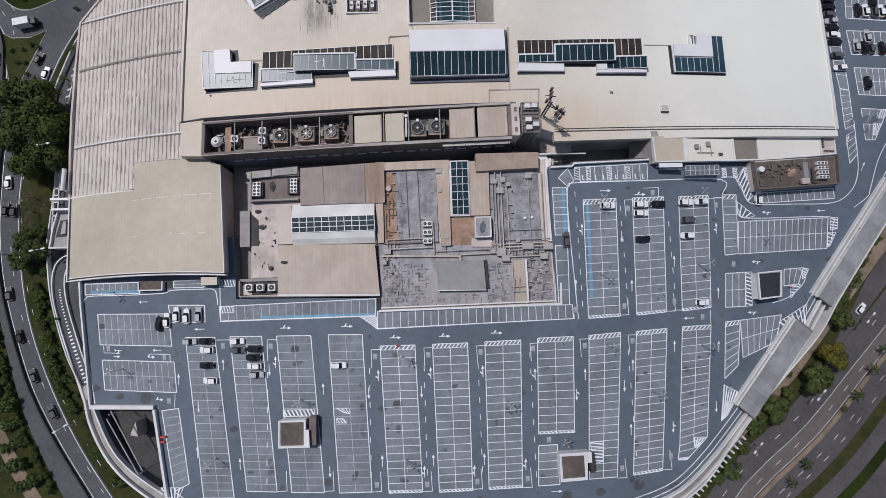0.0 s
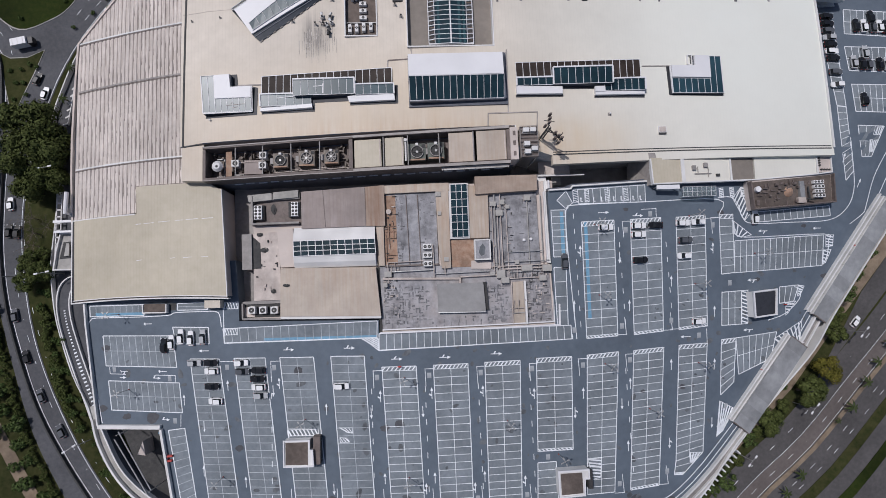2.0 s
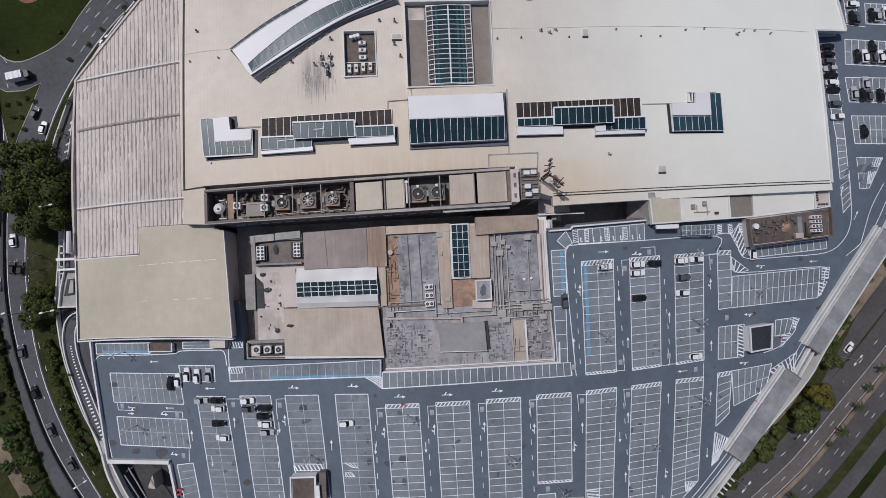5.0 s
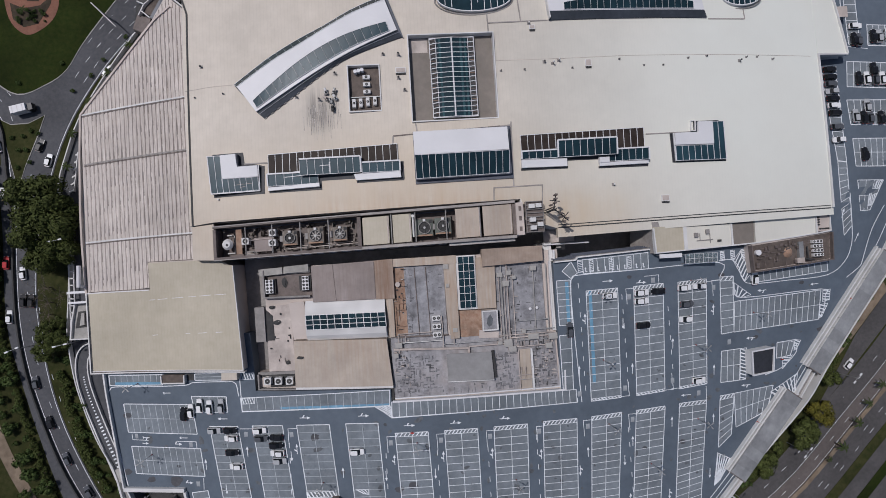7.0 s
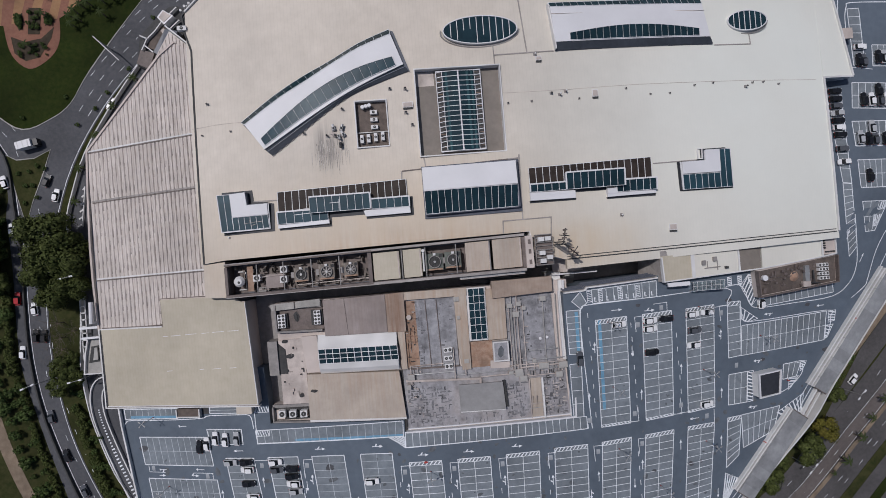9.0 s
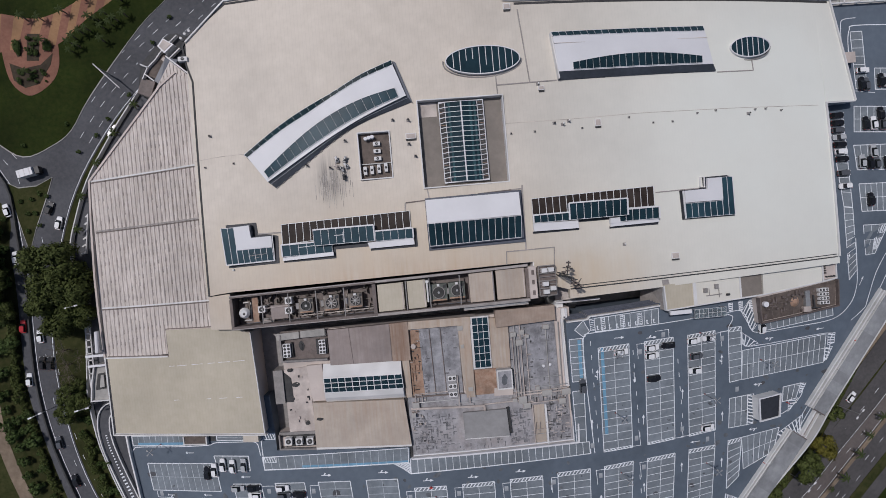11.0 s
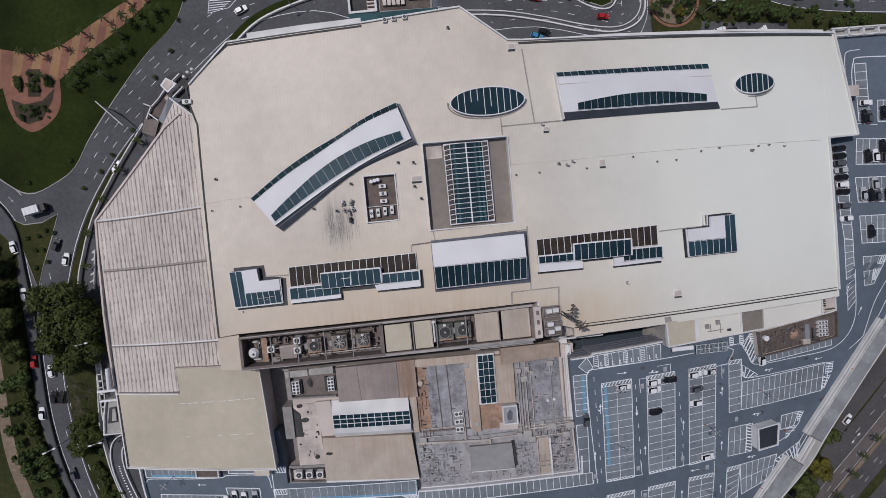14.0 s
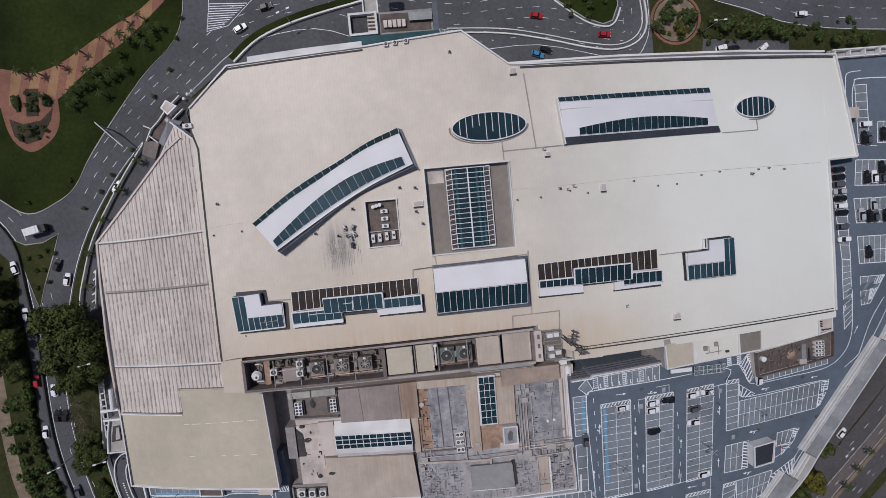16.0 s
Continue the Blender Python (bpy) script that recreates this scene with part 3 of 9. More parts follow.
bay_block([(-82.9, -11.1), (-81.9, -18.7), (-63.8, -20.2), (-64.7, -12.4)], 11)
bay_block([(-66.6, 2.4), (-65.7, -2.1), (-57.0, -2.4), (-57.2, 2.0)], 4, double=False)
bay_block([(-67.4, -24.6), (-63.2, -24.2), (-60.0, -42.9), (-63.6, -44.6)], 10, double=False)
bay_block([(-62.0, -6.2), (-54.4, -6.5), (-48.3, -50.3), (-55.9, -49.8)], 23, narrow=0.100)
bay_block([(-50.5, -6.5), (-42.3, -6.7), (-38.0, -46.1), (-45.6, -45.5)], 20, narrow=0.078)
bay_block([(-38.4, -6.8), (-29.4, -7.0), (-26.0, -46.9), (-34.3, -46.4)], 20, narrow=0.090)
bay_block([(-24.8, -7.0), (-15.8, -7.3), (-13.9, -47.4), (-22.2, -47.2)], 20, narrow=0.102)
bay_block([(-11.1, -10.5), (-1.8, -10.6), (-0.8, -48.1), (-9.5, -47.9)], 18, narrow=0.106, hatched=(True, True))
bay_block([(2.9, -10.6), (12.4, -10.6), (12.2, -48.4), (3.5, -48.4)], 18, narrow=0.105, hatched=(True, True))
bay_block([(17.1, -10.5), (26.9, -10.4), (25.3, -48.3), (16.5, -48.4)], 18, narrow=0.116, hatched=(True, True))
bay_block([(31.5, -10.1), (41.4, -10.0), (40.1, -35.1), (30.4, -35.1)], 11, narrow=0.046, hatched=(True, True))
bay_block([(30.2, -38.1), (35.2, -38.0), (35.3, -48.1), (29.6, -48.2)], 5, double=False)
bay_block([(45.8, -9.9), (54.7, -9.4), (50.8, -47.0), (43.2, -47.2)], 18, narrow=0.090, hatched=(True, False))
bay_block([(59.1, -9.3), (67.8, -8.8), (63.2, -46.0), (55.2, -46.8)], 18, narrow=0.090, hatched=(True, True))
bay_block([(72.2, -8.5), (80.4, -8.3), (76.3, -38.0), (68.5, -39.9)], 15, narrow=0.060, hatched=(True, False))
bay_block([(68.5, -39.9), (76.3, -38.0), (70.1, -43.6), (67.7, -43.5)], 2, double=False, hatched=(False, True))
bay_block([(84.6, -7.6), (88.9, -7.3), (87.0, -19.5), (82.8, -22.9)], 6, double=False, hatched=(True, False))
bay_block([(101.0, -6.2), (98.4, -13.6), (88.6, -17.5), (88.9, -7.3)], 6)
for x, y in ((-38.4, -6.8), (-11.1, -10.5), (3.0, -10.6), (17.2, -10.6), (31.8, -10.5), (45.6, -9.9), (59.1, -9.3), (61.1, 28.4), (87.3, 28.5)):
    structure("lane_bracket", Shape().run([(x, y - 0.9), (x - 2.4, y - 0.9), (x - 2.3, y - 5.6)], 0.16, 0, 0.025), PAINT, "white bracket line at the end of a lane", "road marking")
for x, y in ((-38.1, -46.3), (-26.2, -46.9), (-14.0, -47.7), (-0.9, -48.3), (12.2, -48.4), (25.3, -48.7), (50.8, -47.6), (63.2, -46.1), (54.8, -5.0), (68.1, -4.4)):
    structure("lane_bracket", Shape().run([(x, y + 0.3), (x + 2.6, y + 0.3), (x + 2.4, y + 5.2)], 0.16, 0, 0.025), PAINT, "white bracket line at the end of a lane", "road marking")
for line in ([(-82.7, -7.6), (-82.5, -9.3), (-78.4, -9.6)], [(-70.9, -10.1), (-65.8, -10.4), (-65.7, -12.1)], [(-64.2, -20.6), (-64.2, -23.9)], [(-54.3, -7.2), (-50.6, -7.3)], [(70.1, -3.9), (72.6, -3.9)], [(83.3, 27.4), (87.5, 27.5)], [(64.6, 30.8), (68.9, 30.9), (68.8, 28.3)], [(80.6, -4.2), (80.4, -8.2)]):
    structure("lane_bracket", Shape().run(line, 0.16, 0, 0.025), PAINT, "white bracket line at the end of a lane", "road marking")
# rows along the buildings
bay_block([(-53.4, 1.5), (-53.0, -2.3), (-12.2, -2.4), (-12.0, 2.1)], 19, double=False, shade=BAY)
bay_block([(-11.6, -1.4), (-11.7, -5.9), (41.8, -5.2), (41.8, -1.4)], 26, double=False, shade=BAY)
bay_block([(38.0, 15.0), (41.5, 15.0), (41.0, -1.4), (38.0, -1.4)], 4, double=False)
bay_block([(38.2, 31.5), (42.3, 31.5), (42.0, 18.0), (38.2, 18.0)], 7, double=False)
bay_block([(46.3, 37.3), (46.4, 33.1), (66.0, 33.0), (66.2, 38.0)], 9, double=False)
bay_block([(40.1, 34.3), (42.9, 37.0), (44.6, 33.4), (42.5, 31.9)], 1, double=False)
structure("wall_deck_edge", Shape().run([(37.8, 37.55), (44.0, 37.75), (44.6, 38.5), (66.4, 39.25)], 0.16, -6.9, 0.3), RAISED, "grey facing wall below the deck edge", "wall")
edge_rails = Shape()
for up, out, wide in ((0.0, 0.36, 0.3), (-1.3, 0.5, 0.4), (-2.6, 0.65, 0.4), (-3.9, 0.8, 0.4)):
    edge_rails.run([(38.0, 37.5 + out), (44.0, 37.7 + out), (44.6, 38.45 + out), (66.2, 39.2 + out)], wide, up - 0.25, up)
structure("wall_deck_louvres", edge_rails, NAVY, "dark louvre rails along the outer face of the deck", "louvres")
structure("wall_deck_edge", Shape().run([(37.8, 37.2), (44.0, 37.4), (44.7, 38.2), (66.4, 38.9)], 0.4, -0.5, 1.0), WHITE_WALL, "white parapet at the end of the deck", "parapet")
bay_block([(97.0, 28.6), (97.0, 25.6), (121, 26.6), (121, 29.6)], 12, double=False)
bay_block([(-88.2, 8.7), (-88.0, 5.9), (-74.1, 5.8), (-74.1, 8.7)], 9, double=False)
bay_block([(-65.4, 8.7), (-65.4, 6.9), (-57.5, 6.8), (-57.5, 8.8)], 1, double=True)
bay_block([(124.5, 87), (129.1, 86.7), (130.0, 59.5), (127.2, 60)], 12, double=False)
bay_block([(127.2, 59.8), (130.0, 59.4), (129.9, 39.8), (127.1, 37)], 11, double=False)
bay_block([(132.3, 82.5), (132.9, 90.3), (148, 89.2), (147, 81.4)], 7)
bay_block([(132.4, 70.8), (131.8, 78.4), (147, 77.8), (146, 70.0)], 7)
bay_block([(132.9, 58.0), (132.6, 66.5), (146, 66), (145, 57.4)], 7)
bay_block([(133.0, 44.0), (133.0, 53.7), (141.2, 53.2), (136.0, 44.0)], 3)
bay_block([(133.4, 113), (137.2, 113), (137.6, 95.2), (134, 95.6)], 7, double=False)
bay_block([(140.2, 95), (140.4, 101.5), (148, 101), (148, 94.5)], 4)
structure("blue_bay_line", Shape().bar((-42.6, -1.75), (-12.2, -2.1), 0.7, 0, 0.018).bar((41.2, 31), (41.0, 19), 1.0, 0, 0.018).bar((-86.6, 6.4), (-74.3, 6.3), 0.7, 0, 0.034), BLUE, "blue strip marking reserved bays", "road marking")
hatch([(-16.4, -2.6), (-12.1, -2.5), (-11.8, -3.0), (-11.8, -5.7)], 5)
hatch([(92.0, 6.0), (91.0, -3.5), (92.8, -3.4), (93.8, 6.0)], 9)
hatch([(118.9, 20.9), (118.5, 17.4), (120.6, 17.7), (121.2, 20.9)], 4)
hatch([(117.7, 16.6), (117.0, 12.6), (117.8, 12.8), (120.0, 16.6)], 4)
hatch([(72.6, -37.9), (76.2, -38.0), (73.4, -40.6), (72.4, -40.4)], 4)
hatch([(-22.9, -26.0), (-19.5, -26.2), (-19.4, -27.6), (-20.9, -27.3)], 3, 0.2)
hatch([(-22.8, -28.6), (-21.0, -28.8), (-20.2, -29.9), (-22.7, -29.8)], 3, 0.2)
hatch([(-36.6, -25.9), (-28.5, -26.1), (-28.4, -27.7), (-36.4, -27.5)], 8, 0.34)
hatch([(108.9, 6.8), (108.3, 3.6), (109.2, 4.0), (110.6, 6.4)], 4)
hatch([(104.6, 2.0), (104.2, -1.6), (105.0, -1.0), (107.6, 2.2)], 4)
hatch([(82.4, -24.5), (86.5, -26.8), (82.5, -32.6), (80.6, -34.0)], 6)
hatch([(44.0, -37.9), (45.0, -43.3), (47.2, -42.9), (47.7, -37.8)], 6)
hatch([(100.0, -8.2), (108.8, -3.4), (107.6, -8.8), (103.4, -11.0)], 7)
hatch([(91.4, 26.5), (96.5, 22.0), (93.4, 21.4), (91.0, 22.8)], 4)
hatch([(94.6, 36.0), (96.8, 28.2), (95.0, 26.3), (92.0, 33.0)], 6)
hatch([(-67, -43.5), (-61.5, -43.8), (-63.0, -47.2), (-65.4, -46.4)], 5)
kerb_lines = Shape()
kerb_lines.run(smooth_line([(43.2, -5.3), (42.3, 20), (42.4, 30.1), (43.2, 32.1), (45.2, 32.8), (65, 33.0), (87.6, 32.9), (87.5, 28.5)]), 0.24, 0, 0.03)
kerb_lines.run([(-53.4, 9.0), (-53.0, -2.4), (-16, -2.5), (-11.8, -6), (42, -5.2), (42, -3.9)], 0.22, 0, 0.032)
kerb_lines.run(smooth_line([(-84.2, -22), (-86.6, -10), (-88.0, -1.3), (-88.5, 3.2), (-87.9, 4.9), (-86.3, 5.5), (-77.3, 5.4), (-68.0, 5.6), (-65.6, 6.3), (-57.0, 6.3), (-55.3, 6.2), (-54.3, 5.3), (-53.8, 2)]), 0.22, 0, 0.03)
kerb_lines.run(smooth_line([(87.6, 33.4), (91.5, 33.4), (93.5, 31), (94.3, 27.4), (97, 25.4), (108.5, 25.2), (120.6, 25.4), (126.4, 28.8), (129.1, 33.8), (129.9, 40), (130.2, 50)]), 0.22, 0, 0.03)
kerb_lines.run(offset_line(SOUTH_EDGE, 2.4), 0.2, 0, 0.03)
kerb_lines.run([(p[0], p[1]) for p in offset_line(SOUTH_EDGE[8:40], 1.0)], 0.2, 0, 0.03)
kerb_lines.run(smooth_line([(91.2, 26.6), (92.0, 23.5), (94.5, 21.4), (118.3, 21.3), (119.4, 19), (118.6, 15), (117, 12.4)]), 0.22, 0, 0.03)
kerb_lines.run(smooth_line([(107.6, 6.4), (109.2, 5.4), (108.6, 2.6), (104, -1.2), (98.8, -2.8)]), 0.22, 0, 0.03)
kerb_lines.run(smooth_line([(126.6, 23.9), (131.1, 26.9), (132.3, 29.1), (135.9, 37.7), (140.7, 45.1)]), 0.2, 0, 0.03)
hatch([(139.1, 53.0), (141.2, 53.0), (139.4, 50.6), (137.8, 50.6)], 3, 0.3)
hatch([(136.2, 49.1), (138.6, 49.0), (136.8, 45.4), (135.4, 45.4)], 4, 0.3)
structure("kerb_lines", kerb_lines, PAINT, "white lines that edge the driving lanes", "road marking")

# ---- main building ----
NORTH = [(-62.5, 120.5), (-51.0, 130.8), (-14.2, 132.2), (12.8, 134.3), (25.0, 124.3), (28.9, 124.0), (124.8, 121.9), (130.1, 91.3)]
SOUTH = [(-62.5, 50.6), (-56.0, 51.2), (27.0, 52.4), (27.2, 47), (36.0, 44.0), (119.5, 45.4), (119.6, 90.9), (130.1, 91.2)]


def edge_at(line, x):
    for (x0, y0), (x1, y1) in zip(line, line[1:]):
        if x0 <= x <= x1 and x1 > x0:
            return y0 + (y1 - y0) * (x - x0) / (x1 - x0)
    return line[-1][1]


HOLES = [(-0.8, 22.3, 74.7, 98.1), (-17.4, -9.0, 78.5, 90.8)]  # x and y of the sunken roof wells
roof_sheet = Shape()
xs = sorted({-62.5 + 2.4 * k for k in range(82)} | {p[0] for p in NORTH + SOUTH} | {h[i] for h in HOLES for i in (0, 1)})
xs = [x for x in xs if x <= 130.1]
for x0, x1 in zip(xs, xs[1:]):
    if x1 - x0 < 0.02:
        continue
    lo = edge_at(SOUTH, x0 + 0.001), edge_at(SOUTH, x1 - 0.001)
    hi = edge_at(NORTH, x0 + 0.001), edge_at(NORTH, x1 - 0.001)
    stretches, base = [], lo
    for hx0, hx1, hy0, hy1 in HOLES:
        if hx0 - 0.01 < (x0 + x1) / 2 < hx1 + 0.01:
            stretches.append((base, (hy0, hy0)))
            base = (hy1, hy1)
    stretches.append((base, hi))
    for lo, hi in stretches:
        n = max(2, int((hi[0] - lo[0]) / 5))
        for k in range(n):
            pts = []
            for x, i, f in ((x0, 0, k), (x1, 1, k), (x1, 1, k + 1), (x0, 0, k + 1)):
                y = lo[i] + (hi[i] - lo[i]) * f / n
                pts.append((x, y, roof_z(x, y)))
            roof_sheet.face(*pts)
structure("roof_main", roof_sheet, CREAM, "broad cream standing-seam metal roof with rust stains", "roof")
body = NORTH + [(119.6, 90.9), (119.5, 45.4), (36, 44.0), (27.2, 47), (27, 52.4), (-56, 51.2), (-62.5, 50.6)]
structure("wall_main", Shape().prism(body, GROUND, lift(-3.0)), WHITE_WALL, "pale walls of the shopping centre", "wall")
def fine_line(pts, step=4.0):
    """The same line with points every few metres, to follow the camber."""
    out = []
    for a, b in zip(pts, pts[1:]):
        k = max(1, int(math.dist(a, b) / step))
        out += [(a[0] + (b[0] - a[0]) * i / k, a[1] + (b[1] - a[1]) * i / k) for i in range(k)]
    return out + [pts[-1]]


rim = Shape()
rim.run(fine_line(NORTH), 0.4, lift(-1.2), lift(0.5))
rim.run(fine_line([(-62.4, 113), (-62.4, 50.7), (-56, 51.4), (26.9, 52.5), (27.1, 47.1), (36, 44.2), (119.6, 45.5)]), 0.3, lift(-3.2), lift(-0.03))
rim.run(fine_line([(130.1, 91.2), (119.6, 90.9), (119.8, 45.6)]), 0.5, lift(-1.0), lift(0.4))
structure("wall_roof_rim", rim, WHITE_WALL, "white parapet rim round the metal roof", "parapet")
gutter = Shape()
gutter.run(fine_line([(-61.7, 50.6), (-61.2, 109.4), (-62.6, 114), (-63.5, 119.6), (-61.6, 122), (-51, 130.0), (-14, 131.4)]), 0.5, lift(-0.5), lift(0.1))
gutter.run(fine_line([(28, 123.2), (80, 122.2), (124, 121.2)]), 0.6, lift(-0.5), lift(0.1))
gutter.run(fine_line([(36.6, 44.0), (80, 44.75), (119, 45.4)]), 0.32, lift(-0.5), lift(0.24))
gutter.run(fine_line([(36.6, 44.75), (80, 45.5), (119, 46.15)]), 0.22, lift(-0.5), lift(0.1))
structure("gutter", gutter, DARK, "dark roof gutter along the metal roof", "gutter")
joint = Shape()
for line, wide in (([(28.8, 121.5), (30.3, 101.3)], 0.34), ([(21.1, 104.0), (21.2, 98.6)], 0.3), ([(21.1, 101.0), (37.8, 101.2)], 0.3), ([(84.9, 101.1), (96.4, 101.2)], 0.26), ([(96.4, 101.2), (96.2, 104.4)], 0.26),
                   ([(25.6, 73.4), (25.2, 55.8)], 0.34), ([(22.6, 72.3), (25.6, 72.5)], 0.3), ([(63.0, 68.4), (75.8, 68.6)], 0.28), ([(19.6, 52.4), (19.8, 55.7), (33.0, 55.8), (32.6, 50.6)], 0.3),
                   ([(-6.5, 68.9), (-6.3, 71.2)], 0.34), ([(-0.1, 74.5), (0.3, 71.4)], 0.3), ([(-46.7, 66.4), (-40.2, 66.2)], 0.34)):
    joint.run(fine_line(line), wide, lift(-0.2), lift(0.14))
faint = Shape()
faint.run(fine_line([(22.7, 90.4), (41, 90.3), (60, 90.7), (91, 90.6), (117, 90.3)]), 0.1, lift(-0.1), lift(0.06)).run(fine_line([(-62.2, 87.6), (-55, 88.2), (-48.2, 88.3)]), 0.1, lift(-0.1), lift(0.06))
structure("trim_roof_lap", faint, PALE, "faint lap joint across the metal roof", "roof trim")
structure("trim_roof", joint, CAPPING, "grey capping strips across the metal roof", "roof trim")

# west wing: ribbed roof and beige roof
WEST = [(-92.0, 35.6), (-92.4, 56), (-91.5, 84.0), (-70.4, 109.1), (-66.3, 112.6), (-62.0, 110.2), (-62.4, 41.4), (-74.8, 42.0), (-74.7, 34.7)]
structure("wall_west", Shape().prism(WEST, GROUND, 2.2), WHITE_WALL, "pale wall of the west wing", "wall")
ribs = Shape()


def west_top(x):
    return 84.0 + (x + 91.5) * 25.1 / 21.1 if x < -70.4 else 109.1 + (x + 70.4) * 3.5 / 4.1 if x < -66.3 else 112.6 - (x + 66.3) * 0.56


pitch = 1.08
x = -91.6
while x < -62.8:
    a, b, c, d = x, x + pitch * 0.62, x + pitch * 0.72, x + pitch * 0.9
    for u, w, zu, zw in ((a, b, 2.95, 2.95), (b, c, 2.95, 2.76), (c, d, 2.76, 2.76), (d, x + pitch, 2.76, 2.95)):
        w = min(w, -62.6)
        if w <= u:
            continue
        low = 35.3 if w < -74.7 else 41.8
        ribs.face((u, low, zu), (w, low, zw), (w, west_top(w), zw), (u, west_top(u), zu))
    x += pitch
structure("roof_west", ribs, RIBBED, "weathered ribbed grey-brown metal roof", "roof")
random.seed(21)
streaks = Shape()
for k in range(560):
    g = -91.6 + 1.08 * (random.randrange(27) + 0.81)
    low = 36.0 if g < -75.2 else 42.0
    y = random.uniform(low, west_top(g) - 4)
    if k % 3 == 0:
        y = low + (west_top(g) - low) * random.choice((0.08, 0.3, 0.42, 0.55)) + random.gauss(0, 2.2)
    if not low < y < west_top(g) - 3:
        continue
    streaks.prism([(g - 0.06, y), (g + 0.06, y), (g + 0.03, y + random.uniform(0.6, 2.6)), (g - 0.03, y + random.uniform(0.6, 2.6))], 2.7, 2.775)
tagged(part("grime_streaks", streaks, FRAME), "dark grime streaks lying in the roof grooves", "grime", kind="stuff")
for y0, x0, fall in ((87.2, -91.4, 3.1), (72.4, -91.2, 2.0), (49.3, -91.6, 0.1)):
    structure("roof_walkway", Shape().bar((x0, y0 - fall), (-62.6, y0), 0.4, 2.5, 3.1), CAPPING if fall == 2.0 else WHITE_WALL, "pale capping strip across the ribbed roof", "roof trim")
    structure("gutter_west", Shape().bar((x0, y0 - fall - 0.45), (-62.6, y0 - 0.45), 0.32, 2.5, 2.99), FRAME, "dark gutter beside a roof capping", "gutter")
structure("roof_walkway", Shape().bar((-91.4, 35.5), (-75, 34.7), 0.3, 2.5, 3.8), WHITE_WALL, "pale capping strip across the ribbed roof", "roof trim")
structure("gutter_west", Shape().run([(-91.2, 35.75), (-75.1, 34.95), (-75.2, 42.25), (-62.7, 41.9)], 0.26, 2.4, 3.02), FRAME, "dark gutter where two roofs meet", "gutter")
structure("wall_west_rim", Shape().run([(-91.9, 35.0), (-92.5, 48), (-92.6, 58), (-92.2, 72), (-91.6, 84.2), (-70.6, 109.3), (-66.3, 112.8)], 0.5, GROUND + 6, 3.3), PINK_WALL, "pale rim along the ribbed roof", "parapet")
BEIGE_PLAN = [(-91.0, 35.4), (-74.7, 34.7), (-74.9, 42.0), (-62.6, 41.6), (-55.4, 41.0), (-53.2, 39.5), (-52.4, 39.4), (-50.9, 10.8), (-90.5, 14.5)]
structure("wall_beige", Shape().prism([(x * 0.998 - 0.2, y + 0.15) for x, y in BEIGE_PLAN], GROUND, lambda x, y: 3.4), PINK_WALL, "pinkish walls under the beige roof", "wall")
structure("roof_beige", Shape().prism(BEIGE_PLAN, 3.4, 3.75), BEIGE, "plain beige sheet-metal roof", "roof")
structure("gutter_west", Shape().bar((-91.25, 35.6), (-90.75, 14.6), 0.7, 2.2, 3.3), DARK, "dark box gutter beside the beige roof", "gutter")
structure("gutter_west", Shape().bar((-90.6, 14.35), (-51.2, 10.65), 0.3, 2.4, 3.3), FRAME, "grey gutter along the beige eaves", "gutter")
structure("trim_beige", Shape().run([(-91.8, 35.6), (-91.4, 14.1), (-50.7, 10.35)], 0.32, 1.6, 3.5).run([(-90.6, 14.62), (-50.9, 10.95), (-52.4, 39.3)], 0.22, 3.3, 3.95), WHITE_WALL, "white edge trim of the beige roof", "roof trim")
structure("wall_beige_front", Shape().run([(-73.8, 8.7), (-73.7, 6.5), (-67.7, 6.4), (-67.7, 8.7)], 0.3, 0, 1.5), WHITE_WALL, "low white wall round the lean-to", "wall")
structure("roof_lean_to", Shape().box(-73.5, 6.7, 0, -67.9, 8.8, 1.2), SOIL, "small brown-topped lean-to against the wall", "lean-to")
structure("roof_lean_to", Shape().box(-57.3, 7.2, 0, -53.2, 9.3, 2.4), CREAM, "small pale porch roof against the wall", "porch roof")
# Thin near-black sheet painted in place of a shaded recess.
structure("door_recess", Shape().box(-67.4, 6.9, 0, -65.7, 8.8, 0.03), DARK, "dark sheet for a shaded recess between the lean-to and the bays", "doorway")
structure("roof_white_sheet", Shape().prism([(-62.4, 41.4), (-56.4, 41.0), (-56.2, 50.8), (-62.2, 50.4)], GROUND + 12, lift(-0.6)), CREAM, "short pale roof sheet beside the plant trough", "roof")

# ---- skylights of the main roof ----
def lerp2(a, b, t):
    return (a[0] + (b[0] - a[0]) * t, a[1] + (b[1] - a[1]) * t)


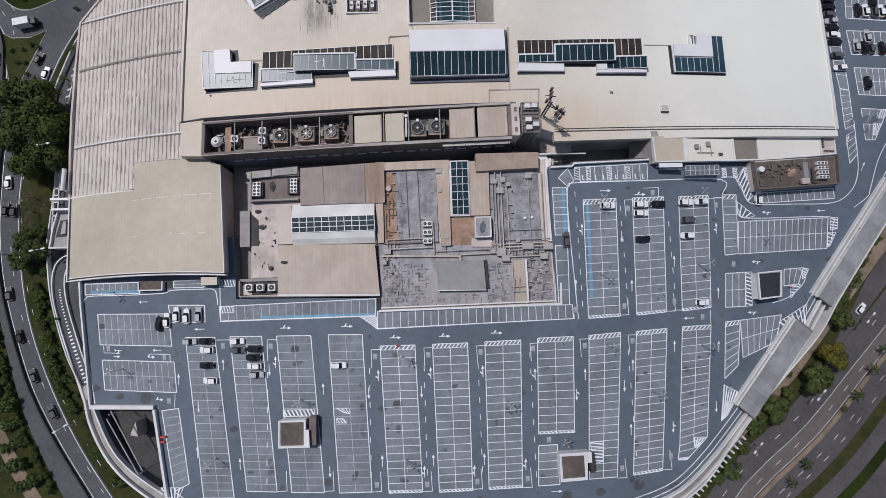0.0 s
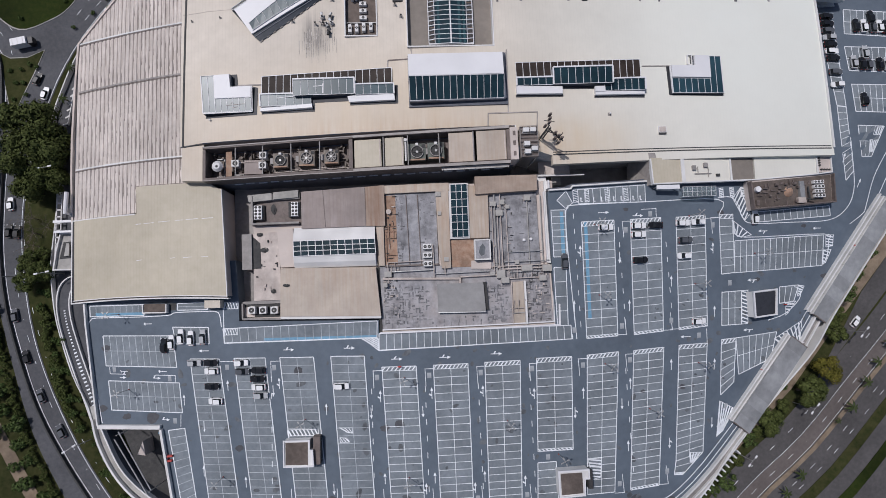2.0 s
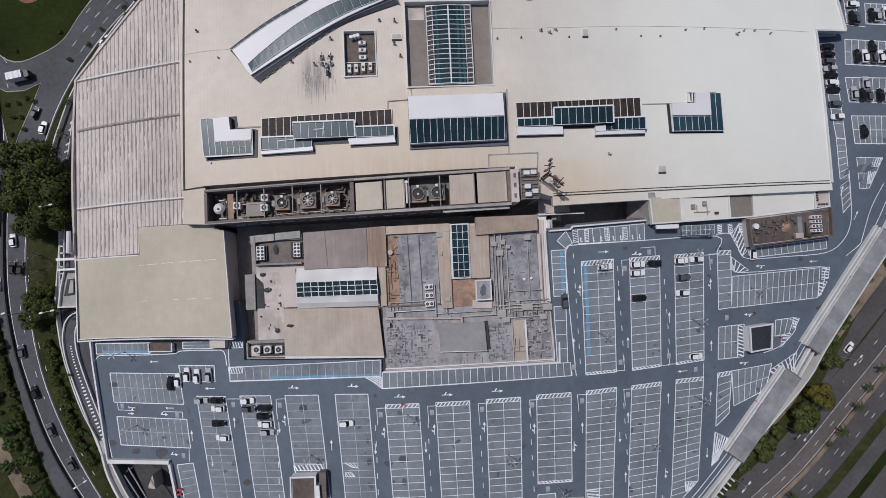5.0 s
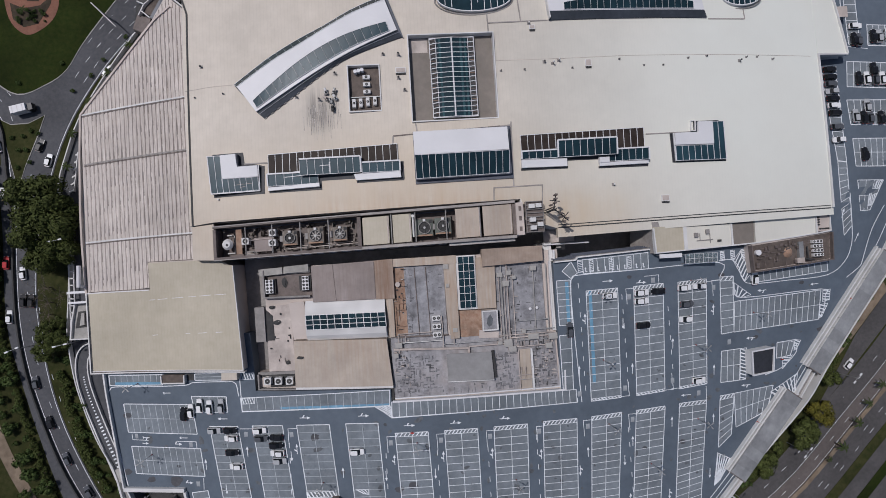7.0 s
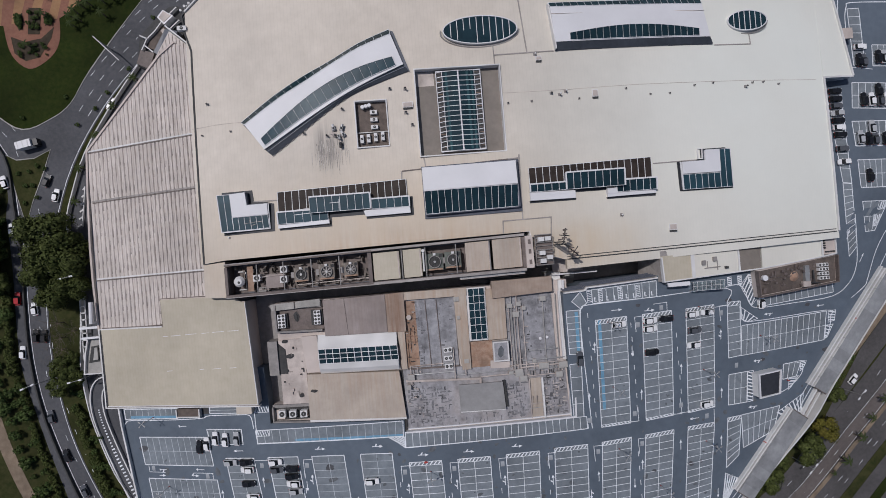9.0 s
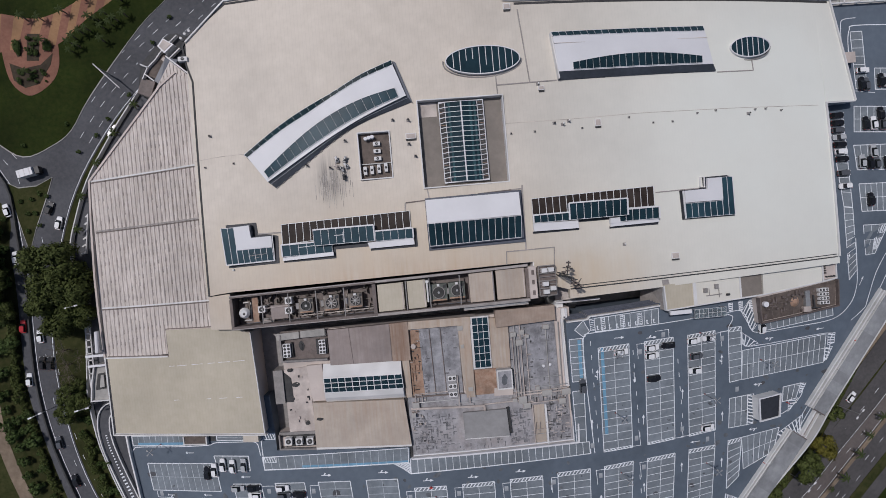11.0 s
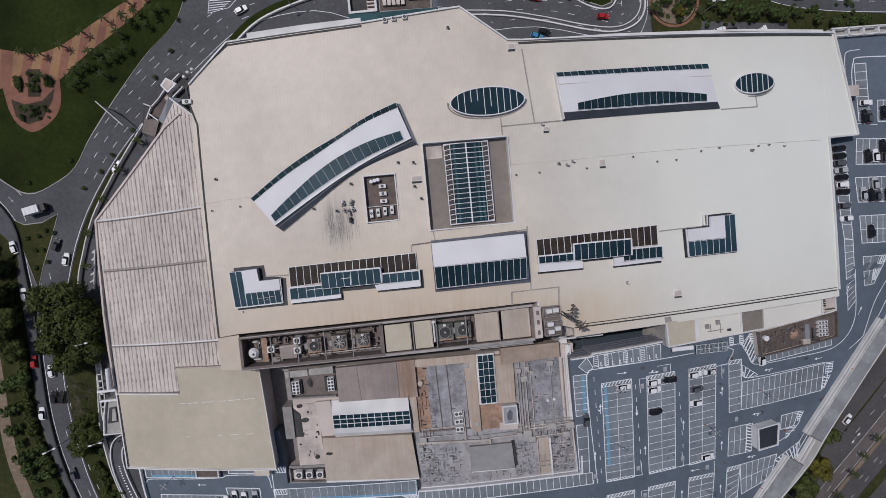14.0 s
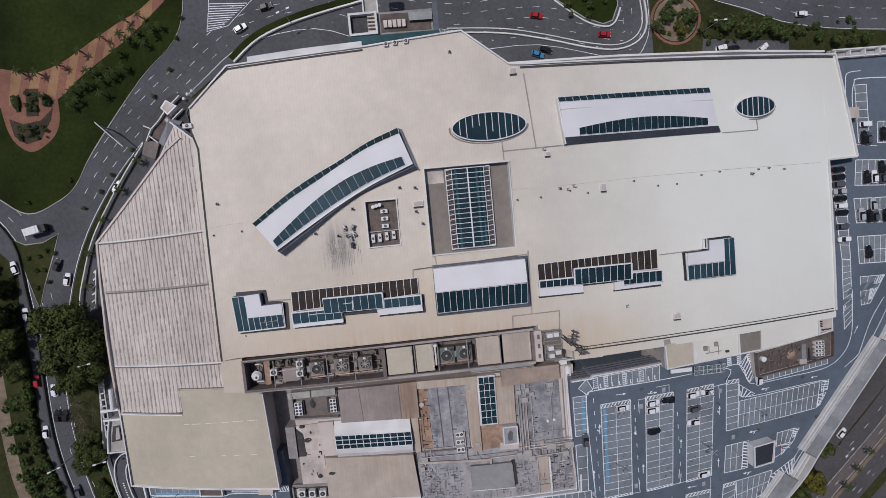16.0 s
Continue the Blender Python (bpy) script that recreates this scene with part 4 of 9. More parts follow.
def glazing(parent, quad, zf, columns, rows=1, glass=GLASS, bar_wide=0.16, name="pane"):
    """Panes of glass between white bars, on a sloping quad: corners a, b (one long side), c, d; zf gives each corner's height."""
    a, b, c, d = quad

    def at(u, v, up=0.0):
        lo, hi = lerp2(a, b, u), lerp2(d, c, u)
        p = lerp2(lo, hi, v)
        za = zf[0] + (zf[1] - zf[0]) * u
        zd = zf[3] + (zf[2] - zf[3]) * u
        return (p[0], p[1], za + (zd - za) * v + up)

    for i in range(columns):
        for j in range(rows):
            u0, u1, v0, v1 = i / columns, (i + 1) / columns, j / rows, (j + 1) / rows
            s = Shape()
            top = [at(u0, v0, 0.03), at(u1, v0, 0.03), at(u1, v1, 0.03), at(u0, v1, 0.03)]
            low = [(x, y, z - 0.06) for x, y, z in top]
            s.v += low + top
            s.f += [(3, 2, 1, 0), (4, 5, 6, 7), (0, 1, 5, 4), (1, 2, 6, 5), (2, 3, 7, 6), (3, 0, 4, 7)]
            part(name, s, glass, parent)
    for i in range(columns + 1):
        part("glazing_bar", Shape().tube(at(i / columns, 0, 0.07), at(i / columns, 1, 0.07), bar_wide / 2, sides=4), WHITE, parent)
    for j in range(rows + 1):
        rail = Shape()
        for i in range(columns):
            rail.tube(at(i / columns, j / rows, 0.09), at((i + 1) / columns, j / rows, 0.09), bar_wide / 2, sides=4)
        part("glazing_bar", rail, WHITE, parent)


def rect(x0, y0, x1, y1):
    return [(x0, y0), (x1, y0), (x1, y1), (x0, y1)]


def curb(parent, poly, low, high, material=RAISED, name="curb"):
    return part(name, Shape().prism(poly, low, high), material, parent)


# L-shaped skylight over the west end
def top(x, y, d):
    return roof_z(x, y) + d


def leaning(x, y, x0, y0, d):
    """Height of panes that lean a little to the south."""
    return top(x0, y0, d) + 0.023 * (x - x0) + 0.089 * (y - y0)


def framed(ob, poly, width, d, sides):
    """White frame members along the named sides (0 south, 1 east, 2 north, 3 west) of a glazed box."""
    for k in sides:
        (x0, y0), (x1, y1) = poly[k], poly[(k + 1) % 4]
        part("frame_member", Shape().bar((x0, y0), (x1, y1), width, lift(d - 0.3), lift(d + 0.14)), WHITE, ob)


sky_l = thing("skylight", "L-shaped skylight with teal panes round a white roof", "skylight", "roof skylights")
# The black margin takes in the skylight's shadow to south and east.
curb(sky_l, [(-55.4, 57.8), (-41.5, 58.0), (-41.2, 65.4), (-42.8, 65.9), (-46.6, 66.5), (-46.9, 69.5), (-55.3, 69.5)], lift(-0.3), lift(0.12), BLACK_SHADE_FLASHING, "flashing")
curb(sky_l, [(-55.6, 58.7), (-42.6, 58.9), (-42.6, 65.5), (-47.9, 65.6), (-48.1, 68.9), (-55.7, 68.6)], lift(-0.3), lambda x, y: leaning(x, y, -50, 62, 1.2), NAVY)
curb(sky_l, [(-52.3, 62.4), (-42.8, 62.6), (-42.7, 65.5), (-48.1, 65.4), (-48.3, 68.8), (-52.3, 68.6)], lift(0.2), lambda x, y: leaning(x, y, -50, 62, 1.6), WHITE, "white_cap")
for quad, cols in (([(-55.4, 58.8), (-52.2, 58.8), (-52.4, 68.5), (-55.7, 68.5)], 2), ([(-52.2, 58.8), (-42.8, 59.0), (-42.9, 62.5), (-52.4, 62.4)], 6)):
    glazing(sky_l, quad, [leaning(x, y, -50, 62, 1.3) for x, y in quad], cols, 1, GLASS_SOFT)
for x0, y0, x1, y1 in ((-49.4, 60.6, -44.6, 60.9), (-47.8, 59.9, -46.4, 60.2), (-48.0, 61.0, -47.7, 61.6)):
    part("inner_rail", Shape().bar((x0, y0), (x1, y1), 0.1, lambda x, y: leaning(x, y, -50, 62, 1.2), lambda x, y: leaning(x, y, -50, 62, 1.42)), PALE, sky_l)
for p, q in (((-55.5, 58.6), (-42.6, 58.8)), ((-42.6, 58.8), (-42.5, 65.6)), ((-55.8, 68.6), (-55.5, 58.6))):
    part("frame_member", Shape().tube((*p, leaning(*p, -50, 62, 1.3)), (*q, leaning(*q, -50, 62, 1.3)), 0.14, sides=4), WHITE, sky_l)
part("vent_pipe", Shape().tube((-54.2, 57.3, roof_z(-54, 57)), (-54.2, 57.3, roof_z(-54, 57) + 0.5), 0.25), WHITE_WALL, sky_l)

sky_r = thing("skylight", "L-shaped skylight with teal panes beside a white roof", "skylight", "roof skylights")
curb(sky_r, [(70.2, 60.2), (86.2, 60.1), (85.9, 71.2), (84.7, 71.7), (77.2, 71.6), (77.2, 68.7), (70.0, 68.5)], lift(-0.3), lift(0.12), BLACK_SHADE_FLASHING, "flashing")
curb(sky_r, [(70.7, 60.5), (85.8, 60.4), (85.8, 71.1), (77.9, 71.1), (77.7, 68.3), (70.7, 68.2)], lift(-0.3), lift(0.8), NAVY)
curb(sky_r, [(70.8, 64.8), (82.1, 64.8), (82.2, 71.1), (77.9, 71.1), (77.7, 68.2), (70.8, 68.1)], lift(0.8), lift(1.5), WHITE, "white_cap")
for quad, cols in (([(70.9, 60.5), (82.1, 60.5), (82.1, 64.6), (70.9, 64.6)], 6), ([(82.1, 60.5), (85.7, 60.5), (85.7, 71.1), (82.3, 71.1)], 2)):
    glazing(sky_r, quad, [top(x, y, 1.0) for x, y in quad], cols, 1, GLASS_SOFT, 0.14)
framed(sky_r, [(70.8, 60.4), (85.8, 60.4), (85.8, 71.2), (70.6, 68.2)], 0.2, 0.95, (1, 3))
part("vent_box", Shape().run([(76.2, 68.9), (77.5, 68.8), (77.6, 71.7), (76.3, 71.6)], 0.22, lift(-0.2), lift(0.5), closed=True), WHITE_WALL, sky_r)


def stepped_skylight(back, columns, boxes, ledges, rails, shade, label):
    """A run of glazed boxes stepping back and forth, with brown panes behind and white ledges before them."""
    ob = thing("skylight", label, "skylight", "roof skylights")
    curb(ob, back, lift(-0.3), lift(0.05), FRAME, "brown_well")
    glazing(ob, back, [top(x, y, 0.35) for x, y in back], columns, 1, GLASS_BROWN, 0.2)
    # Flat black strips painted where the shadows of the boxes fall.
    for x0, y0, x1, y1 in shade:
        curb(ob, rect(x0, y0, x1, y1), lift(-0.3), lift(0.1), BLACK_SHADE_FLASHING, "flashing")
    for x0, x1, y0, y1, up, tone, cols, sides in boxes:
        poly = rect(x0, y0, x1, y1)
        curb(ob, poly, lift(-0.3), lift(up - 0.4), NAVY)
        glazing(ob, poly, [leaning(x, y, (x0 + x1) / 2, y0, up) for x, y in poly], cols, 1, tone, 0.15)
        for k in sides:
            p, q = poly[k], poly[(k + 1) % 4]
            part("frame_member", Shape().tube((*p, leaning(*p, (x0 + x1) / 2, y0, up) + 0.1), (*q, leaning(*q, (x0 + x1) / 2, y0, up) + 0.1), 0.26, sides=4), WHITE, ob)
    for poly, up in ledges:
        curb(ob, poly, lift(-0.3), lift(up), WHITE, "white_ledge")
    for x0, y0, x1, y1, up in rails:
        part("inner_rail", Shape().bar((x0, y0), (x1, y1), 0.16, lift(up), lift(up + 0.12)), WHITE, ob)
    return ob


stepped_skylight([(-40.1, 62.9), (-5.4, 64.6), (-5.4, 69.0), (-40.0, 68.3)], 18,
                 [(-40.1, -26.8, 59.6, 62.8, 1.0, GLASS_SOFT, 6, (2, 3)), (-31.2, -15.2, 61.8, 66.0, 1.7, GLASS_SOFT, 8, (1, 2)), (-14.9, -4.9, 61.6, 64.3, 1.1, GLASS_SOFT, 5, (1, 2))],
                 [([(-40.3, 58.5), (-26.5, 58.8), (-26.5, 59.8), (-40.2, 59.5)], 1.05), ([(-16.7, 59.8), (-4.7, 59.9), (-4.9, 62.1), (-17.2, 61.4)], 1.0)],
                 [(-36.6, 61.7, -31.3, 61.9, 1.25), (-28.0, 64.0, -23.4, 64.1, 1.95), (-23.5, 62.1, -23.3, 66.0, 1.9)],
                 [(-4.7, 59.4, -3.9, 64.3), (-16.6, 59.2, -4.0, 59.9), (-26.5, 58.2, -26.0, 61.0), (-40.2, 58.0, -26.0, 58.6), (-26.6, 60.4, -17.0, 61.9)], "stepped skylight of teal and brown panes with white ledges")
stepped_skylight([(27.8, 64.9), (62.2, 64.7), (62.3, 70.2), (27.8, 69.4)], 18,
                 [(27.7, 37.5, 62.8, 64.9, 1.0, GLASS, 5, (2, 3)), (37.5, 53.5, 62.8, 67.3, 1.7, GLASS, 8, (1, 2, 3)), (51.6, 62.8, 61.2, 64.4, 1.0, GLASS, 6, (1, 2))],
                 [([(27.6, 60.5), (40.0, 60.4), (40.0, 62.5), (27.6, 62.7)], 0.85), ([(48.9, 60.9), (51.7, 60.9), (51.7, 62.4), (48.9, 62.3)], 1.1), ([(49.0, 60.0), (62.8, 60.2), (62.8, 61.2), (49.0, 60.9)], 0.9)],
                 [(27.7, 60.6, 40.0, 60.5, 0.88), (39.9, 60.5, 39.9, 62.5, 0.88)],
                 [(27.5, 59.9, 40.3, 60.5), (40.0, 62.0, 49.0, 62.9), (48.9, 59.5, 63.0, 60.1)], "stepped skylight of dark teal and brown panes")

# central hood: white lean-to roof over sloping panes
hood = thing("skylight_hood", "white hipped hood above a row of sloping teal panes", "skylight")
zb = top(12, 65, 0)
curb(hood, [(-1.0, 57.9), (25.2, 58.0), (25.2, 72.1), (-1.0, 71.9)], lift(-0.3), lift(0.5), NAVY)
s = Shape()
A, B, C, D = (-0.9, 65.0), (24.0, 65.2), (24.0, 71.4), (-0.9, 71.2)
s.prism([A, B, C, D], zb + 0.3, lambda x, y: zb + (3.4 if y < 68 else 2.7))
part("hood_roof", s, WHITE, hood, "white sheet-metal hood roof")
glazing(hood, [(-0.7, 59.0), (24.0, 59.3), (24.0, 65.0), (-0.8, 64.9)], [zb + 1.6, zb + 1.6, zb + 3.3, zb + 3.3], 14, 1)
part("hood_front", Shape().prism([(-0.8, 58.7), (24.4, 59.0), (24.4, 59.5), (-0.8, 59.2)], lift(0), zb + 1.6), NAVY, hood)
part("hood_side", Shape().prism([(24.0, 59.2), (24.6, 59.2), (24.6, 71.6), (24.0, 71.6)], lift(0), zb + 1.9), NAVY, hood)
part("hood_gutter", Shape().bar((-6.2, 71.2), (22.6, 72.3), 0.35, lift(-0.2), lift(0.12)), FRAME, hood, "dark gutter behind the hood")

# sunken rectangular skylight
well = thing("sunken_skylight", "long ridge skylight of teal panes in a taupe sunken roof", "skylight")
floor_z = top(10.8, 85.6, -1.5)
curb(well, rect(-0.8, 74.7, 22.3, 98.1), floor_z - 1.2, floor_z, DECKING, "well_floor")
rim_s = Shape()
for x0, y0, x1, y1 in ((-1.0, 74.5, -0.7, 98.3), (22.2, 74.5, 22.5, 98.3), (-0.7, 74.5, 22.2, 74.8), (-0.7, 98.0, 22.2, 98.3)):
    rim_s.box(x0, y0, floor_z - 1.0, x1, y1, floor_z + 2.0)
part("well_rim", rim_s, WHITE_WALL, well, "pale upstand round the sunken roof")
part("patch", Shape().box(-0.6, 94.0, floor_z, 4.4, 97.8, floor_z + 0.05), PALE, well, "paler patch of roofing")
for y in (90.2, 91.6, 92.8, 93.9):
    part("wall_slot", Shape().box(-0.72, y, floor_z + 0.6, -0.55, y + 0.7, floor_z + 1.5), PALE, well, "pale slot in the side of the well")
Y0, Y1 = 75.8, 97.4
part("skylight_base", Shape().box(4.9, Y0 - 0.2, floor_z, 17.1, Y1 + 0.1, floor_z + 0.7), DARK, well)
for y in range(30):
    for x0, x1 in ((5.0, 6.5), (15.6, 17.0)):
        part("steel_purlin", Shape().box(x0, Y0 + 0.3 + y * 0.72, floor_z + 0.6, x1, Y0 + 0.42 + y * 0.72, floor_z + 0.74), RUST if y % 5 == 1 else FRAME, well)
glazing(well, [(6.6, Y0), (6.6, Y1), (10.9, Y1), (10.9, Y0)], [floor_z + 0.9, floor_z + 0.9, floor_z + 1.3, floor_z + 1.3], 16, 1, GLASS, 0.2)
glazing(well, [(15.4, Y0), (15.4, Y1), (10.9, Y1), (10.9, Y0)], [floor_z + 0.9, floor_z + 0.9, floor_z + 1.3, floor_z + 1.3], 16, 1, GLASS, 0.2)
for x0, x1, tone in ((7.4, 8.0, GLASS_PALE), (13.0, 13.7, GLASS_PALE), (14.3, 14.9, GLASS_PALE)):
    up = floor_z + 1.3 - 0.4 * abs((x0 + x1) / 2 - 10.9) / 4.4
    part("pale_blind", Shape().box(x0, Y0 + 0.2, up + 0.02, x1, Y1 - 0.2, up + 0.06), tone, well, "paler strip along the panes")
for k in range(17):
    y = Y0 + (Y1 - Y0) * k / 16
    part("rib", Shape().tube((5.0, y - 0.25, floor_z + 0.8), (6.6, y, floor_z + 1.0), 0.13, sides=4), WHITE, well)
    part("rib", Shape().tube((17.0, y + 0.25, floor_z + 0.8), (15.4, y, floor_z + 1.0), 0.13, sides=4), WHITE, well)
part("ridge", Shape().box(10.75, Y0 - 0.1, floor_z + 1.25, 11.1, Y1 + 0.1, floor_z + 1.5), WHITE, well)
part("end_rail", Shape().box(4.9, Y0 - 0.2, floor_z + 0.7, 17.1, Y0 + 0.08, floor_z + 1.05).box(4.9, Y1 - 0.08, floor_z + 0.7, 17.1, Y1 + 0.15, floor_z + 1.05).box(4.85, Y0 - 0.2, floor_z + 0.7, 5.05, Y1 + 0.1, floor_z + 1.0).box(16.95, Y0 - 0.2, floor_z + 0.7, 17.15, Y1 + 0.1, floor_z + 1.0), WHITE, well)


def along(line, t):
    """The point a share t of the way along a line, by its length."""
    lengths = [math.dist(p, q) for p, q in zip(line, line[1:])]
    left = t * sum(lengths)
    for p, q, l in zip(line, line[1:], lengths):
        if left <= l:
            return lerp2(p, q, left / l)
        left -= l
    return line[-1]


def sloping(parent, name, quad, ups, material, thick=0.4, label=""):
    """A sheet over the roof between four corners, each its own height above it."""
    sheet = Shape()
    high = [(x, y, top(x, y, d)) for (x, y), d in zip(quad, ups)]
    sheet.v += [(x, y, z - thick) for x, y, z in high] + high
    sheet.f += [(0, 1, 2, 3), (7, 6, 5, 4), (1, 0, 4, 5), (2, 1, 5, 6), (3, 2, 6, 7), (0, 3, 7, 4)]
    return part(name, sheet, material, parent, label)


# curved skylight
curve = thing("curved_skylight", "long curved skylight with white roof between two bands of teal panes", "skylight")
SKY_OUTER = smooth_line([(-48.3, 87.8), (-39.0, 94.2), (-31.0, 98.7), (-23.1, 102.4), (-15.1, 106.6), (-6.7, 109.7)], 4)
SKY_INNER = smooth_line([(-47.0, 86.8), (-37.3, 93.1), (-30.0, 97.0), (-23.1, 100.8), (-15.2, 104.8), (-6.4, 107.9)], 4)
GLASS_TOP = smooth_line([(-42.9, 82.7), (-39.2, 85.8), (-30.7, 92.2), (-22.5, 96.9), (-14.6, 99.9), (-6.4, 101.8)], 4)
GLASS_LOW = smooth_line([(-42.0, 80.9), (-32.8, 86.7), (-23.2, 92.1), (-14.9, 96.1), (-5.6, 99.5)], 4)
SKY_RAIL = smooth_line([(-42.4, 80.0), (-39.0, 82.0), (-31.4, 86.5), (-23.3, 91.1), (-14.6, 95.4), (-3.6, 99.8)], 4)
SKY_FOOT = smooth_line([(-40.5, 78.2), (-31.9, 84.0), (-23.7, 89.6), (-15.6, 93.8), (-2.1, 98.2)], 4)
n = 20
for i in range(n):
    t0, t1 = i / n, (i + 1) / n
    quad = lambda low, high: [along(low, t0), along(low, t1), along(high, t1), along(high, t0)]
    part("curb", Shape().prism(quad(SKY_FOOT, SKY_OUTER), lift(-0.4), lift(0.25)), BLACK_SHADE_FLASHING, curve)
    sloping(curve, "cap_panel", quad(SKY_RAIL, SKY_INNER), (1.35, 1.35, 2.2, 2.2), WHITE, 0.5, "white sheet-metal panel")
    q = quad(SKY_INNER, SKY_OUTER)
    glazing(curve, q, [top(*p, d) for p, d in zip(q, (2.15, 2.15, 0.9, 0.9))], 1, 1, GLASS, 0.13)
    part("rail", Shape().bar(along(SKY_RAIL, t0), along(SKY_RAIL, t1), 0.3, lift(1.0), lift(1.55)), WHITE, curve)
    sloping(curve, "skirt_panel", quad(SKY_FOOT, SKY_RAIL), (0.3, 0.3, 1.25, 1.25), SKIRT, 0.2, "dark blue-grey skirt of the skylight")
    mid0, mid1 = (lerp2(along(SKY_FOOT, t), along(SKY_RAIL, t), 0.62) for t in (t0, t1))
    part("skirt_rail", Shape().bar(mid0, mid1, 0.12, lift(0.7), lift(1.0)), TROUGH_WALL, curve)
    if i < 12:
        part("foot_bracket", Shape().bar(along(SKY_FOOT, t0), along(SKY_FOOT, t0 + 0.02), 0.3, lift(0), lift(0.3)), CAPPING, curve)
for i in range(18):
    t0, t1 = i / 18, (i + 1) / 18
    q = [along(GLASS_LOW, t0), along(GLASS_LOW, t1), along(GLASS_TOP, t1), along(GLASS_TOP, t0)]
    glazing(curve, q, [top(*p, d) for p, d in zip(q, (1.52, 1.52, 2.0, 2.0))], 1, 1, GLASS_SOFT, 0.13)
part("end_wall", Shape().prism([(-6.6, 109.6), (-3.7, 99.9), (-1.9, 97.7), (-5.7, 109.3)], lift(-0.3), lift(0.5)), NAVY, curve)

# straight skylight with a bowed glass front
barrel = thing("bowed_skylight", "white skylight roof with a bowed band of teal panes", "skylight")
part("curb", Shape().prism([(38.2, 101.1), (84.3, 101.3), (83.0, 103.4), (81.2, 113.8), (37.0, 113.9)], lift(-0.3), lift(0.3)), NAVY, barrel)
for i in range(22):
    t0, t1 = i / 22, (i + 1) / 22
    edge = lambda a, b: (lerp2(a, b, t0), lerp2(a, b, t1))
    (o0, o1), (i0, i1), (r0, r1), (f0, f1) = edge((37.0, 114.0), (81.0, 113.8)), edge((37.2, 112.5), (80.9, 112.1)), edge((38.2, 103.1), (83.0, 103.0)), edge((38.3, 101.2), (84.4, 101.4))
    sloping(barrel, "cap_panel", [r0, r1, i1, i0], (1.5, 1.5, 2.3, 2.3), WHITE, 0.5, "white sheet-metal panel")
    q = [i0, i1, o1, o0]
    glazing(barrel, q, [top(*p, d) for p, d in zip(q, (2.25, 2.25, 1.5, 1.5))], 1, 1, GLASS, 0.14)
    sloping(barrel, "sill_panel", [f0, f1, r1, r0], (0.35, 0.35, 1.45, 1.45), SKIRT, 0.2, "dark blue-grey skirt of the skylight")
part("seam", Shape().bar((37.4, 110.6), (81.4, 110.2), 0.1, lift(2.05), lift(2.34)), PALE, barrel)
part("gable", Shape().bar((37.0, 114.0), (38.2, 101.3), 0.3, lift(-0.2), lift(1.6)), WHITE_WALL, barrel)
for i in range(20):
    xa, xb = 42.2 + 37.5 * i / 20, 42.2 + 37.5 * (i + 1) / 20
    bow = [103.3 + 2.0 + 1.65 * math.sin(math.pi * min(1, max(0, (x - 42.2) / 37.5))) for x in (xa, xb)]
    q = [(xa, 103.35), (xb, 103.35), (xb, bow[1]), (xa, bow[0])]
    glazing(barrel, q, [top(*p, 1.56 + 0.089 * (p[1] - 103.1)) for p in q], 1, 1, GLASS, 0.14)


def oval_skylight(cx, cy, rx, ry, strips, broken=()):
    """Strip panes in an oval rim on a dark drum, which stands in a pale gutter arc."""
    ob = thing("oval_skylight", "oval skylight of dark teal panes with white bars", "skylight", "oval skylights")
    zc = top(cx, cy, 0)
    ring = lambda grow, k: (cx + (rx + grow) * math.cos(2 * math.pi * k / 48), cy + (ry + grow) * math.sin(2 * math.pi * k / 48))
    ring_pts = [ring(0, k) for k in range(48)]
    part("drum", Shape().prism(ring_pts, zc - 0.9, zc + 0.8), NAVY, ob)
    part("rim", Shape().run(ring_pts, 0.26, zc + 0.3, zc + 1.1, closed=True), WHITE, ob, "white rim")
    part("gutter_arc", Shape().run([ring(0.7, k) for k in range(23, 49)], 0.28, zc - 0.8, zc + 0.3), RAISED, ob, "grey gutter arc round the foot")
    for k in range(strips):
        u0, u1 = -0.97 + 1.94 * k / strips, -0.97 + 1.94 * (k + 1) / strips
        y0, y1 = (math.sqrt(max(0, 1 - u * u)) * ry * 0.97 for u in (u0, u1))
        pts = [(cx + u0 * rx, cy - y0), (cx + u1 * rx, cy - y1), (cx + u1 * rx, cy + y1), (cx + u0 * rx, cy + y0)]
        part("pane", Shape().prism(pts, zc + 0.7, zc + 0.95), GLASS, ob)
        if k < strips - 1:
            low = broken[k] if k < len(broken) else 0.02
            part("bar", Shape().bar(lerp2(pts[1], pts[2], low), lerp2(pts[1], pts[2], 0.98), 0.17, zc + 0.9, zc + 1.05), WHITE, ob)
    return ob


oval_skylight(17.9, 107.9, 10.1, 3.75, 11, (0.1, 0.05, 0.5, 0.55, 0.02, 0.3))
oval_skylight(95.5, 107.8, 5.8, 2.85, 7)

# sunken plant well with air handlers
plant = thing("plant_well", "sunken brown roof well with small air-conditioning units", "roof well")
pz = top(-13.2, 84.6, -0.9)
part("well_floor", Shape().box(-17.4, 78.5, pz - 1.2, -9.0, 90.8, pz), SOIL, plant)
rim_s = Shape()
for x0, y0, x1, y1 in ((-17.6, 78.2, -17.3, 91.0), (-9.1, 78.2, -8.8, 91.0), (-17.3, 78.2, -9.1, 78.5), (-17.3, 90.7, -9.1, 91.0)):
    rim_s.box(x0, y0, pz - 1.0, x1, y1, pz + 1.45)
part("well_rim", rim_s, WHITE_WALL, plant, "pale upstand")
part("divider", Shape().box(-17.3, 82.4, pz, -9.1, 82.6, pz + 0.5), STEEL, plant)


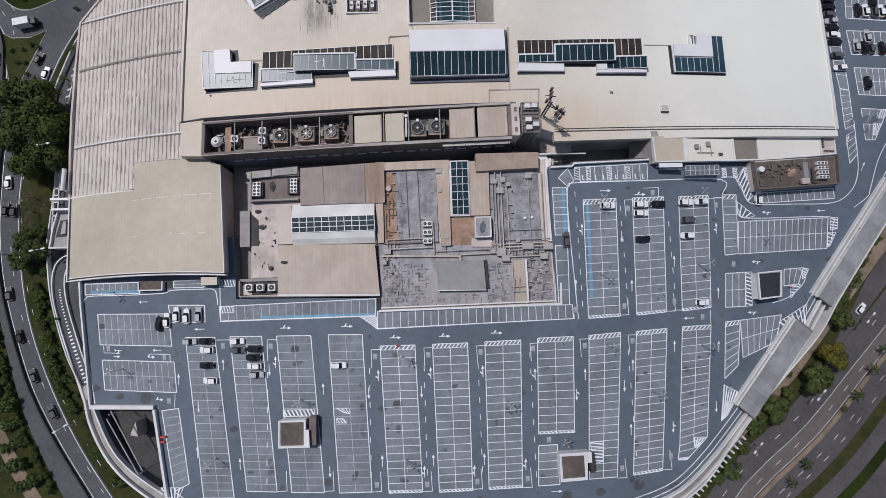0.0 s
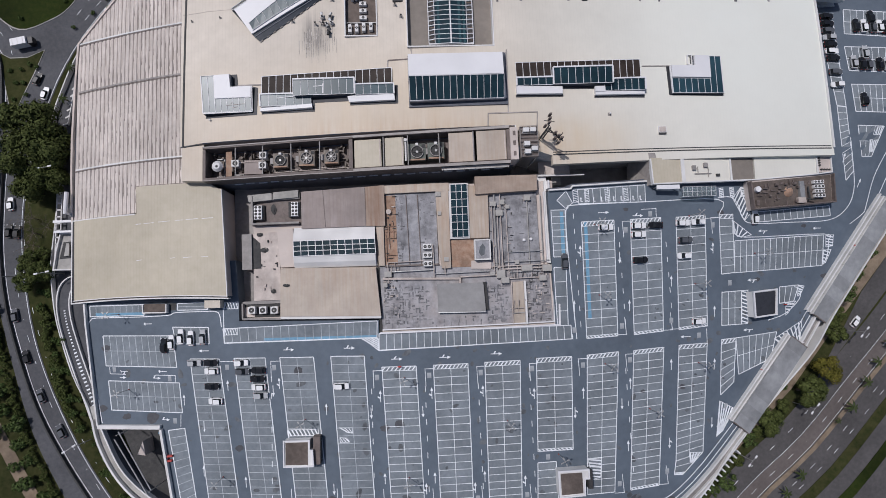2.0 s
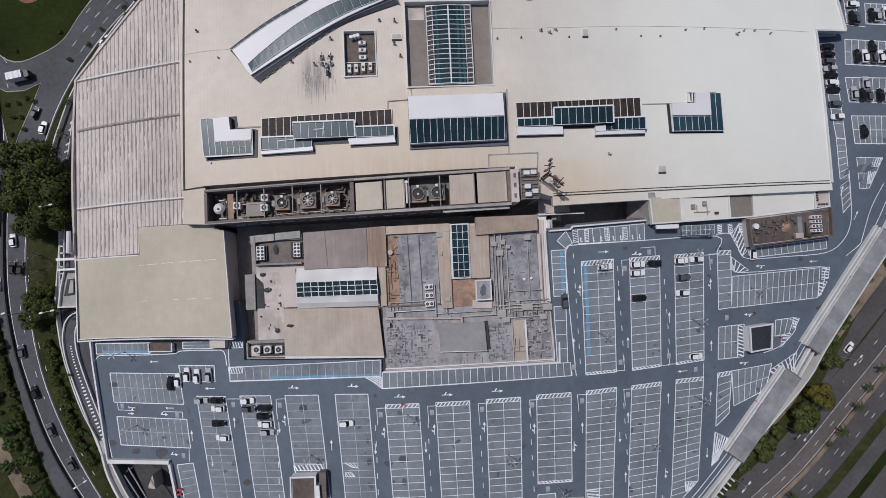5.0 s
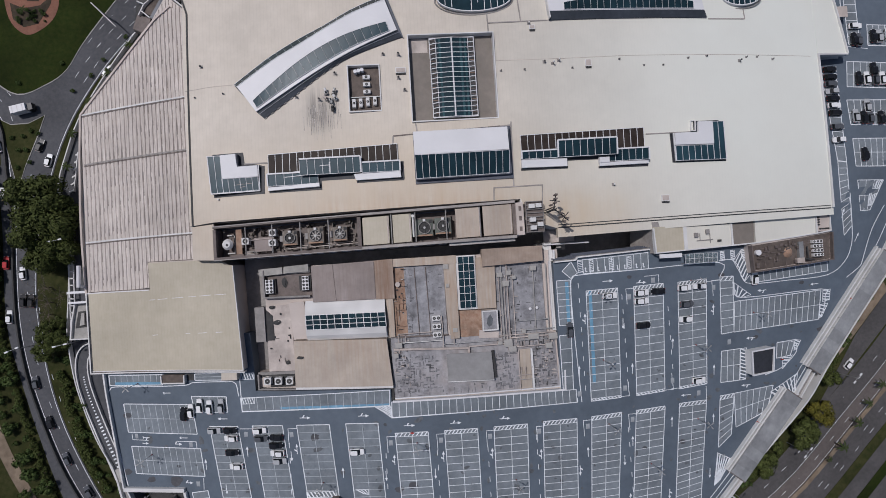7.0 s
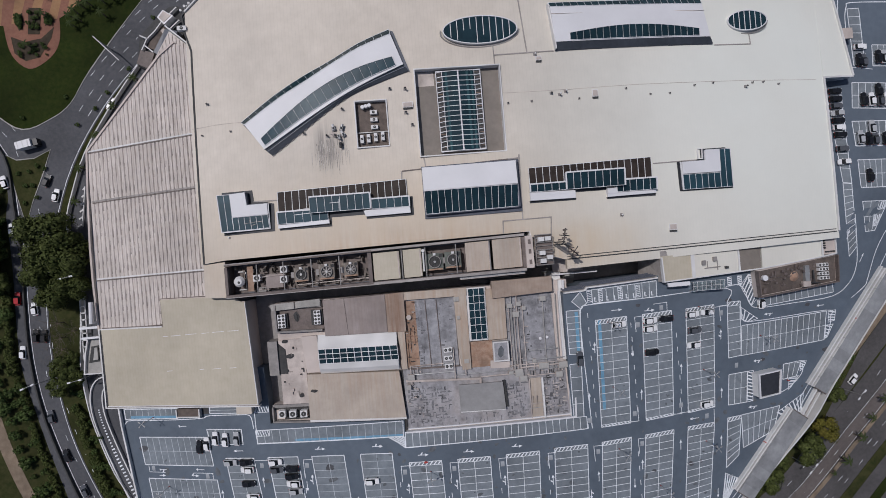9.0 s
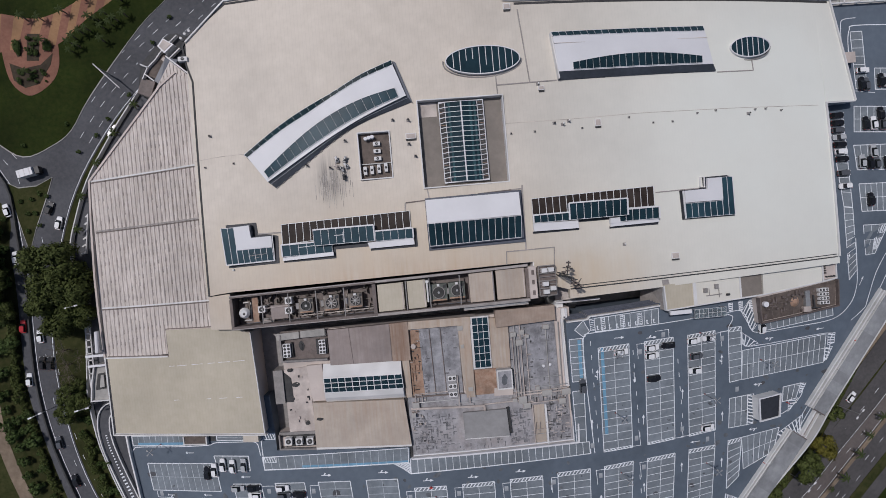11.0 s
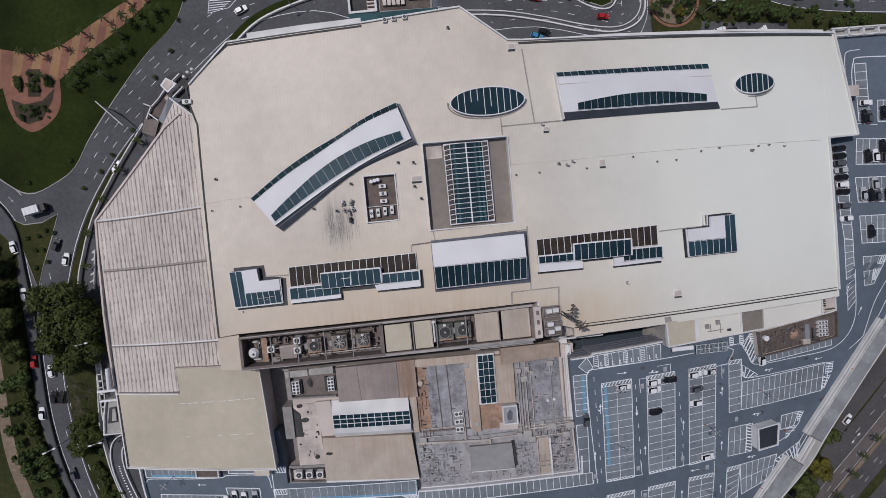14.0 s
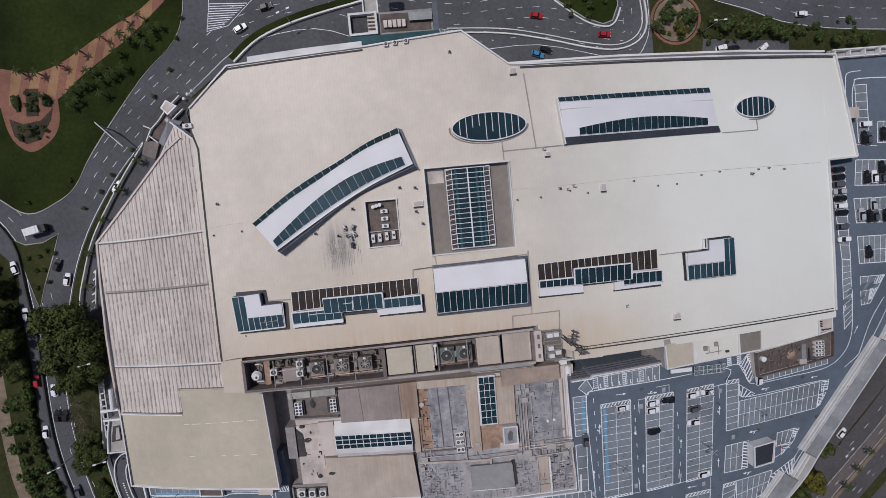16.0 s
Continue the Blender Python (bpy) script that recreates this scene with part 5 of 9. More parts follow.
def ac_unit(x, y, z, w=1.5, d=1.2, h=1.1, fans=1, rot=0.0, label="small pale condenser unit with a top fan", group="roof air-conditioners"):
    ob = thing("air_conditioner", label, "air conditioner", group, (x, y, z))
    ob.rotation_euler.z = radians(rot)
    part("casing", Shape().box(-w / 2, -d / 2, 0.08, w / 2, d / 2, h), WHITE_WALL, ob)
    part("base", Shape().box(-w / 2 - 0.05, -d / 2 - 0.05, 0, w / 2 + 0.05, d / 2 + 0.05, 0.1), STEEL, ob)
    for k in range(fans):
        fx = (k - (fans - 1) / 2) * w / fans
        r = min(d, w / fans) * 0.38
        part("fan_grille", Shape().tube((fx, 0, h - 0.1), (fx, 0, h + 0.05), r, sides=14), DARK, ob)
        part("fan_hub", Shape().tube((fx, 0, h), (fx, 0, h + 0.1), r * 0.25, sides=8), STEEL, ob)
    return ob


for x, y in ((-16.2, 80.7), (-14.4, 80.8), (-12.5, 81.0), (-10.6, 81.2)):
    ac_unit(x, y, pz, 0.9, 2.2, 1.1, 1)
for x, y in ((-12.6, 83.8), (-12.6, 85.8), (-12.6, 87.8)):
    ac_unit(x, y, pz, 1.9, 1.0, 0.9, 1)
cowl = thing("exhaust_cowl", "bright metal exhaust cowls in the roof well", "vent")
cowl.location = (-14.8, 89.2, pz)
for k in range(3):
    part("cowl_drum", Shape().tube((k * 0.9 - 0.6, 0.2 * k, 0), (k * 0.9 - 0.6, 0.2 * k, 1.5), 0.42, 0.5, 12), WHITE, cowl)


def roof_vent(x, y, tall=0.9, pale=False):
    ob = thing("roof_vent", "slim pale vent pipe on the metal roof" if pale else "small dark pipe vent on the metal roof", "vent", "roof vents", (x, y, roof_z(x, y) - 0.1))
    r = 0.16 if tall < 0.8 else 0.24
    part("flashing", Shape().box(-r * 1.8, -r * 1.8, 0.08, r * 1.8, r * 1.8, 0.16), RAISED, ob)
    part("pipe", Shape().tube((0, 0, 0), (0, 0, tall), r * 0.75, sides=8), PALE if pale else STEEL, ob)
    part("cap", Shape().tube((0, 0, tall), (0, 0, tall + 0.22), r * 1.15, r * 0.5, 8), WHITE_WALL if pale else DARK, ob)
    return ob


random.seed(77)
soot = Shape()
for k in range(70):
    x = -25.2 + 0.475 * round(random.gauss(0, 2.1) / 0.475)
    y1 = random.uniform(77.0, 81.6)
    y0 = y1 - random.uniform(1.5, 6.5)
    wide = random.uniform(0.05, 0.14)
    for i in range(3):
        ya, yb = y0 + (y1 - y0) * i / 3, y0 + (y1 - y0) * (i + 1) / 3
        soot.prism([(x - wide * (0.4 + 0.2 * i), ya), (x + wide * (0.4 + 0.2 * i), ya), (x + wide * (0.6 + 0.2 * i), yb), (x - wide * (0.6 + 0.2 * i), yb)], lift(-0.05), lift(0.02))
tagged(part("soot_streaks", soot, SOOT), "greasy grey soot streaks running down the roof ribs", "grime", kind="stuff")


def exhaust_fan(x, y, turn, shade):
    """A squat exhaust fan on a kerb with its bent outlet."""
    ob = thing("exhaust_fan", "weathered roof exhaust fan with a bent outlet", "exhaust fan", "roof exhaust fans", (x, y, roof_z(x, y) - 0.1))
    ob.rotation_euler.z = radians(turn)
    part("kerb", Shape().box(-0.6, -0.6, 0, 0.6, 0.6, 0.35), RAISED, ob)
    part("housing", Shape().tube((0, 0, 0.3), (0, 0, 1.2), 0.5, 0.42, 12), shade, ob)
    part("outlet", Shape().tube((0, 0, 1.0), (0, 1.1, 1.15), 0.32, 0.36, 10), shade, ob)
    part("motor", Shape().box(-0.22, -0.22, 1.2, 0.22, 0.22, 1.5), DARK, ob)
    return ob


for x, y, turn, shade in ((-23.5, 84.0, 10, WHITE_WALL), (-23.2, 82.2, 60, PALE), (-21.4, 83.9, -20, STEEL), (-21.0, 82.2, 30, WHITE_WALL), (-22.3, 81.9, 200, STEEL), (-21.9, 79.8, 180, DARK)):
    exhaust_fan(x, y, turn, shade)
for x, y, tall, pale in ((-25.4, 82.3, 1.4, False), (-31.6, 83.5, 1.1, False), (-20.9, 89.2, 1.2, False), (-7.7, 93.7, 0.9, False), (-3.6, 93.3, 1.5, False), (-3.9, 86.9, 1.2, False), (-2.4, 83.5, 1.2, False), (23.9, 87.5, 0.7, False), (30.4, 87.6, 0.7, False), (36.0, 89.5, 0.9, False),
                         (38.3, 89.0, 1.4, True), (40.0, 89.8, 1.3, True), (43.7, 87.6, 0.5, False), (32.5, 100.5, 1.0, True), (57.2, 89.7, 0.6, False), (64.2, 87.8, 0.4, False), (69.9, 87.8, 0.4, False), (77.5, 89.7, 0.6, False), (83.2, 90.2, 0.6, False), (93.3, 88.8, 1.1, False), (95.6, 89.9, 0.6, False), (99.0, 90.0, 0.7, False), (104.0, 89.3, 0.7, False), (52.7, 54.9, 0.9, True), (-51.6, 86.0, 0.6, False), (-59.5, 85.6, 0.6, False), (9.2, 128.8, 0.9, False), (-57.5, 94, 0.9, False)):
    roof_vent(x, y, tall, pale)
for x, y, w, d in ((-3.2, 89.0, 2.8, 1.5), (33.3, 99.3, 1.6, 1.2), (25.9, 122.4, 2.0, 1.6), (48.2, 88.8, 1.7, 2.0), (67.2, 50.5, 2.2, 1.8)):
    ob = thing("roof_hatch", "low boxed roof hatch with a dark top", "roof hatch", "roof hatches", (x, y, roof_z(x, y) - 0.15))
    part("frame", Shape().box(-w / 2, -d / 2, 0, w / 2, d / 2, 0.55), WHITE_WALL, ob)
    part("lid", Shape().box(-w / 2 + 0.2, -d / 2 + 0.2, 0.5, w / 2 - 0.2, d / 2 - 0.2, 0.62), PALE, ob)
    # Dark block at the south foot gives the hatch its shade.
    part("louvre", Shape().box(-w / 2 + 0.1, -d / 2 - 0.45, 0, w / 2 - 0.05, -d / 2, 0.5), DARK, ob, "dark foot block in place of shade")
for x, y in ((-7.6, 132.2), (-5.2, 132.4), (-2.2, 132.6)):
    ac_unit(x, y, roof_z(x, y) - 0.1, 1.1, 1.1, 0.9)

# ---- plant trough along the south edge ----
structure("wall_trough", Shape().prism([(-56.2, 40.8), (26.6, 41.2), (26.6, 51.6), (-56.2, 51.0)], GROUND, 4.9), TROUGH_WALL, "dark blue-grey clad wall under the plant trough", "wall")
tr = Shape()
tr.box(-56.4, 40.6, 4.6, 25.0, 41.5, 9.6).box(-56.4, 50.9, 4.6, 25.0, 51.6, 9.6).box(-56.4, 41.6, 4.6, -55.6, 50.6, 9.6).box(24.2, 41.6, 4.6, 25.0, 50.6, 9.6).box(-17.3, 41.6, 4.6, -16.3, 50.6, 9.6)
structure("wall_trough_rim", tr, FRAME, "brown louvred screen walls of the plant trough", "screen wall")
structure("floor_trough", Shape().box(-55.5, 41.7, 4.9, 24.1, 50.5, 5.2), FRAME, "dirty floor of the plant trough", "floor")
structure("trim_trough", Shape().box(-16.2, 40.5, 9.6, 25.0, 41.3, 9.72).box(-16.2, 51.0, 9.6, 25.0, 51.7, 9.72).box(-56.4, 40.5, 9.6, -16.2, 40.75, 9.7).box(-56.4, 51.35, 9.6, -16.2, 51.7, 9.7), CAPPING, "grey-brown coping of the trough screen", "coping")
# White colour stands in for sky reflected in the glazing strips.
light_strip = Shape()
for k in range(22):
    x = -50 + k * 3.4
    light_strip.box(x, 40.5, 3.4 + 0.5 * (k % 2), x + 2.3, 40.82, 3.65 + 0.5 * (k % 2))
structure("window_strip", light_strip, WHITE, "thin glazing strips along the dark wall, white for the sky they reflect", "window strip")
beams = tagged(new("screen_beams"), "thin steel beams spanning the plant trough", "beams", kind="structure")
for x in (-47.5, -40.2, -32.6, -25.0, -8.2, -1.8, 6.4, 15.4):
    part("beam", Shape().box(x - 0.12, 41.6, 9.35, x + 0.12, 50.6, 9.7), RAISED, beams)


def fan_tower(x, y, colour, size=4.2, blades=DARK):
    ob = thing("cooling_tower", "square cooling tower with a round top fan", "cooling tower", "cooling towers", (x, y, 5.2))
    h = size / 2
    part("casing", Shape().box(-h, -h, 0, h, h, 3.0), colour, ob)
    part("side_duct", Shape().box(-h - 0.9, -0.8, 0, -h, 0.8, 2.6), RAISED, ob)
    stack, m = Shape(), 20
    for ro, zz in ((0.66, 3.0), (0.74, 3.0), (0.74, 3.5), (0.66, 3.5)):
        stack.v += [(h * ro * math.cos(2 * math.pi * k / m), h * ro * math.sin(2 * math.pi * k / m), zz) for k in range(m)]
    for ring_i in range(4):
        for k in range(m):
            a, b = ring_i * m, (ring_i + 1) % 4 * m
            stack.f.append((a + k, a + (k + 1) % m, b + (k + 1) % m, b + k))
    part("fan_ring", stack, RAISED, ob)
    part("fan_pit", Shape().tube((0, 0, 3.0), (0, 0, 3.06), h * 0.66, sides=20), DARK, ob)
    for k in range(8):
        a = 2 * math.pi * k / 8
        c = Vector((math.cos(a), math.sin(a)))
        part("blade", Shape().bar(c * 0.2, c * h * 0.62, 0.3, 3.2, 3.26), blades, ob)
    part("hub", Shape().tube((0, 0, 3.1), (0, 0, 3.45), 0.32, sides=10), STEEL, ob)
    part("rust_tray", Shape().box(-h * 0.9, -h * 0.98, 3.0, h * 0.9, -h * 0.8, 3.12), RUST, ob)
    part("access_hatch", Shape().box(h * 0.55, h * 0.5, 3.0, h * 0.95, h * 0.9, 3.08), DARK, ob)
    part("motor", Shape().box(-0.35, h * 0.75, 3.0, 0.35, h * 1.02, 3.6), WHITE_WALL, ob)
    return ob


fan_tower(-35.8, 46, GRIME, 3.9), fan_tower(-28.8, 46.1, GRIME, 4.2, CAPPING), fan_tower(-22.2, 46.1, GRIME, 3.8, RAISED), fan_tower(0.6, 45.8, MOSS, 4.6), fan_tower(5.6, 45.9, MOSS, 4.4)
for x, y in ((-40.6, 48.2), (-40.8, 45.0), (-48.2, 46.2)):
    ac_unit(x, y, 5.2, 1.9, 1.8, 2.9)
dish = thing("exhaust_bell", "white round exhaust bell standing in the plant trough", "exhaust", "", (-53.0, 45.6, 5.2))
part("stem", Shape().tube((0, 0, 0), (0, 0, 3.1), 0.7, sides=14), STEEL, dish)
part("bell", Shape().tube((0, 0, 2.9), (0, 0, 3.7), 1.5, 0.9, 18), WHITE_WALL, dish)
part("bracket", Shape().tube((-1, 2.6, 0.4), (1, 2.6, 0.4), 0.2).tube((-1, -2.4, 0.4), (1, -2.4, 0.4), 0.2).tube((1, -2.4, 0.4), (1, 2.6, 0.4), 0.18), WHITE_WALL, dish)
part("throat", Shape().tube((0.1, -0.2, 3.68), (0.1, -0.2, 3.73), 0.35, sides=12), DARK, dish)
tank = thing("duct_plenum", "dirty grey-brown duct plenum", "duct", "", (-45.2, 45.6, 5.2))
part("box", Shape().box(-0.6, -2.6, 0, 4.0, 1.2, 2.4), BROWN, tank)
part("duct", Shape().box(-3.6, -3.6, 0, -0.4, -2.2, 1.0), RAISED, tank)
part("pipe", Shape().tube((-2.2, 0.6, 2.5), (4.8, 0.9, 2.5), 0.14).tube((-3, -2.9, 1.1), (3.5, -2.9, 1.1), 0.12), PALE, tank)
for x0, y0, x1, y1 in ((-15.9, 41.8, -8.8, 50.3), (-7.8, 41.8, -2.9, 50.4), (9.0, 41.8, 15.7, 50.6), (16.3, 41.8, 24.1, 50.7)):
    ob = thing("plant_room_roof", "flat tan sheet roof over a plant room", "roof", "plant room roofs")
    part("sheet", Shape().box(x0, y0, 8.9, x1, y1, 9.15), BEIGE if x0 < 0 else TAN, ob)
    part("lap_bar", Shape().box(x1 - 0.5, y0 + 0.1, 9.15, x1 - 0.2, y1 - 0.1, 9.3), PALE, ob)
    part("room", Shape().box(x0 + 0.3, y0 + 0.3, 5.1, x1 - 0.3, y1 - 0.3, 8.9), FRAME, ob)
post = thing("riser_pipe", "white insulated riser pipe in the trough", "pipe")
part("riser", Shape().tube((-2.4, 43.2, 8.4), (-2.4, 49.6, 8.4), 0.3).tube((-2.4, 49.6, 5.2), (-2.4, 49.6, 9.0), 0.5), WHITE_WALL, post)
catwalk = thing("catwalk", "railed steel catwalk outside the trough screen", "catwalk")
part("deck", Shape().box(7, 39.6, 8.4, 24.6, 40.65, 8.6), STEEL, catwalk)
for k in range(7):
    part("post", Shape().tube((7.3 + k * 2.8, 39.7, 8.5), (7.3 + k * 2.8, 39.7, 9.6), 0.06), PALE, catwalk)
part("rail", Shape().tube((7, 39.7, 9.6), (24.5, 39.7, 9.6), 0.09), PALE, catwalk)
pipes = thing("trough_pipes", "pipes and valves along the trough floor", "pipes")
for k in range(9):
    part("valve", Shape().box(-37 + k * 2.3, 42.4, 5.2, -36.2 + k * 2.3, 43.0, 6.4), RAISED, pipes)
part("pipe", Shape().tube((-38, 42.7, 6.6), (-17.6, 42.9, 6.6), 0.16).tube((-38, 43.3, 6.2), (-17.6, 43.5, 6.2), 0.12), PALE, pipes)

random.seed(29)
trash = Shape()
for k in range(150):
    x, y = random.uniform(-54.5, -17.8), random.uniform(42.2, 50.2)
    w, d = random.choice(((0.2, 1.4), (1.5, 0.18), (0.6, 0.5), (0.4, 0.9)))
    trash.box(x - w / 2, y - d / 2, 5.18, x + w / 2, y + d / 2, 5.2 + random.choice((0.3, 0.9, 1.6)))
tagged(part("trough_clutter", trash, GRIME), "rusty brackets, pipes and scraps on the trough floor", "clutter", kind="stuff")
platform = thing("trough_platform", "brown steel walkway grating in the plant trough", "platform")
part("grating", Shape().box(-50.8, 42.2, 7.6, -49.2, 50.2, 7.75), RUST, platform)
for y in (42.6, 46.2, 49.8):
    part("leg", Shape().box(-50.2, y - 0.1, 5.2, -49.8, y + 0.1, 7.6), FRAME, platform)

# telecom frame and mast
band = thing("plenum_strip", "pinkish slotted plenum strip beside the trough", "plenum")
part("casing", Shape().box(25.0, 42.6, 5, 27.0, 51.2, 12.7), PINK_WALL, band)
for y in (43.6, 46.4, 49.0):
    part("slot", Shape().box(25.7, y, 12.7, 26.4, y + 1.2, 12.76), FRAME, band)
frame_ob = thing("telecom_frame", "steel frame with cabinets and an antenna mast", "telecom mast", "", (29.9, 47.2, 12.4))
part("platform", Shape().box(-2.5, -4.2, 0.2, 2.2, 4.0, 0.45), FRAME, frame_ob)
for x, y in ((-2.2, -3.9), (1.9, -3.9), (-2.2, 3.4), (1.9, 3.4)):
    part("stand", Shape().box(x - 0.2, y - 0.2, -12 if y < 0 else -2.5, x + 0.2, y + 0.2, 0.3), STEEL, frame_ob)
for k, (x, y) in enumerate(((-1.7, 2.2), (0.1, 2.3), (-1.6, -1.4), (-1.5, -3.5), (0.3, -2.7))):
    part("cabinet", Shape().box(x, y, 0.45, x + 1.5, y + 1.1, 1.8), WHITE_WALL, frame_ob)
for k in range(5):
    part("top_rail", Shape().tube((-2.4, -4.1 + k * 2.0, 1.2), (2.1, -4.1 + k * 2.0, 1.2), 0.07), RAISED, frame_ob)
for x in (-2.4, 2.1):
    part("side_rail", Shape().tube((x, -4.1, 1.2), (x, 3.9, 1.2), 0.07), RAISED, frame_ob)
for k in range(9):
    part("grating_bar", Shape().tube((-2.4, -4.0 + k * 1.0, 0.9), (2.1, -4.0 + k * 1.0, 0.9), 0.09), RAISED, frame_ob)
mast = Shape()
for a, b in (((3.2, 1.0), (3.0, 1.0)), ((3.9, 1.0), (3.8, 1.0)), ((3.5, 1.7), (3.4, 1.6))):
    mast.tube((a[0], a[1], -2), (b[0], b[1], 7.5), 0.15)
for k in range(9):
    mast.tube((3.2, 1.0, k * 0.9), (3.9, 1.0, k * 0.9 + 0.45), 0.05).tube((3.9, 1.0, k * 0.9), (3.5, 1.7, k * 0.9 + 0.45), 0.05)
mast.tube((3.4, 1.2, 6.6), (7.0, -2.0, 6.4), 0.16).tube((3.4, 1.2, 6.6), (4.2, 5.0, 6.6), 0.16).tube((3.4, 1.2, 5.0), (6.6, -0.2, 5.0), 0.14).tube((2.6, 3.4, 6.2), (5.2, 3.0, 6.2), 0.12).tube((5.2, -2.2, 6.2), (7.2, 0.2, 6.2), 0.12)
part("mast", mast, DARK, frame_ob, "dark lattice mast")
for x, y, z in ((6.6, -1.4, 5.8), (5.8, -0.8, 6.0), (5.0, -0.1, 6.1), (6.2, -2.0, 4.4), (5.3, -1.0, 4.5), (3.7, 2.6, 6.0), (3.9, 3.6, 6.0), (4.0, 4.6, 6.0), (3.0, 2.2, 4.8)):
    part("antenna_panel", Shape().box(x - 0.3, y - 0.2, z - 0.2, x + 0.3, y + 0.2, z + 1.8), FRAME, frame_ob)

# ---- service block in the middle ----
structure("floor_court", Shape().prism([(-52.5, 3), (-52.5, 42), (26, 42), (26, 46), (64.5, 46), (64.5, 36), (-48, 3)], GROUND, -6.0), RAISED, "shaded service yard floor", "floor")
BLOCK = [(-45.6, 38.0), (37.4, 38.3), (37.4, -1.2), (-11.4, -1.0), (-11.4, 2.6), (-48.9, 3.6), (-48.9, 8.6), (-45.6, 8.6)]
structure("wall_service", Shape().prism(BLOCK, GROUND, 3.4), PINK_WALL, "stained walls of the low service block", "wall")


def slab(name, poly, z0, z1, material, label, category="roof"):
    return structure(name, Shape().prism(poly, z0, z1), material, label, category)


slab("roof_brown", [(-31.4, 37.9), (-13.9, 38.3), (-13.8, 27.7), (-31.5, 27.8)], 3.4, 5.2, BROWN, "dull brown-grey sheet roof")
slab("roof_rusty_edge", [(-13.9, 38.3), (-8.7, 38.5), (-8.7, 27.5), (-13.8, 27.6)], 3.4, 5.16, RUSTY_TAN, "rust-streaked tan sheet roof")
slab("roof_tan_strip", [(-11.2, 27.4), (-9.2, 27.4), (-9.2, 16.8), (-10.8, 16.8)], 3.4, 4.7, TAN, "tan roof strip")
slab("roof_tan_band", [(-9.3, 38.4), (8.8, 38.4), (8.8, 36.2), (-9.3, 36.2)], 3.4, 4.9, TAN, "tan roof band")
slab("roof_tan_side", [(5.2, 36.2), (8.6, 36.2), (8.6, 15.4), (6.2, 15.4), (5.4, 22)], 3.4, 4.8, TAN, "tan roof strip beside the glazing")
slab("roof_tan", [(-37.6, 17.3), (-11.6, 16.5), (-10.6, 3.4), (-37.9, 4.3)], 3.4, 5.3, TAN, "large plain tan sheet roof")
slab("trim_tan", [(-37.9, 4.3), (-10.6, 3.4), (-10.6, 2.8), (-37.9, 3.6)], 3.2, 5.1, WHITE_WALL, "white front edge of the tan roof", "roof trim")
slab("roof_pale", [(-45.6, 27.2), (-38.2, 27.6), (-38.0, 8.8), (-45.6, 8.8)], 3.4, 3.9, PALE, "pale stained flat roof")
slab("roof_pale_slope", [(-38.6, 28.0), (-34.2, 28.1), (-33.6, 17.6), (-37.8, 17.6)], 3.4, 4.5, PINK_WALL, "pale pinkish roof strip")
slab("floor_yard", [(-45.6, 29.4), (-31.9, 29.2), (-31.9, 38), (-45.6, 38)], 3.4, 3.6, FRAME, "brown plant yard floor", "floor")
hall = thing("roof_lantern", "white curved roof lantern with rows of dark panes", "skylight")
lantern = Shape()
section = [(28.2, 4.6), (26.2, 5.6), (24.4, 6.1), (20.3, 6.1), (18.6, 5.6), (17.2, 4.6)]
for (y0, z0), (y1, z1) in zip(section, section[1:]):
    lantern.face((-33.8, y0, z0), (-33.8, y1, z1), (-11.5, y1 - 0.3, z1), (-11.5, y0 - 0.3, z0))
part("roof_shell", lantern, WHITE_WALL, hall)
part("body", Shape().prism([(-33.8, 28.0), (-11.9, 27.7), (-11.2, 17.0), (-33.6, 17.4)], 3.4, 4.55), WHITE_WALL, hall)
glazing(hall, [(-33.6, 20.3), (-11.4, 20.1), (-11.6, 24.1), (-33.7, 24.4)], [6.15] * 4, 11, 3, GLASS, 0.22)
strip = thing("roof_glazing", "strip of dark square panes with white bars", "skylight")
part("frame", Shape().box(8.7, 23.2, 3.4, 14.0, 38.2, 4.6), WHITE_WALL, strip)
glazing(strip, rect(9.2, 23.6, 13.7, 37.9), [4.75] * 4, 3, 7, GLASS, 0.17)
slab("roof_cream_slope", [(14.1, 23.2), (19.2, 23.2), (19.3, 37.4), (14.1, 37.4)], 3.4, 4.9, TAN, "tan lean-to sheet roof")
slab("roof_tan_cap", [(15.8, 39.6), (32.6, 39.6), (32.6, 35.4), (15.8, 34.8)], 3.4, 5.8, RUSTY_TAN, "rusty tan sheet roof against the tall wall")
slab("roof_grey_west", [(-9.2, 36.1), (5.2, 36.1), (5.3, 16.6), (-9.2, 16.8)], 3.4, 4.0, DIRTY, "grey dirt-streaked flat roof")
slab("roof_rust_patch", [(-9.1, 35.8), (-5.8, 35.8), (-5.6, 17), (-9.1, 17)], 3.9, 4.03, RUST, "rust-stained roof strip")
slab("roof_grey_east", [(19.4, 35.3), (32.6, 35.3), (33.0, 15.2), (19.4, 15.2)], 3.4, 4.0, DIRTY, "grey dirt-streaked flat roof with pipes")
slab("roof_grey_south", [(-10.6, 16.6), (35.2, 15.4), (35.8, -0.3), (-10.4, -0.3)], 3.4, 3.8, DIRTY, "large blotched grey flat roof")
slab("roof_brown_low", [(8.7, 22.9), (15.0, 22.9), (15.0, 15.6), (8.6, 15.6)], 3.4, 3.95, RUST, "rusty brown low roof")
slab("roof_pink_low", [(14.2, 17.2), (19.6, 17.0), (19.4, 14.8), (14.0, 15.0)], 3.5, 4.3, PINK_WALL, "pinkish low roof")
seams_s = Shape()
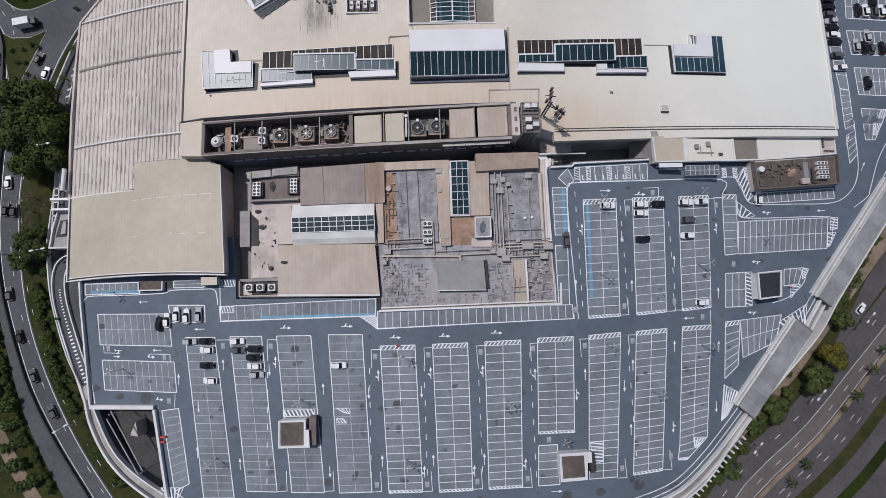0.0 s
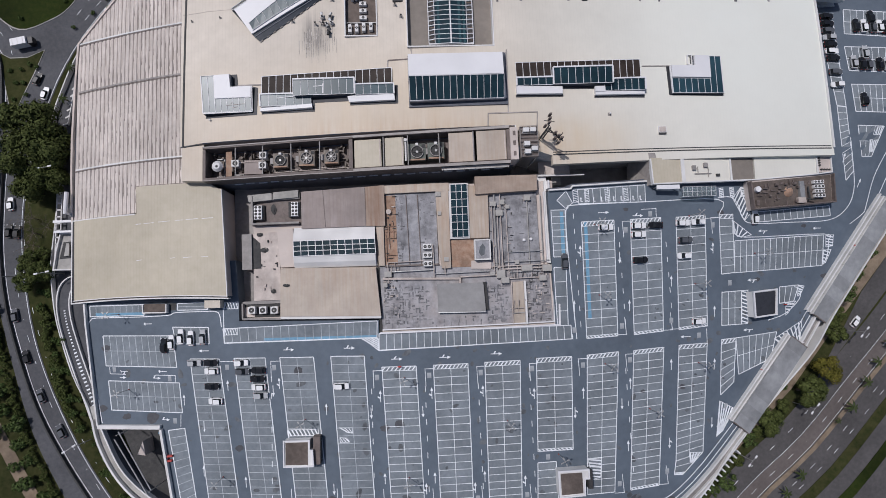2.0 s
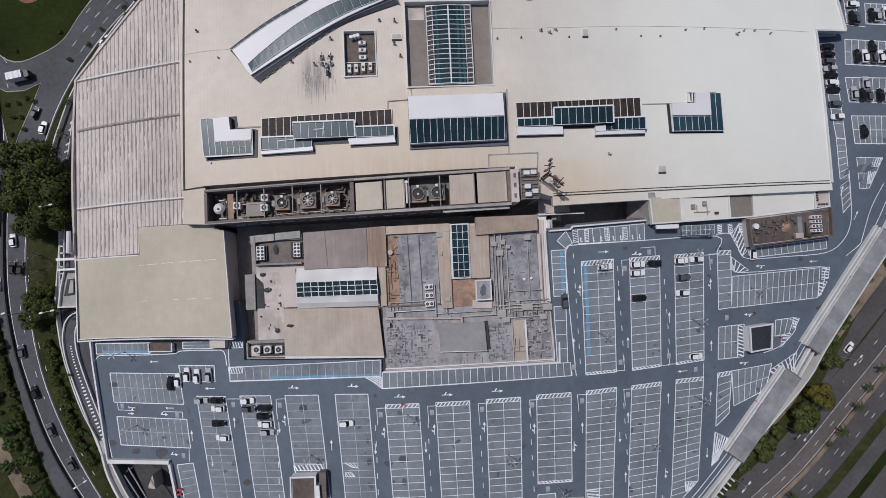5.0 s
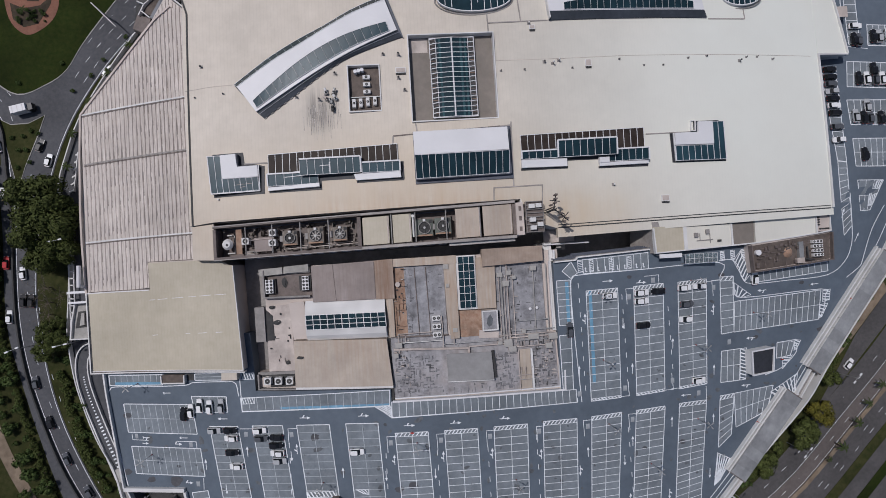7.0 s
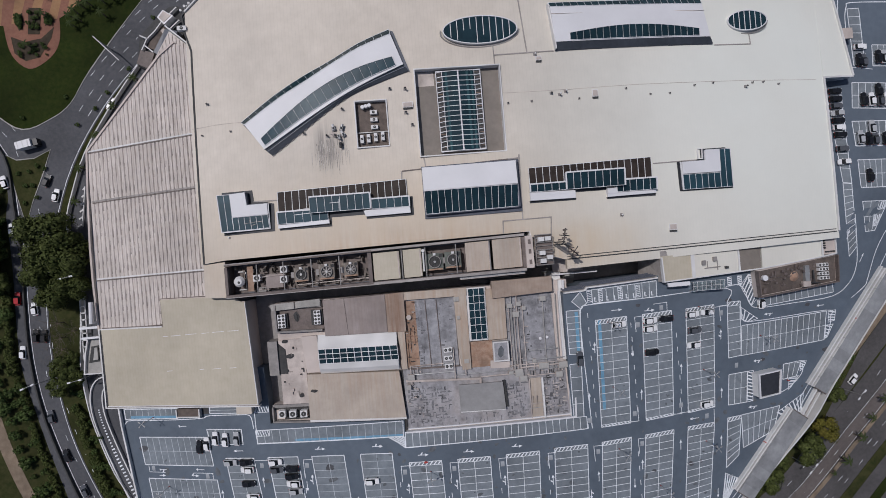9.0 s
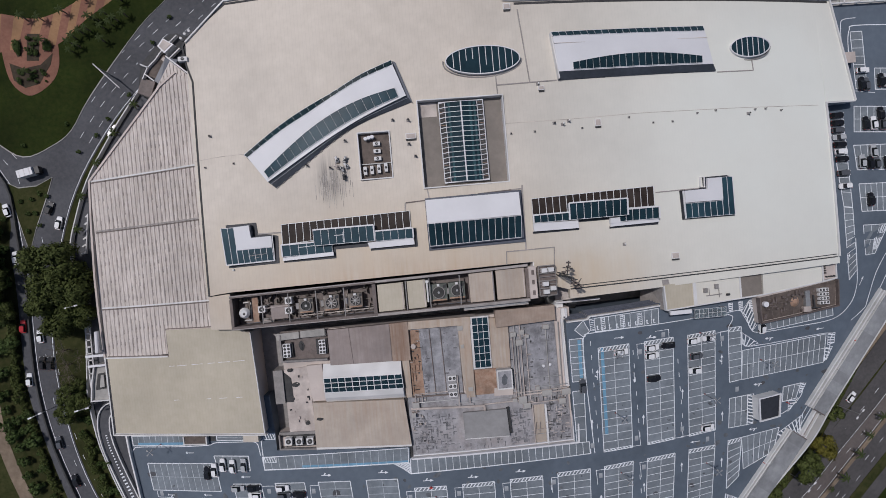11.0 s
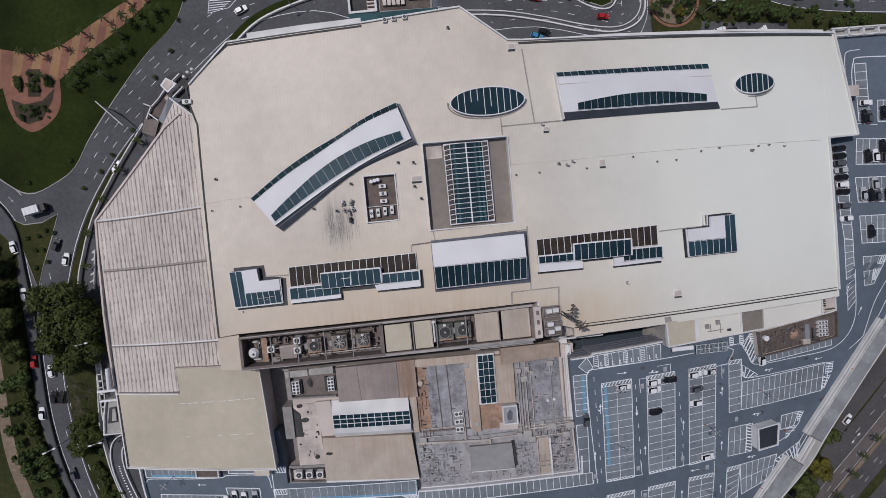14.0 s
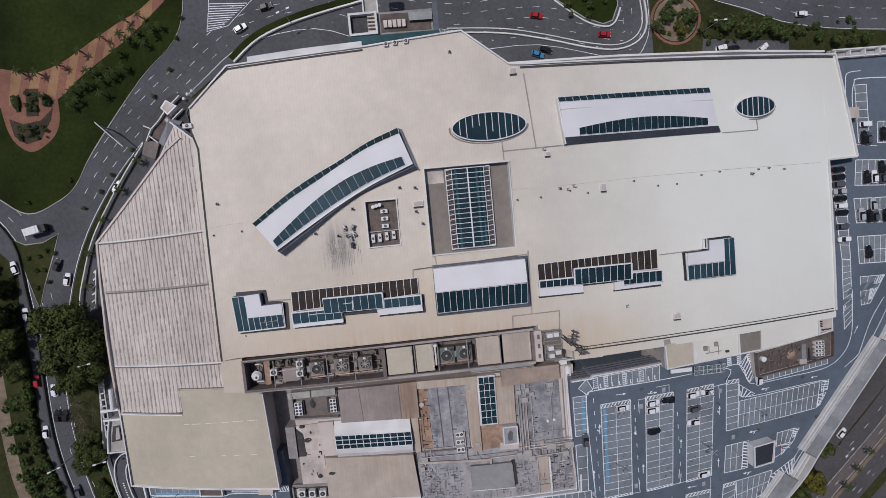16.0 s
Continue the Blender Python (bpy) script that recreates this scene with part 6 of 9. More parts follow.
for x in (-2.9, 0.2):
    seams_s.bar((x, 35.7), (x + 0.45, 16.8), 0.2, 4.0, 4.25)
seams_s.box(-9.2, 16.4, 3.8, 5.3, 16.8, 4.4)
for x in (-25.4, -13.9):
    seams_s.bar((x, 38.0), (x + 0.5 if x < -20 else x, 27.9), 0.14, 5.1, 5.27)
structure("trim_roof_ribs", seams_s, FRAME, "dark raised ribs across the grey roof", "roof trim")
box_top = thing("roof_box", "low flat-topped grey roof box", "roof box")
part("lid", Shape().prism([(4.7, 3.7), (17.4, 3.4), (17.0, 11.2), (4.6, 11.3)], 4.9, 5.2), ROOF_GREY, box_top)
part("body", Shape().prism([(4.9, 3.9), (17.2, 3.6), (16.8, 11.0), (4.8, 11.1)], 3.7, 4.9), RAISED, box_top)
part("edge", Shape().bar((4.7, 3.65), (17.4, 3.35), 0.2, 4.95, 5.24), WHITE_WALL, box_top, "pale front edge")
# Dark strip added where the box throws its shadow to the east.
part("louvre_side", Shape().prism([(17.4, 3.8), (18.3, 3.8), (17.9, 11.4), (17.0, 11.3)], 3.7, 4.5), DARK, box_top, "black strip for the shadow on the east side")
housing = thing("lift_housing", "small concrete housing with a stained flat roof", "roof housing")
part("shell", Shape().box(15.0, 17.2, 3.6, 19.2, 22.6, 5.8), WHITE_WALL, housing)
part("roof_slab", Shape().box(15.2, 17.4, 5.8, 19.0, 22.4, 5.9), DIRTY, housing)
# Low dark strip stands in for the housing's east shadow.
part("louvre_side", Shape().box(19.2, 17.4, 3.6, 19.8, 22.4, 4.6), DARK, housing, "dark strip for the shadow beside the housing")
part("stain", Shape().prism([(16.6, 18.2), (17.6, 18.6), (17.9, 20.4), (17.2, 21.6), (16.4, 20.6), (16.1, 19.2)], 5.88, 5.92), GRIMY, housing, "dark puddle stain")
part("rim", Shape().run([(15.1, 17.3), (19.1, 17.3), (19.1, 22.5), (15.1, 22.5)], 0.35, 5.75, 6.1, closed=True), WHITE_WALL, housing)
par = Shape()
par.run([(36.0, 38.2), (36.2, 17.4), (37.6, 17.2), (37.3, -1.0), (-11.0, -1.2)], 0.45, 3.0, 4.9)
par.run([(34.7, 35.2), (34.9, 16.0), (36.3, 15.8), (36.0, -0.1), (-10.4, -0.4)], 0.3, 3.0, 4.4)
structure("wall_service_parapet", par, WHITE, "pale concrete parapet of the service roof", "parapet")
slab("roof_parapet_walk", [(34.8, 38.2), (36.0, 38.2), (36.2, 17.4), (37.5, 17.2), (37.2, -0.9), (36.1, -0.9), (36.3, 15.9), (35.0, 16.1)], 3.0, 4.15, WHITE_WALL, "pale stained gutter walk inside the parapet")
structure("wall_gap", Shape().box(-11.3, -0.9, GROUND, -10.6, 16.5, 3.9), DARK, "dark gap wall between the roofs", "wall")
pier = Shape().box(33.6, 36.4, -6, 36.0, 40.4, 4.6).box(33.6, 39.6, 4.6, 46.5, 40.0, 5.6)
structure("wall_pier", pier, WHITE_WALL, "pale pier with a thin white screen wall", "wall")
structure("roof_pier", Shape().prism([(34, 40.2), (42.8, 40.4), (42.8, 44), (34, 44)], 4.2, 4.5), PALE, "pale flat roof beside the yard", "roof")
structure("block_house", Shape().box(38.6, 38.2, -6, 41.2, 41.0, 0.9), CONCRETE, "small concrete block in the yard", "block")

# pipework and units on the service roofs
run_pipes = thing("roof_pipework", "bundles of pale pipes crossing the grey roofs", "pipes")
for x, y0, y1, zz, r in ((20.3, 14, 32.4, 4.6, 0.12), (21.0, 12.6, 37.0, 4.8, 0.16), (21.8, 13, 30.0, 4.6, 0.12), (22.6, 12.5, 37.2, 4.7, 0.16), (24.2, 13, 32, 4.5, 0.12), (30.0, 14.6, 33.5, 4.5, 0.14), (33.6, 16, 34.6, 4.6, 0.16), (7.0, 13.8, 16.0, 4.8, 0.14), (4.0, 13.0, 22.0, 4.7, 0.14), (-8.3, 12, 17.6, 4.6, 0.12), (-6.4, 15.0, 17.6, 4.5, 0.1), (24.8, -0.2, 11.1, 4.3, 0.16)):
    part("pipe", Shape().tube((x, y0, zz), (x - 0.1, y1, zz), r, sides=6), PALE if int(x * 10) % 3 else CONCRETE, run_pipes)
for y, x0, x1, zz, r in ((17.5, -8.3, 1.0, 4.7, 0.14), (15.0, -7.6, 4.0, 4.6, 0.14), (14.0, 4.0, 19.0, 4.5, 0.12), (12.9, 11.0, 22.0, 4.5, 0.2), (15.3, 19.6, 35.0, 4.6, 0.12), (14.5, 22.5, 34.5, 4.5, 0.2), (13.6, 24.0, 33.0, 4.4, 0.12), (16.4, 23.0, 35.2, 4.7, 0.14), (11.9, 23.0, 33.2, 4.5, 0.14), (19.0, 24.0, 33.7, 4.5, 0.12), (3.9, 24.1, 29.5, 4.4, 0.1), (2.6, 24.4, 29.2, 4.4, 0.08)):
    part("pipe", Shape().tube((x0, y, zz), (x1, y + 0.15, zz), r, sides=6), PALE if int(y * 10) % 2 else STEEL, run_pipes)
for k in range(7):
    x = 25.2 + k * 1.3
    part("pipe", Shape().tube((x, 12.2, 4.3), (x + 0.6 * (k % 3 - 1), 15.6, 4.4), 0.1, sides=5), (STEEL, PALE, DARK)[k % 3], run_pipes)
duct = thing("roof_duct", "long flat pale duct on low feet", "duct")
part("duct_run", Shape().run([(-9.9, 13.3), (10.9, 12.5), (10.9, 11.0)], 0.55, 4.2, 4.6), PALE, duct)
part("riser", Shape().bar((28.3, 11.2), (28.5, -0.4), 0.5, 4.1, 4.7), WHITE_WALL, duct, "white boxed duct")
part("side_strip", Shape().prism([(25.1, 11.0), (28.0, 11.1), (28.2, -0.3), (25.1, -0.2)], 3.7, 3.86), TAN, duct, "tan sheet strip beside the duct")
for x in (-7, -2, 3, 8):
    part("foot", Shape().box(x - 0.15, 12.6, 3.7, x + 0.15, 13.4, 4.2), STEEL, duct)
random.seed(5)
for x, y, w, d in ((20.5, 32.2, 1.5, 1.1), (22.1, 29.7, 1.8, 1.4), (23.0, 32.6, 1.2, 1.2), (24.4, 31.3, 1.0, 0.9), (29.9, 33.5, 1.6, 1.2), (21.9, 13.2, 2.2, 2.0), (23.0, 11.5, 2.0, 1.4), (29.0, 14.6, 2.8, 1.4), (34.5, 14.4, 2.4, 1.6), (33.2, 11.8, 1.8, 1.4), (26.4, 16.2, 1.0, 0.9), (7.4, 17.8, 1.2, 1.0), (-8.4, 14.4, 1.8, 1.4), (19.6, 13.4, 1.2, 0.8), (-9.2, 11.6, 1.0, 1.2), (5.8, 35.4, 1.4, 1.2), (6.0, 30.2, 0.8, 0.9)):
    ob = thing("junction_box", "pale metal junction box in the pipework", "junction box", "junction boxes", (x, y, 3.9))
    part("casing", Shape().box(-w / 2, -d / 2, 0, w / 2, d / 2, 1.1), PALE, ob)
    part("lid", Shape().box(-w / 2 - 0.06, -d / 2 - 0.06, 1.1, w / 2 + 0.06, d / 2 + 0.06, 1.18), CONCRETE, ob)
for y in (16.8, 19.1, 21.4):
    ac_unit(2.4, y, 4.0, 2.3, 1.4, 1.2, 2)
for x, y in ((-46.0, 6.3), (-42.9, 6.2), (-39.7, 6.1)):
    ac_unit(x, y, 3.4, 1.9, 1.9, 1.6)
yard_rim = Shape().run([(-48.7, 8.2), (-48.7, 4.0), (-37.9, 3.6)], 0.4, 3.2, 4.7).box(-48.9, 7.9, 3.2, -38, 8.7, 3.9)
structure("floor_condensers", Shape().box(-48.4, 4.2, 3.3, -38.2, 7.9, 3.405), DARK, "dark floor of the condenser yard", "floor")
structure("wall_yard_rim", yard_rim, RAISED, "dark rim round the condenser yard", "parapet")


def fan_block(x, y, w, d, nx, ny):
    ob = thing("chiller", "white air-cooled chiller with rows of dark round fans", "chiller", "chillers", (x, y, 3.6))
    part("casing", Shape().box(-w / 2, -d / 2, 0.1, w / 2, d / 2, 1.7), WHITE, ob)
    # Dark strips on both sides paint the shadow round the chiller.
    part("louvre_flank", Shape().box(-w / 2 - 0.9, -d / 2 - 0.1, 0, -w / 2, d / 2 + 0.2, 1.0), DARK, ob)
    part("louvre_flank", Shape().box(w / 2, -d / 2 - 0.1, 0, w / 2 + 0.5, d / 2 + 0.2, 1.0), DARK, ob)
    for i in range(nx):
        for j in range(ny):
            cx, cy = (i + 0.5) * w / nx - w / 2, (j + 0.5) * d / ny - d / 2
            part("fan", Shape().tube((cx, cy, 1.65), (cx, cy, 1.76), 0.4 * min(w / nx, d / ny), sides=14), DARK, ob)
    return ob


fan_block(-43.6, 32.9, 2.1, 3.8, 2, 4)
fan_block(-33.3, 33.3, 1.8, 3.9, 2, 4)
rim_y = Shape().run([(-45.3, 37.6), (-45.3, 29.8), (-32.2, 29.6)], 0.5, 3.4, 5.2).box(-45.6, 36.2, 3.4, -32, 37.8, 4.6)
structure("roof_yard_strip", Shape().prism([(-46.2, 35.9), (-39.7, 36.2), (-39.7, 38.1), (-46.6, 37.8)], 4.6, 5.0).prism([(-39.2, 36.3), (-32.3, 36.5), (-32.2, 38.5), (-39.2, 38.2)], 4.6, 5.1), CONCRETE, "pale flat strip roofs over the chiller yard", "roof")
structure("wall_yard", rim_y, RAISED, "grey walls round the chiller yard", "parapet")
housing2 = thing("duct_housing", "long light-grey duct housing standing in the yard", "duct")
part("casing", Shape().box(-48.6, 17.4, -6, -45.8, 27.2, 4.6), RAISED, housing2)
# Dark slab laid on the roof for the duct's shadow.
part("shadow_gap", Shape().prism([(-45.8, 17.6), (-43.4, 17.6), (-43.6, 24.6), (-45.8, 26.6)], 3.4, 4.0), DARK, housing2, "dark sheet for the shade beside the duct")
for x, y, sx, sy in ((-42.4, 22.6, 1.4, 0.8), (-43.6, 27.0, 1.2, 0.6), (-40, 11.2, 0.9, 0.7), (-36.0, 12.6, 1.3, 0.5), (-39.6, 33.8, 0.9, 1.6)):
    ob = thing("tarp_bundle", "dark crumpled bundle lying on the roof", "bundle", "roof bundles", (x, y, 3.9 if y < 29 and x < -38 else 5.3 if x > -38 else 3.6))
    lump = Shape()
    pts = [(sx * (0.7 + 0.3 * random.random()) * math.cos(2 * math.pi * k / 9), sy * (0.7 + 0.3 * random.random()) * math.sin(2 * math.pi * k / 9)) for k in range(9)]
    lump.prism(pts, 0, 0.25).prism([(a * 0.5, b * 0.5) for a, b in pts], 0.25, 0.5)
    part("cloth", lump, DARK, ob)
stack_ob = thing("roof_drum", "small cream drum on the rusty roof", "drum", "", (-7.7, 31.3, 4.0))
part("drum", Shape().tube((0, 0, 0), (0, 0, 0.9), 0.7, sides=14), PALE, stack_ob)
for x, y in ((28.7, 22.2), (30.6, 22.4)):
    ob = thing("vent_ball", "small white roof ventilator", "vent", "white ventilators", (x, y, 4.0))
    part("dome", Shape().tube((0, 0, 0), (0, 0, 0.5), 0.4, 0.3, 10), WHITE, ob)
    part("cap", Shape().tube((0, 0, 0.5), (0, 0, 0.65), 0.42, 0.2, 10), WHITE, ob)
ladder = thing("roof_pipe_rack", "pale cross rack over the brown roof strip", "pipe rack")
for x in (25.2, 26.4, 28.2):
    part("leg", Shape().tube((x, 2.4, 3.8), (x, 6.2, 4.7), 0.1), PALE, ladder)

# loose clutter and old marks on the flat roofs
random.seed(17)
dark_bits, pale_bits, smudges = Shape(), Shape(), Shape()


def mark_field(x0, y0, x1, y1, z, count, step):
    """Faded tar lines where machines once stood: short strokes on a loose square grid."""
    for _ in range(count):
        x = x0 + step * random.randrange(int((x1 - x0) / step)) + random.uniform(-0.2, 0.2)
        y = y0 + step * random.randrange(int((y1 - y0) / step)) + random.uniform(-0.2, 0.2)
        long, wide = random.uniform(0.3, 1.5), random.uniform(0.1, 0.5)
        w, d = (long, wide) if random.random() < 0.5 else (wide, long)
        smudges.box(x, y, z - 0.05, min(x + w, x1), min(y + d, y1), z + 0.012)


mark_field(-9.6, 1.0, -2.2, 11.6, 3.8, 150, 0.8)
mark_field(-2.2, 1.0, 2.6, 11.6, 3.8, 60, 0.9)
mark_field(18.4, 0.4, 24.6, 11.6, 3.8, 90, 0.8)
mark_field(28.9, 0.4, 35.4, 13.4, 3.8, 130, 0.8)
mark_field(-9.0, -0.2, 35, 3.0, 3.8, 60, 1.0)
mark_field(-5.4, 17.4, -3.0, 35.4, 4.0, 40, 0.9)
mark_field(0.8, 22.5, 5.0, 35.2, 4.0, 16, 0.9)
mark_field(24.6, 16.0, 32.6, 34.6, 4.0, 30, 1.0)
for k in range(150):
    zone = random.random()
    if zone < 0.3:
        x, y, zz = random.uniform(28.6, 34.8), random.uniform(0.6, 14.6), 3.8
    elif zone < 0.5:
        x, y, zz = random.uniform(-9.8, -5.0), random.uniform(2.0, 16.0), 3.8
    elif zone < 0.65:
        x, y, zz = random.uniform(-8.8, -5.6), random.uniform(17.2, 35.6), 4.03
    elif zone < 0.85:
        x, y, zz = random.uniform(19.6, 26.0), random.uniform(11.5, 34.0), 4.0
    else:
        x, y, zz = random.uniform(-45.2, -38.4), random.uniform(9.2, 27.0), 3.9
    w, d = random.choice(((0.12, 1.2), (1.2, 0.12), (0.4, 0.35), (0.3, 0.6), (0.8, 0.15)))
    (dark_bits if random.random() < 0.5 else pale_bits).box(x - w / 2, y - d / 2, zz - 0.02, x + w / 2, y + d / 2, zz + random.choice((0.08, 0.2, 0.45)))
tagged(part("roof_clutter", dark_bits, DARK), "dark cables, tar strips and scraps on the flat roofs", "clutter", kind="stuff")
tagged(part("roof_clutter", pale_bits, PALE), "pale conduits and offcuts on the flat roofs", "clutter", kind="stuff")
tagged(part("roof_marks", smudges, SMUDGE), "faded tar marks on the grey flat roofs", "stains", kind="stuff")
red_pipes = thing("rusty_pipework", "rust-red pipe loops on the stained roof strip", "pipes")
for x, y0, y1 in ((-7.8, 22.5, 27.5), (-6.6, 24.0, 28.5), (-8.6, 18.0, 25.0)):
    part("pipe", Shape().tube((x, y0, 4.35), (x, y1, 4.35), 0.13), RUST, red_pipes)
for y in (24.2, 26.0, 27.4, 19.6):
    part("pipe", Shape().tube((-8.8, y, 4.4), (-5.9, y, 4.4), 0.12), RUST, red_pipes)

# ---- east annex ----
structure("wall_annex", Shape().prism([(66.2, 44.6), (66.8, 36.6), (94.8, 37.0), (119.7, 39.2), (119.7, 44.6)], -6, 5.3), NAVY, "dark glazed front under the annex roof", "wall")
wedge = Shape()
wedge.v += [(62.7, 36.0, 0), (66.8, 36.0, 0), (66.8, 44, 0), (63.4, 44, 0), (65.3, 35.4, 5.9), (66.8, 35.4, 5.9), (66.8, 44, 5.9), (64.6, 44, 5.9)]
wedge.f += [(3, 2, 1, 0), (4, 5, 6, 7), (0, 1, 5, 4), (1, 2, 6, 5), (2, 3, 7, 6), (3, 0, 4, 7)]
structure("wall_annex_wedge", wedge, CAPPING, "sloping grey-brown end wall of the annex", "wall")
for poly, m, text in (([(65.3, 35.4), (73.4, 35.8), (73.4, 42.6), (64.8, 42.6)], BEIGE, "dull beige flat roof bay of the annex"), ([(74.4, 35.9), (87.6, 36.3), (87.8, 42.4), (74.4, 42.2)], CREAM, "cream flat roof bay with small vents"),
                      ([(88.2, 36.3), (94.9, 36.5), (95.1, 42.6), (88.3, 42.4)], DECKING, "taupe flat roof bay of the annex"), ([(95.2, 36.5), (114.6, 38.2), (114.8, 45.0), (95.4, 43.2)], CREAM, "long cream roof bay of the annex"),
                      ([(115.2, 38.8), (119.6, 39.0), (119.7, 44.6), (115.2, 44.4)], PINK_WALL, "pinkish sunken roof bay of the annex")):
    slab("roof_annex", poly, 5.2, 6.0 if m is CREAM or m is BEIGE else 5.8, m, text)
structure("trim_annex", Shape().run([(64.9, 42.3), (65.2, 35.5), (95, 36.6), (114.8, 38.3), (119.8, 38.9), (119.9, 44.8)], 0.35, 5.0, 6.2).box(73.4, 35.8, 5.2, 74.4, 42.6, 6.25).box(87.7, 36.3, 5.2, 88.2, 42.8, 6.25).box(114.7, 38.2, 5.2, 115.2, 44.0, 6.25), WHITE_WALL, "white edge trim of the annex roof", "roof trim")
link = Shape()
for k in range(20):
    x0, x1 = 36.3 + 83.4 * k / 20, 36.3 + 83.4 * (k + 1) / 20
    link.prism([(x0, 41.4 + 0.024 * (x0 - 36)), (x1, 41.4 + 0.024 * (x1 - 36)), (x1, 43.9 + 0.017 * (x1 - 36)), (x0, 43.9 + 0.017 * (x0 - 36))], lift(-1.4), lift(0.2))
structure("roof_link", link, CREAM, "cream eaves strip below the main roof", "roof")
vents = thing("annex_vents", "small roof vents and pipes on the cream bay", "vents")
for x, y in ((77.0, 39.8), (80.4, 40.6)):
    part("vent", Shape().box(x - 0.5, y - 0.6, 5.9, x + 0.5, y + 0.6, 6.7), RAISED, vents)
part("pipe", Shape().tube((77.2, 38.2, 6.2), (82, 38.3, 6.2), 0.13).tube((78.2, 38.2, 6.2), (78.2, 40.2, 6.2), 0.1).tube((81.2, 37.4, 6.2), (81.2, 40.2, 6.2), 0.1), RAISED, vents)
part("box", Shape().box(83.4, 37.6, 5.9, 84.4, 38.2, 6.5), DARK, vents)
pit_vents = thing("annex_units", "row of dark pipe stubs round the sunken bay", "vents")
for k in range(9):
    x, y = (115.8, 43.6 - k * 0.7) if k < 5 else (116.2 + (k - 5) * 0.9, 39.6)
    part("stub", Shape().tube((x, y, 5.8), (x, y, 6.4), 0.22, sides=8), DARK, pit_vents)
structure("wall_terrace", Shape().prism([(95.6, 37.4), (95.9, 28.9), (120.4, 30.2), (120.9, 39.0)], 0, 2.2), PINK_WALL, "pale walls of the plant terrace", "wall")
slab("floor_terrace", [(96.1, 37.0), (96.3, 29.5), (120.0, 30.6), (120.4, 38.4)], 2.2, 2.3, SOIL, "brown dirty plant terrace floor", "terrace")
structure("wall_terrace_rim", Shape().run([(95.7, 37.2), (96.0, 29.1), (120.3, 30.3), (120.7, 38.6)], 0.35, 1.8, 3.3), FRAME, "dark rim of the plant terrace", "parapet")
for k in range(4):
    ac_unit(115.6, 32.2 + k * 1.35, 2.3, 3.0, 0.9, 1.2, 3)
heap = thing("rubble_heap", "ochre heap of leaves and rubble on the terrace", "heap", "", (107.0, 34.0, 2.3))
part("mound", Shape().tube((0, 0, 0), (0, 0, 0.7), 1.6, 0.5, 11), RUST, heap)
tank2 = thing("water_drum", "round white drum on the terrace", "drum", "", (97.6, 34.8, 2.3))
part("drum", Shape().tube((0, 0, 0), (0, 0, 1.0), 0.8, sides=16), WHITE, tank2)
gear = thing("terrace_ducts", "grey ducts and fans on the terrace", "ducts", "", (110.6, 33.6, 2.3))
part("duct", Shape().box(-0.7, -1.6, 0, 0.7, 3.0, 1.0), STEEL, gear)
part("fan_box", Shape().box(-1.4, -3.2, 0, 0.9, -1.6, 0.9), PALE, gear)
part("pipe", Shape().tube((1, -2, 0.6), (4, -2.4, 0.6), 0.2).tube((2.2, 1.5, 0.5), (2.4, -2, 0.5), 0.2), DARK, gear)
random.seed(41)
scrap = Shape()
for k in range(60):
    x, y = random.uniform(97, 114), random.uniform(30.4, 36.8)
    w, d = random.choice(((0.2, 1.2), (1.4, 0.2), (0.6, 0.5), (0.9, 0.7)))
    scrap.box(x - w / 2, y - d / 2, 2.28, x + w / 2, y + d / 2, 2.3 + random.choice((0.1, 0.4, 0.7)))
tagged(part("terrace_clutter", scrap, FRAME), "dark pipes and scraps on the brown terrace", "clutter", kind="stuff")
lamp_bar = thing("entrance_sign", "white blank sign band over the entrance", "sign", "", (71.4, 36.3, 2.6))
part("panel", Shape().box(-3.1, -0.4, 0, 3.1, 0.7, 0.5), WHITE, lamp_bar)
for x in (-2.8, 2.8):
    part("post", Shape().box(x - 0.1, 0.2, -2.6, x + 0.1, 0.5, 0), STEEL, lamp_bar)
canopy_g = thing("glass_canopy", "low pale glass canopy before the entrance", "canopy", "", (80.5, 34.6, 0))
glazing(canopy_g, rect(-4.6, -1.0, 4.6, 1.6), [2.6, 2.6, 2.9, 2.9], 7, 2, CLEAR, 0.1)
for x in (-4.4, 4.4):
    part("post", Shape().tube((x, -0.9, 0), (x, -0.9, 2.6), 0.1).tube((x, 1.5, 0), (x, 1.5, 2.9), 0.1), STEEL, canopy_g)

# ---- stair heads on the deck ----
def stair_head(poly, recess, label, z1=3.0):
    ob = thing("stair_head", label, "stair head", "stair heads")
    part("shell", Shape().prism(poly, 0, z1), WHITE_WALL, ob)
    part("rim", Shape().run(poly, 0.35, z1 - 0.1, z1 + 0.35, closed=True), WHITE, ob)
    part("roof_slab", Shape().prism(recess, z1, z1 + 0.06), SOIL, ob, "brown stained flat roof")
    return ob


one = stair_head([(-36.7, -34.4), (-29.2, -34.6), (-29.4, -30.6), (-30.2, -30.6), (-30.2, -28.1), (-36.7, -28.0)], [(-36.3, -34.0), (-30.6, -34.2), (-30.6, -28.5), (-36.3, -28.4)], "square white stair head with a brown roof and dark louvred porch")
part("louvre_wall", Shape().box(-29.4, -34.5, 0, -27.6, -27.4, 2.3), FRAME, one, "dark louvred porch")
for k in range(9):
    part("slat", Shape().box(-27.6, -34.3 + k * 0.8, 0.2, -27.45, -33.9 + k * 0.8, 2.2), DARK, one)
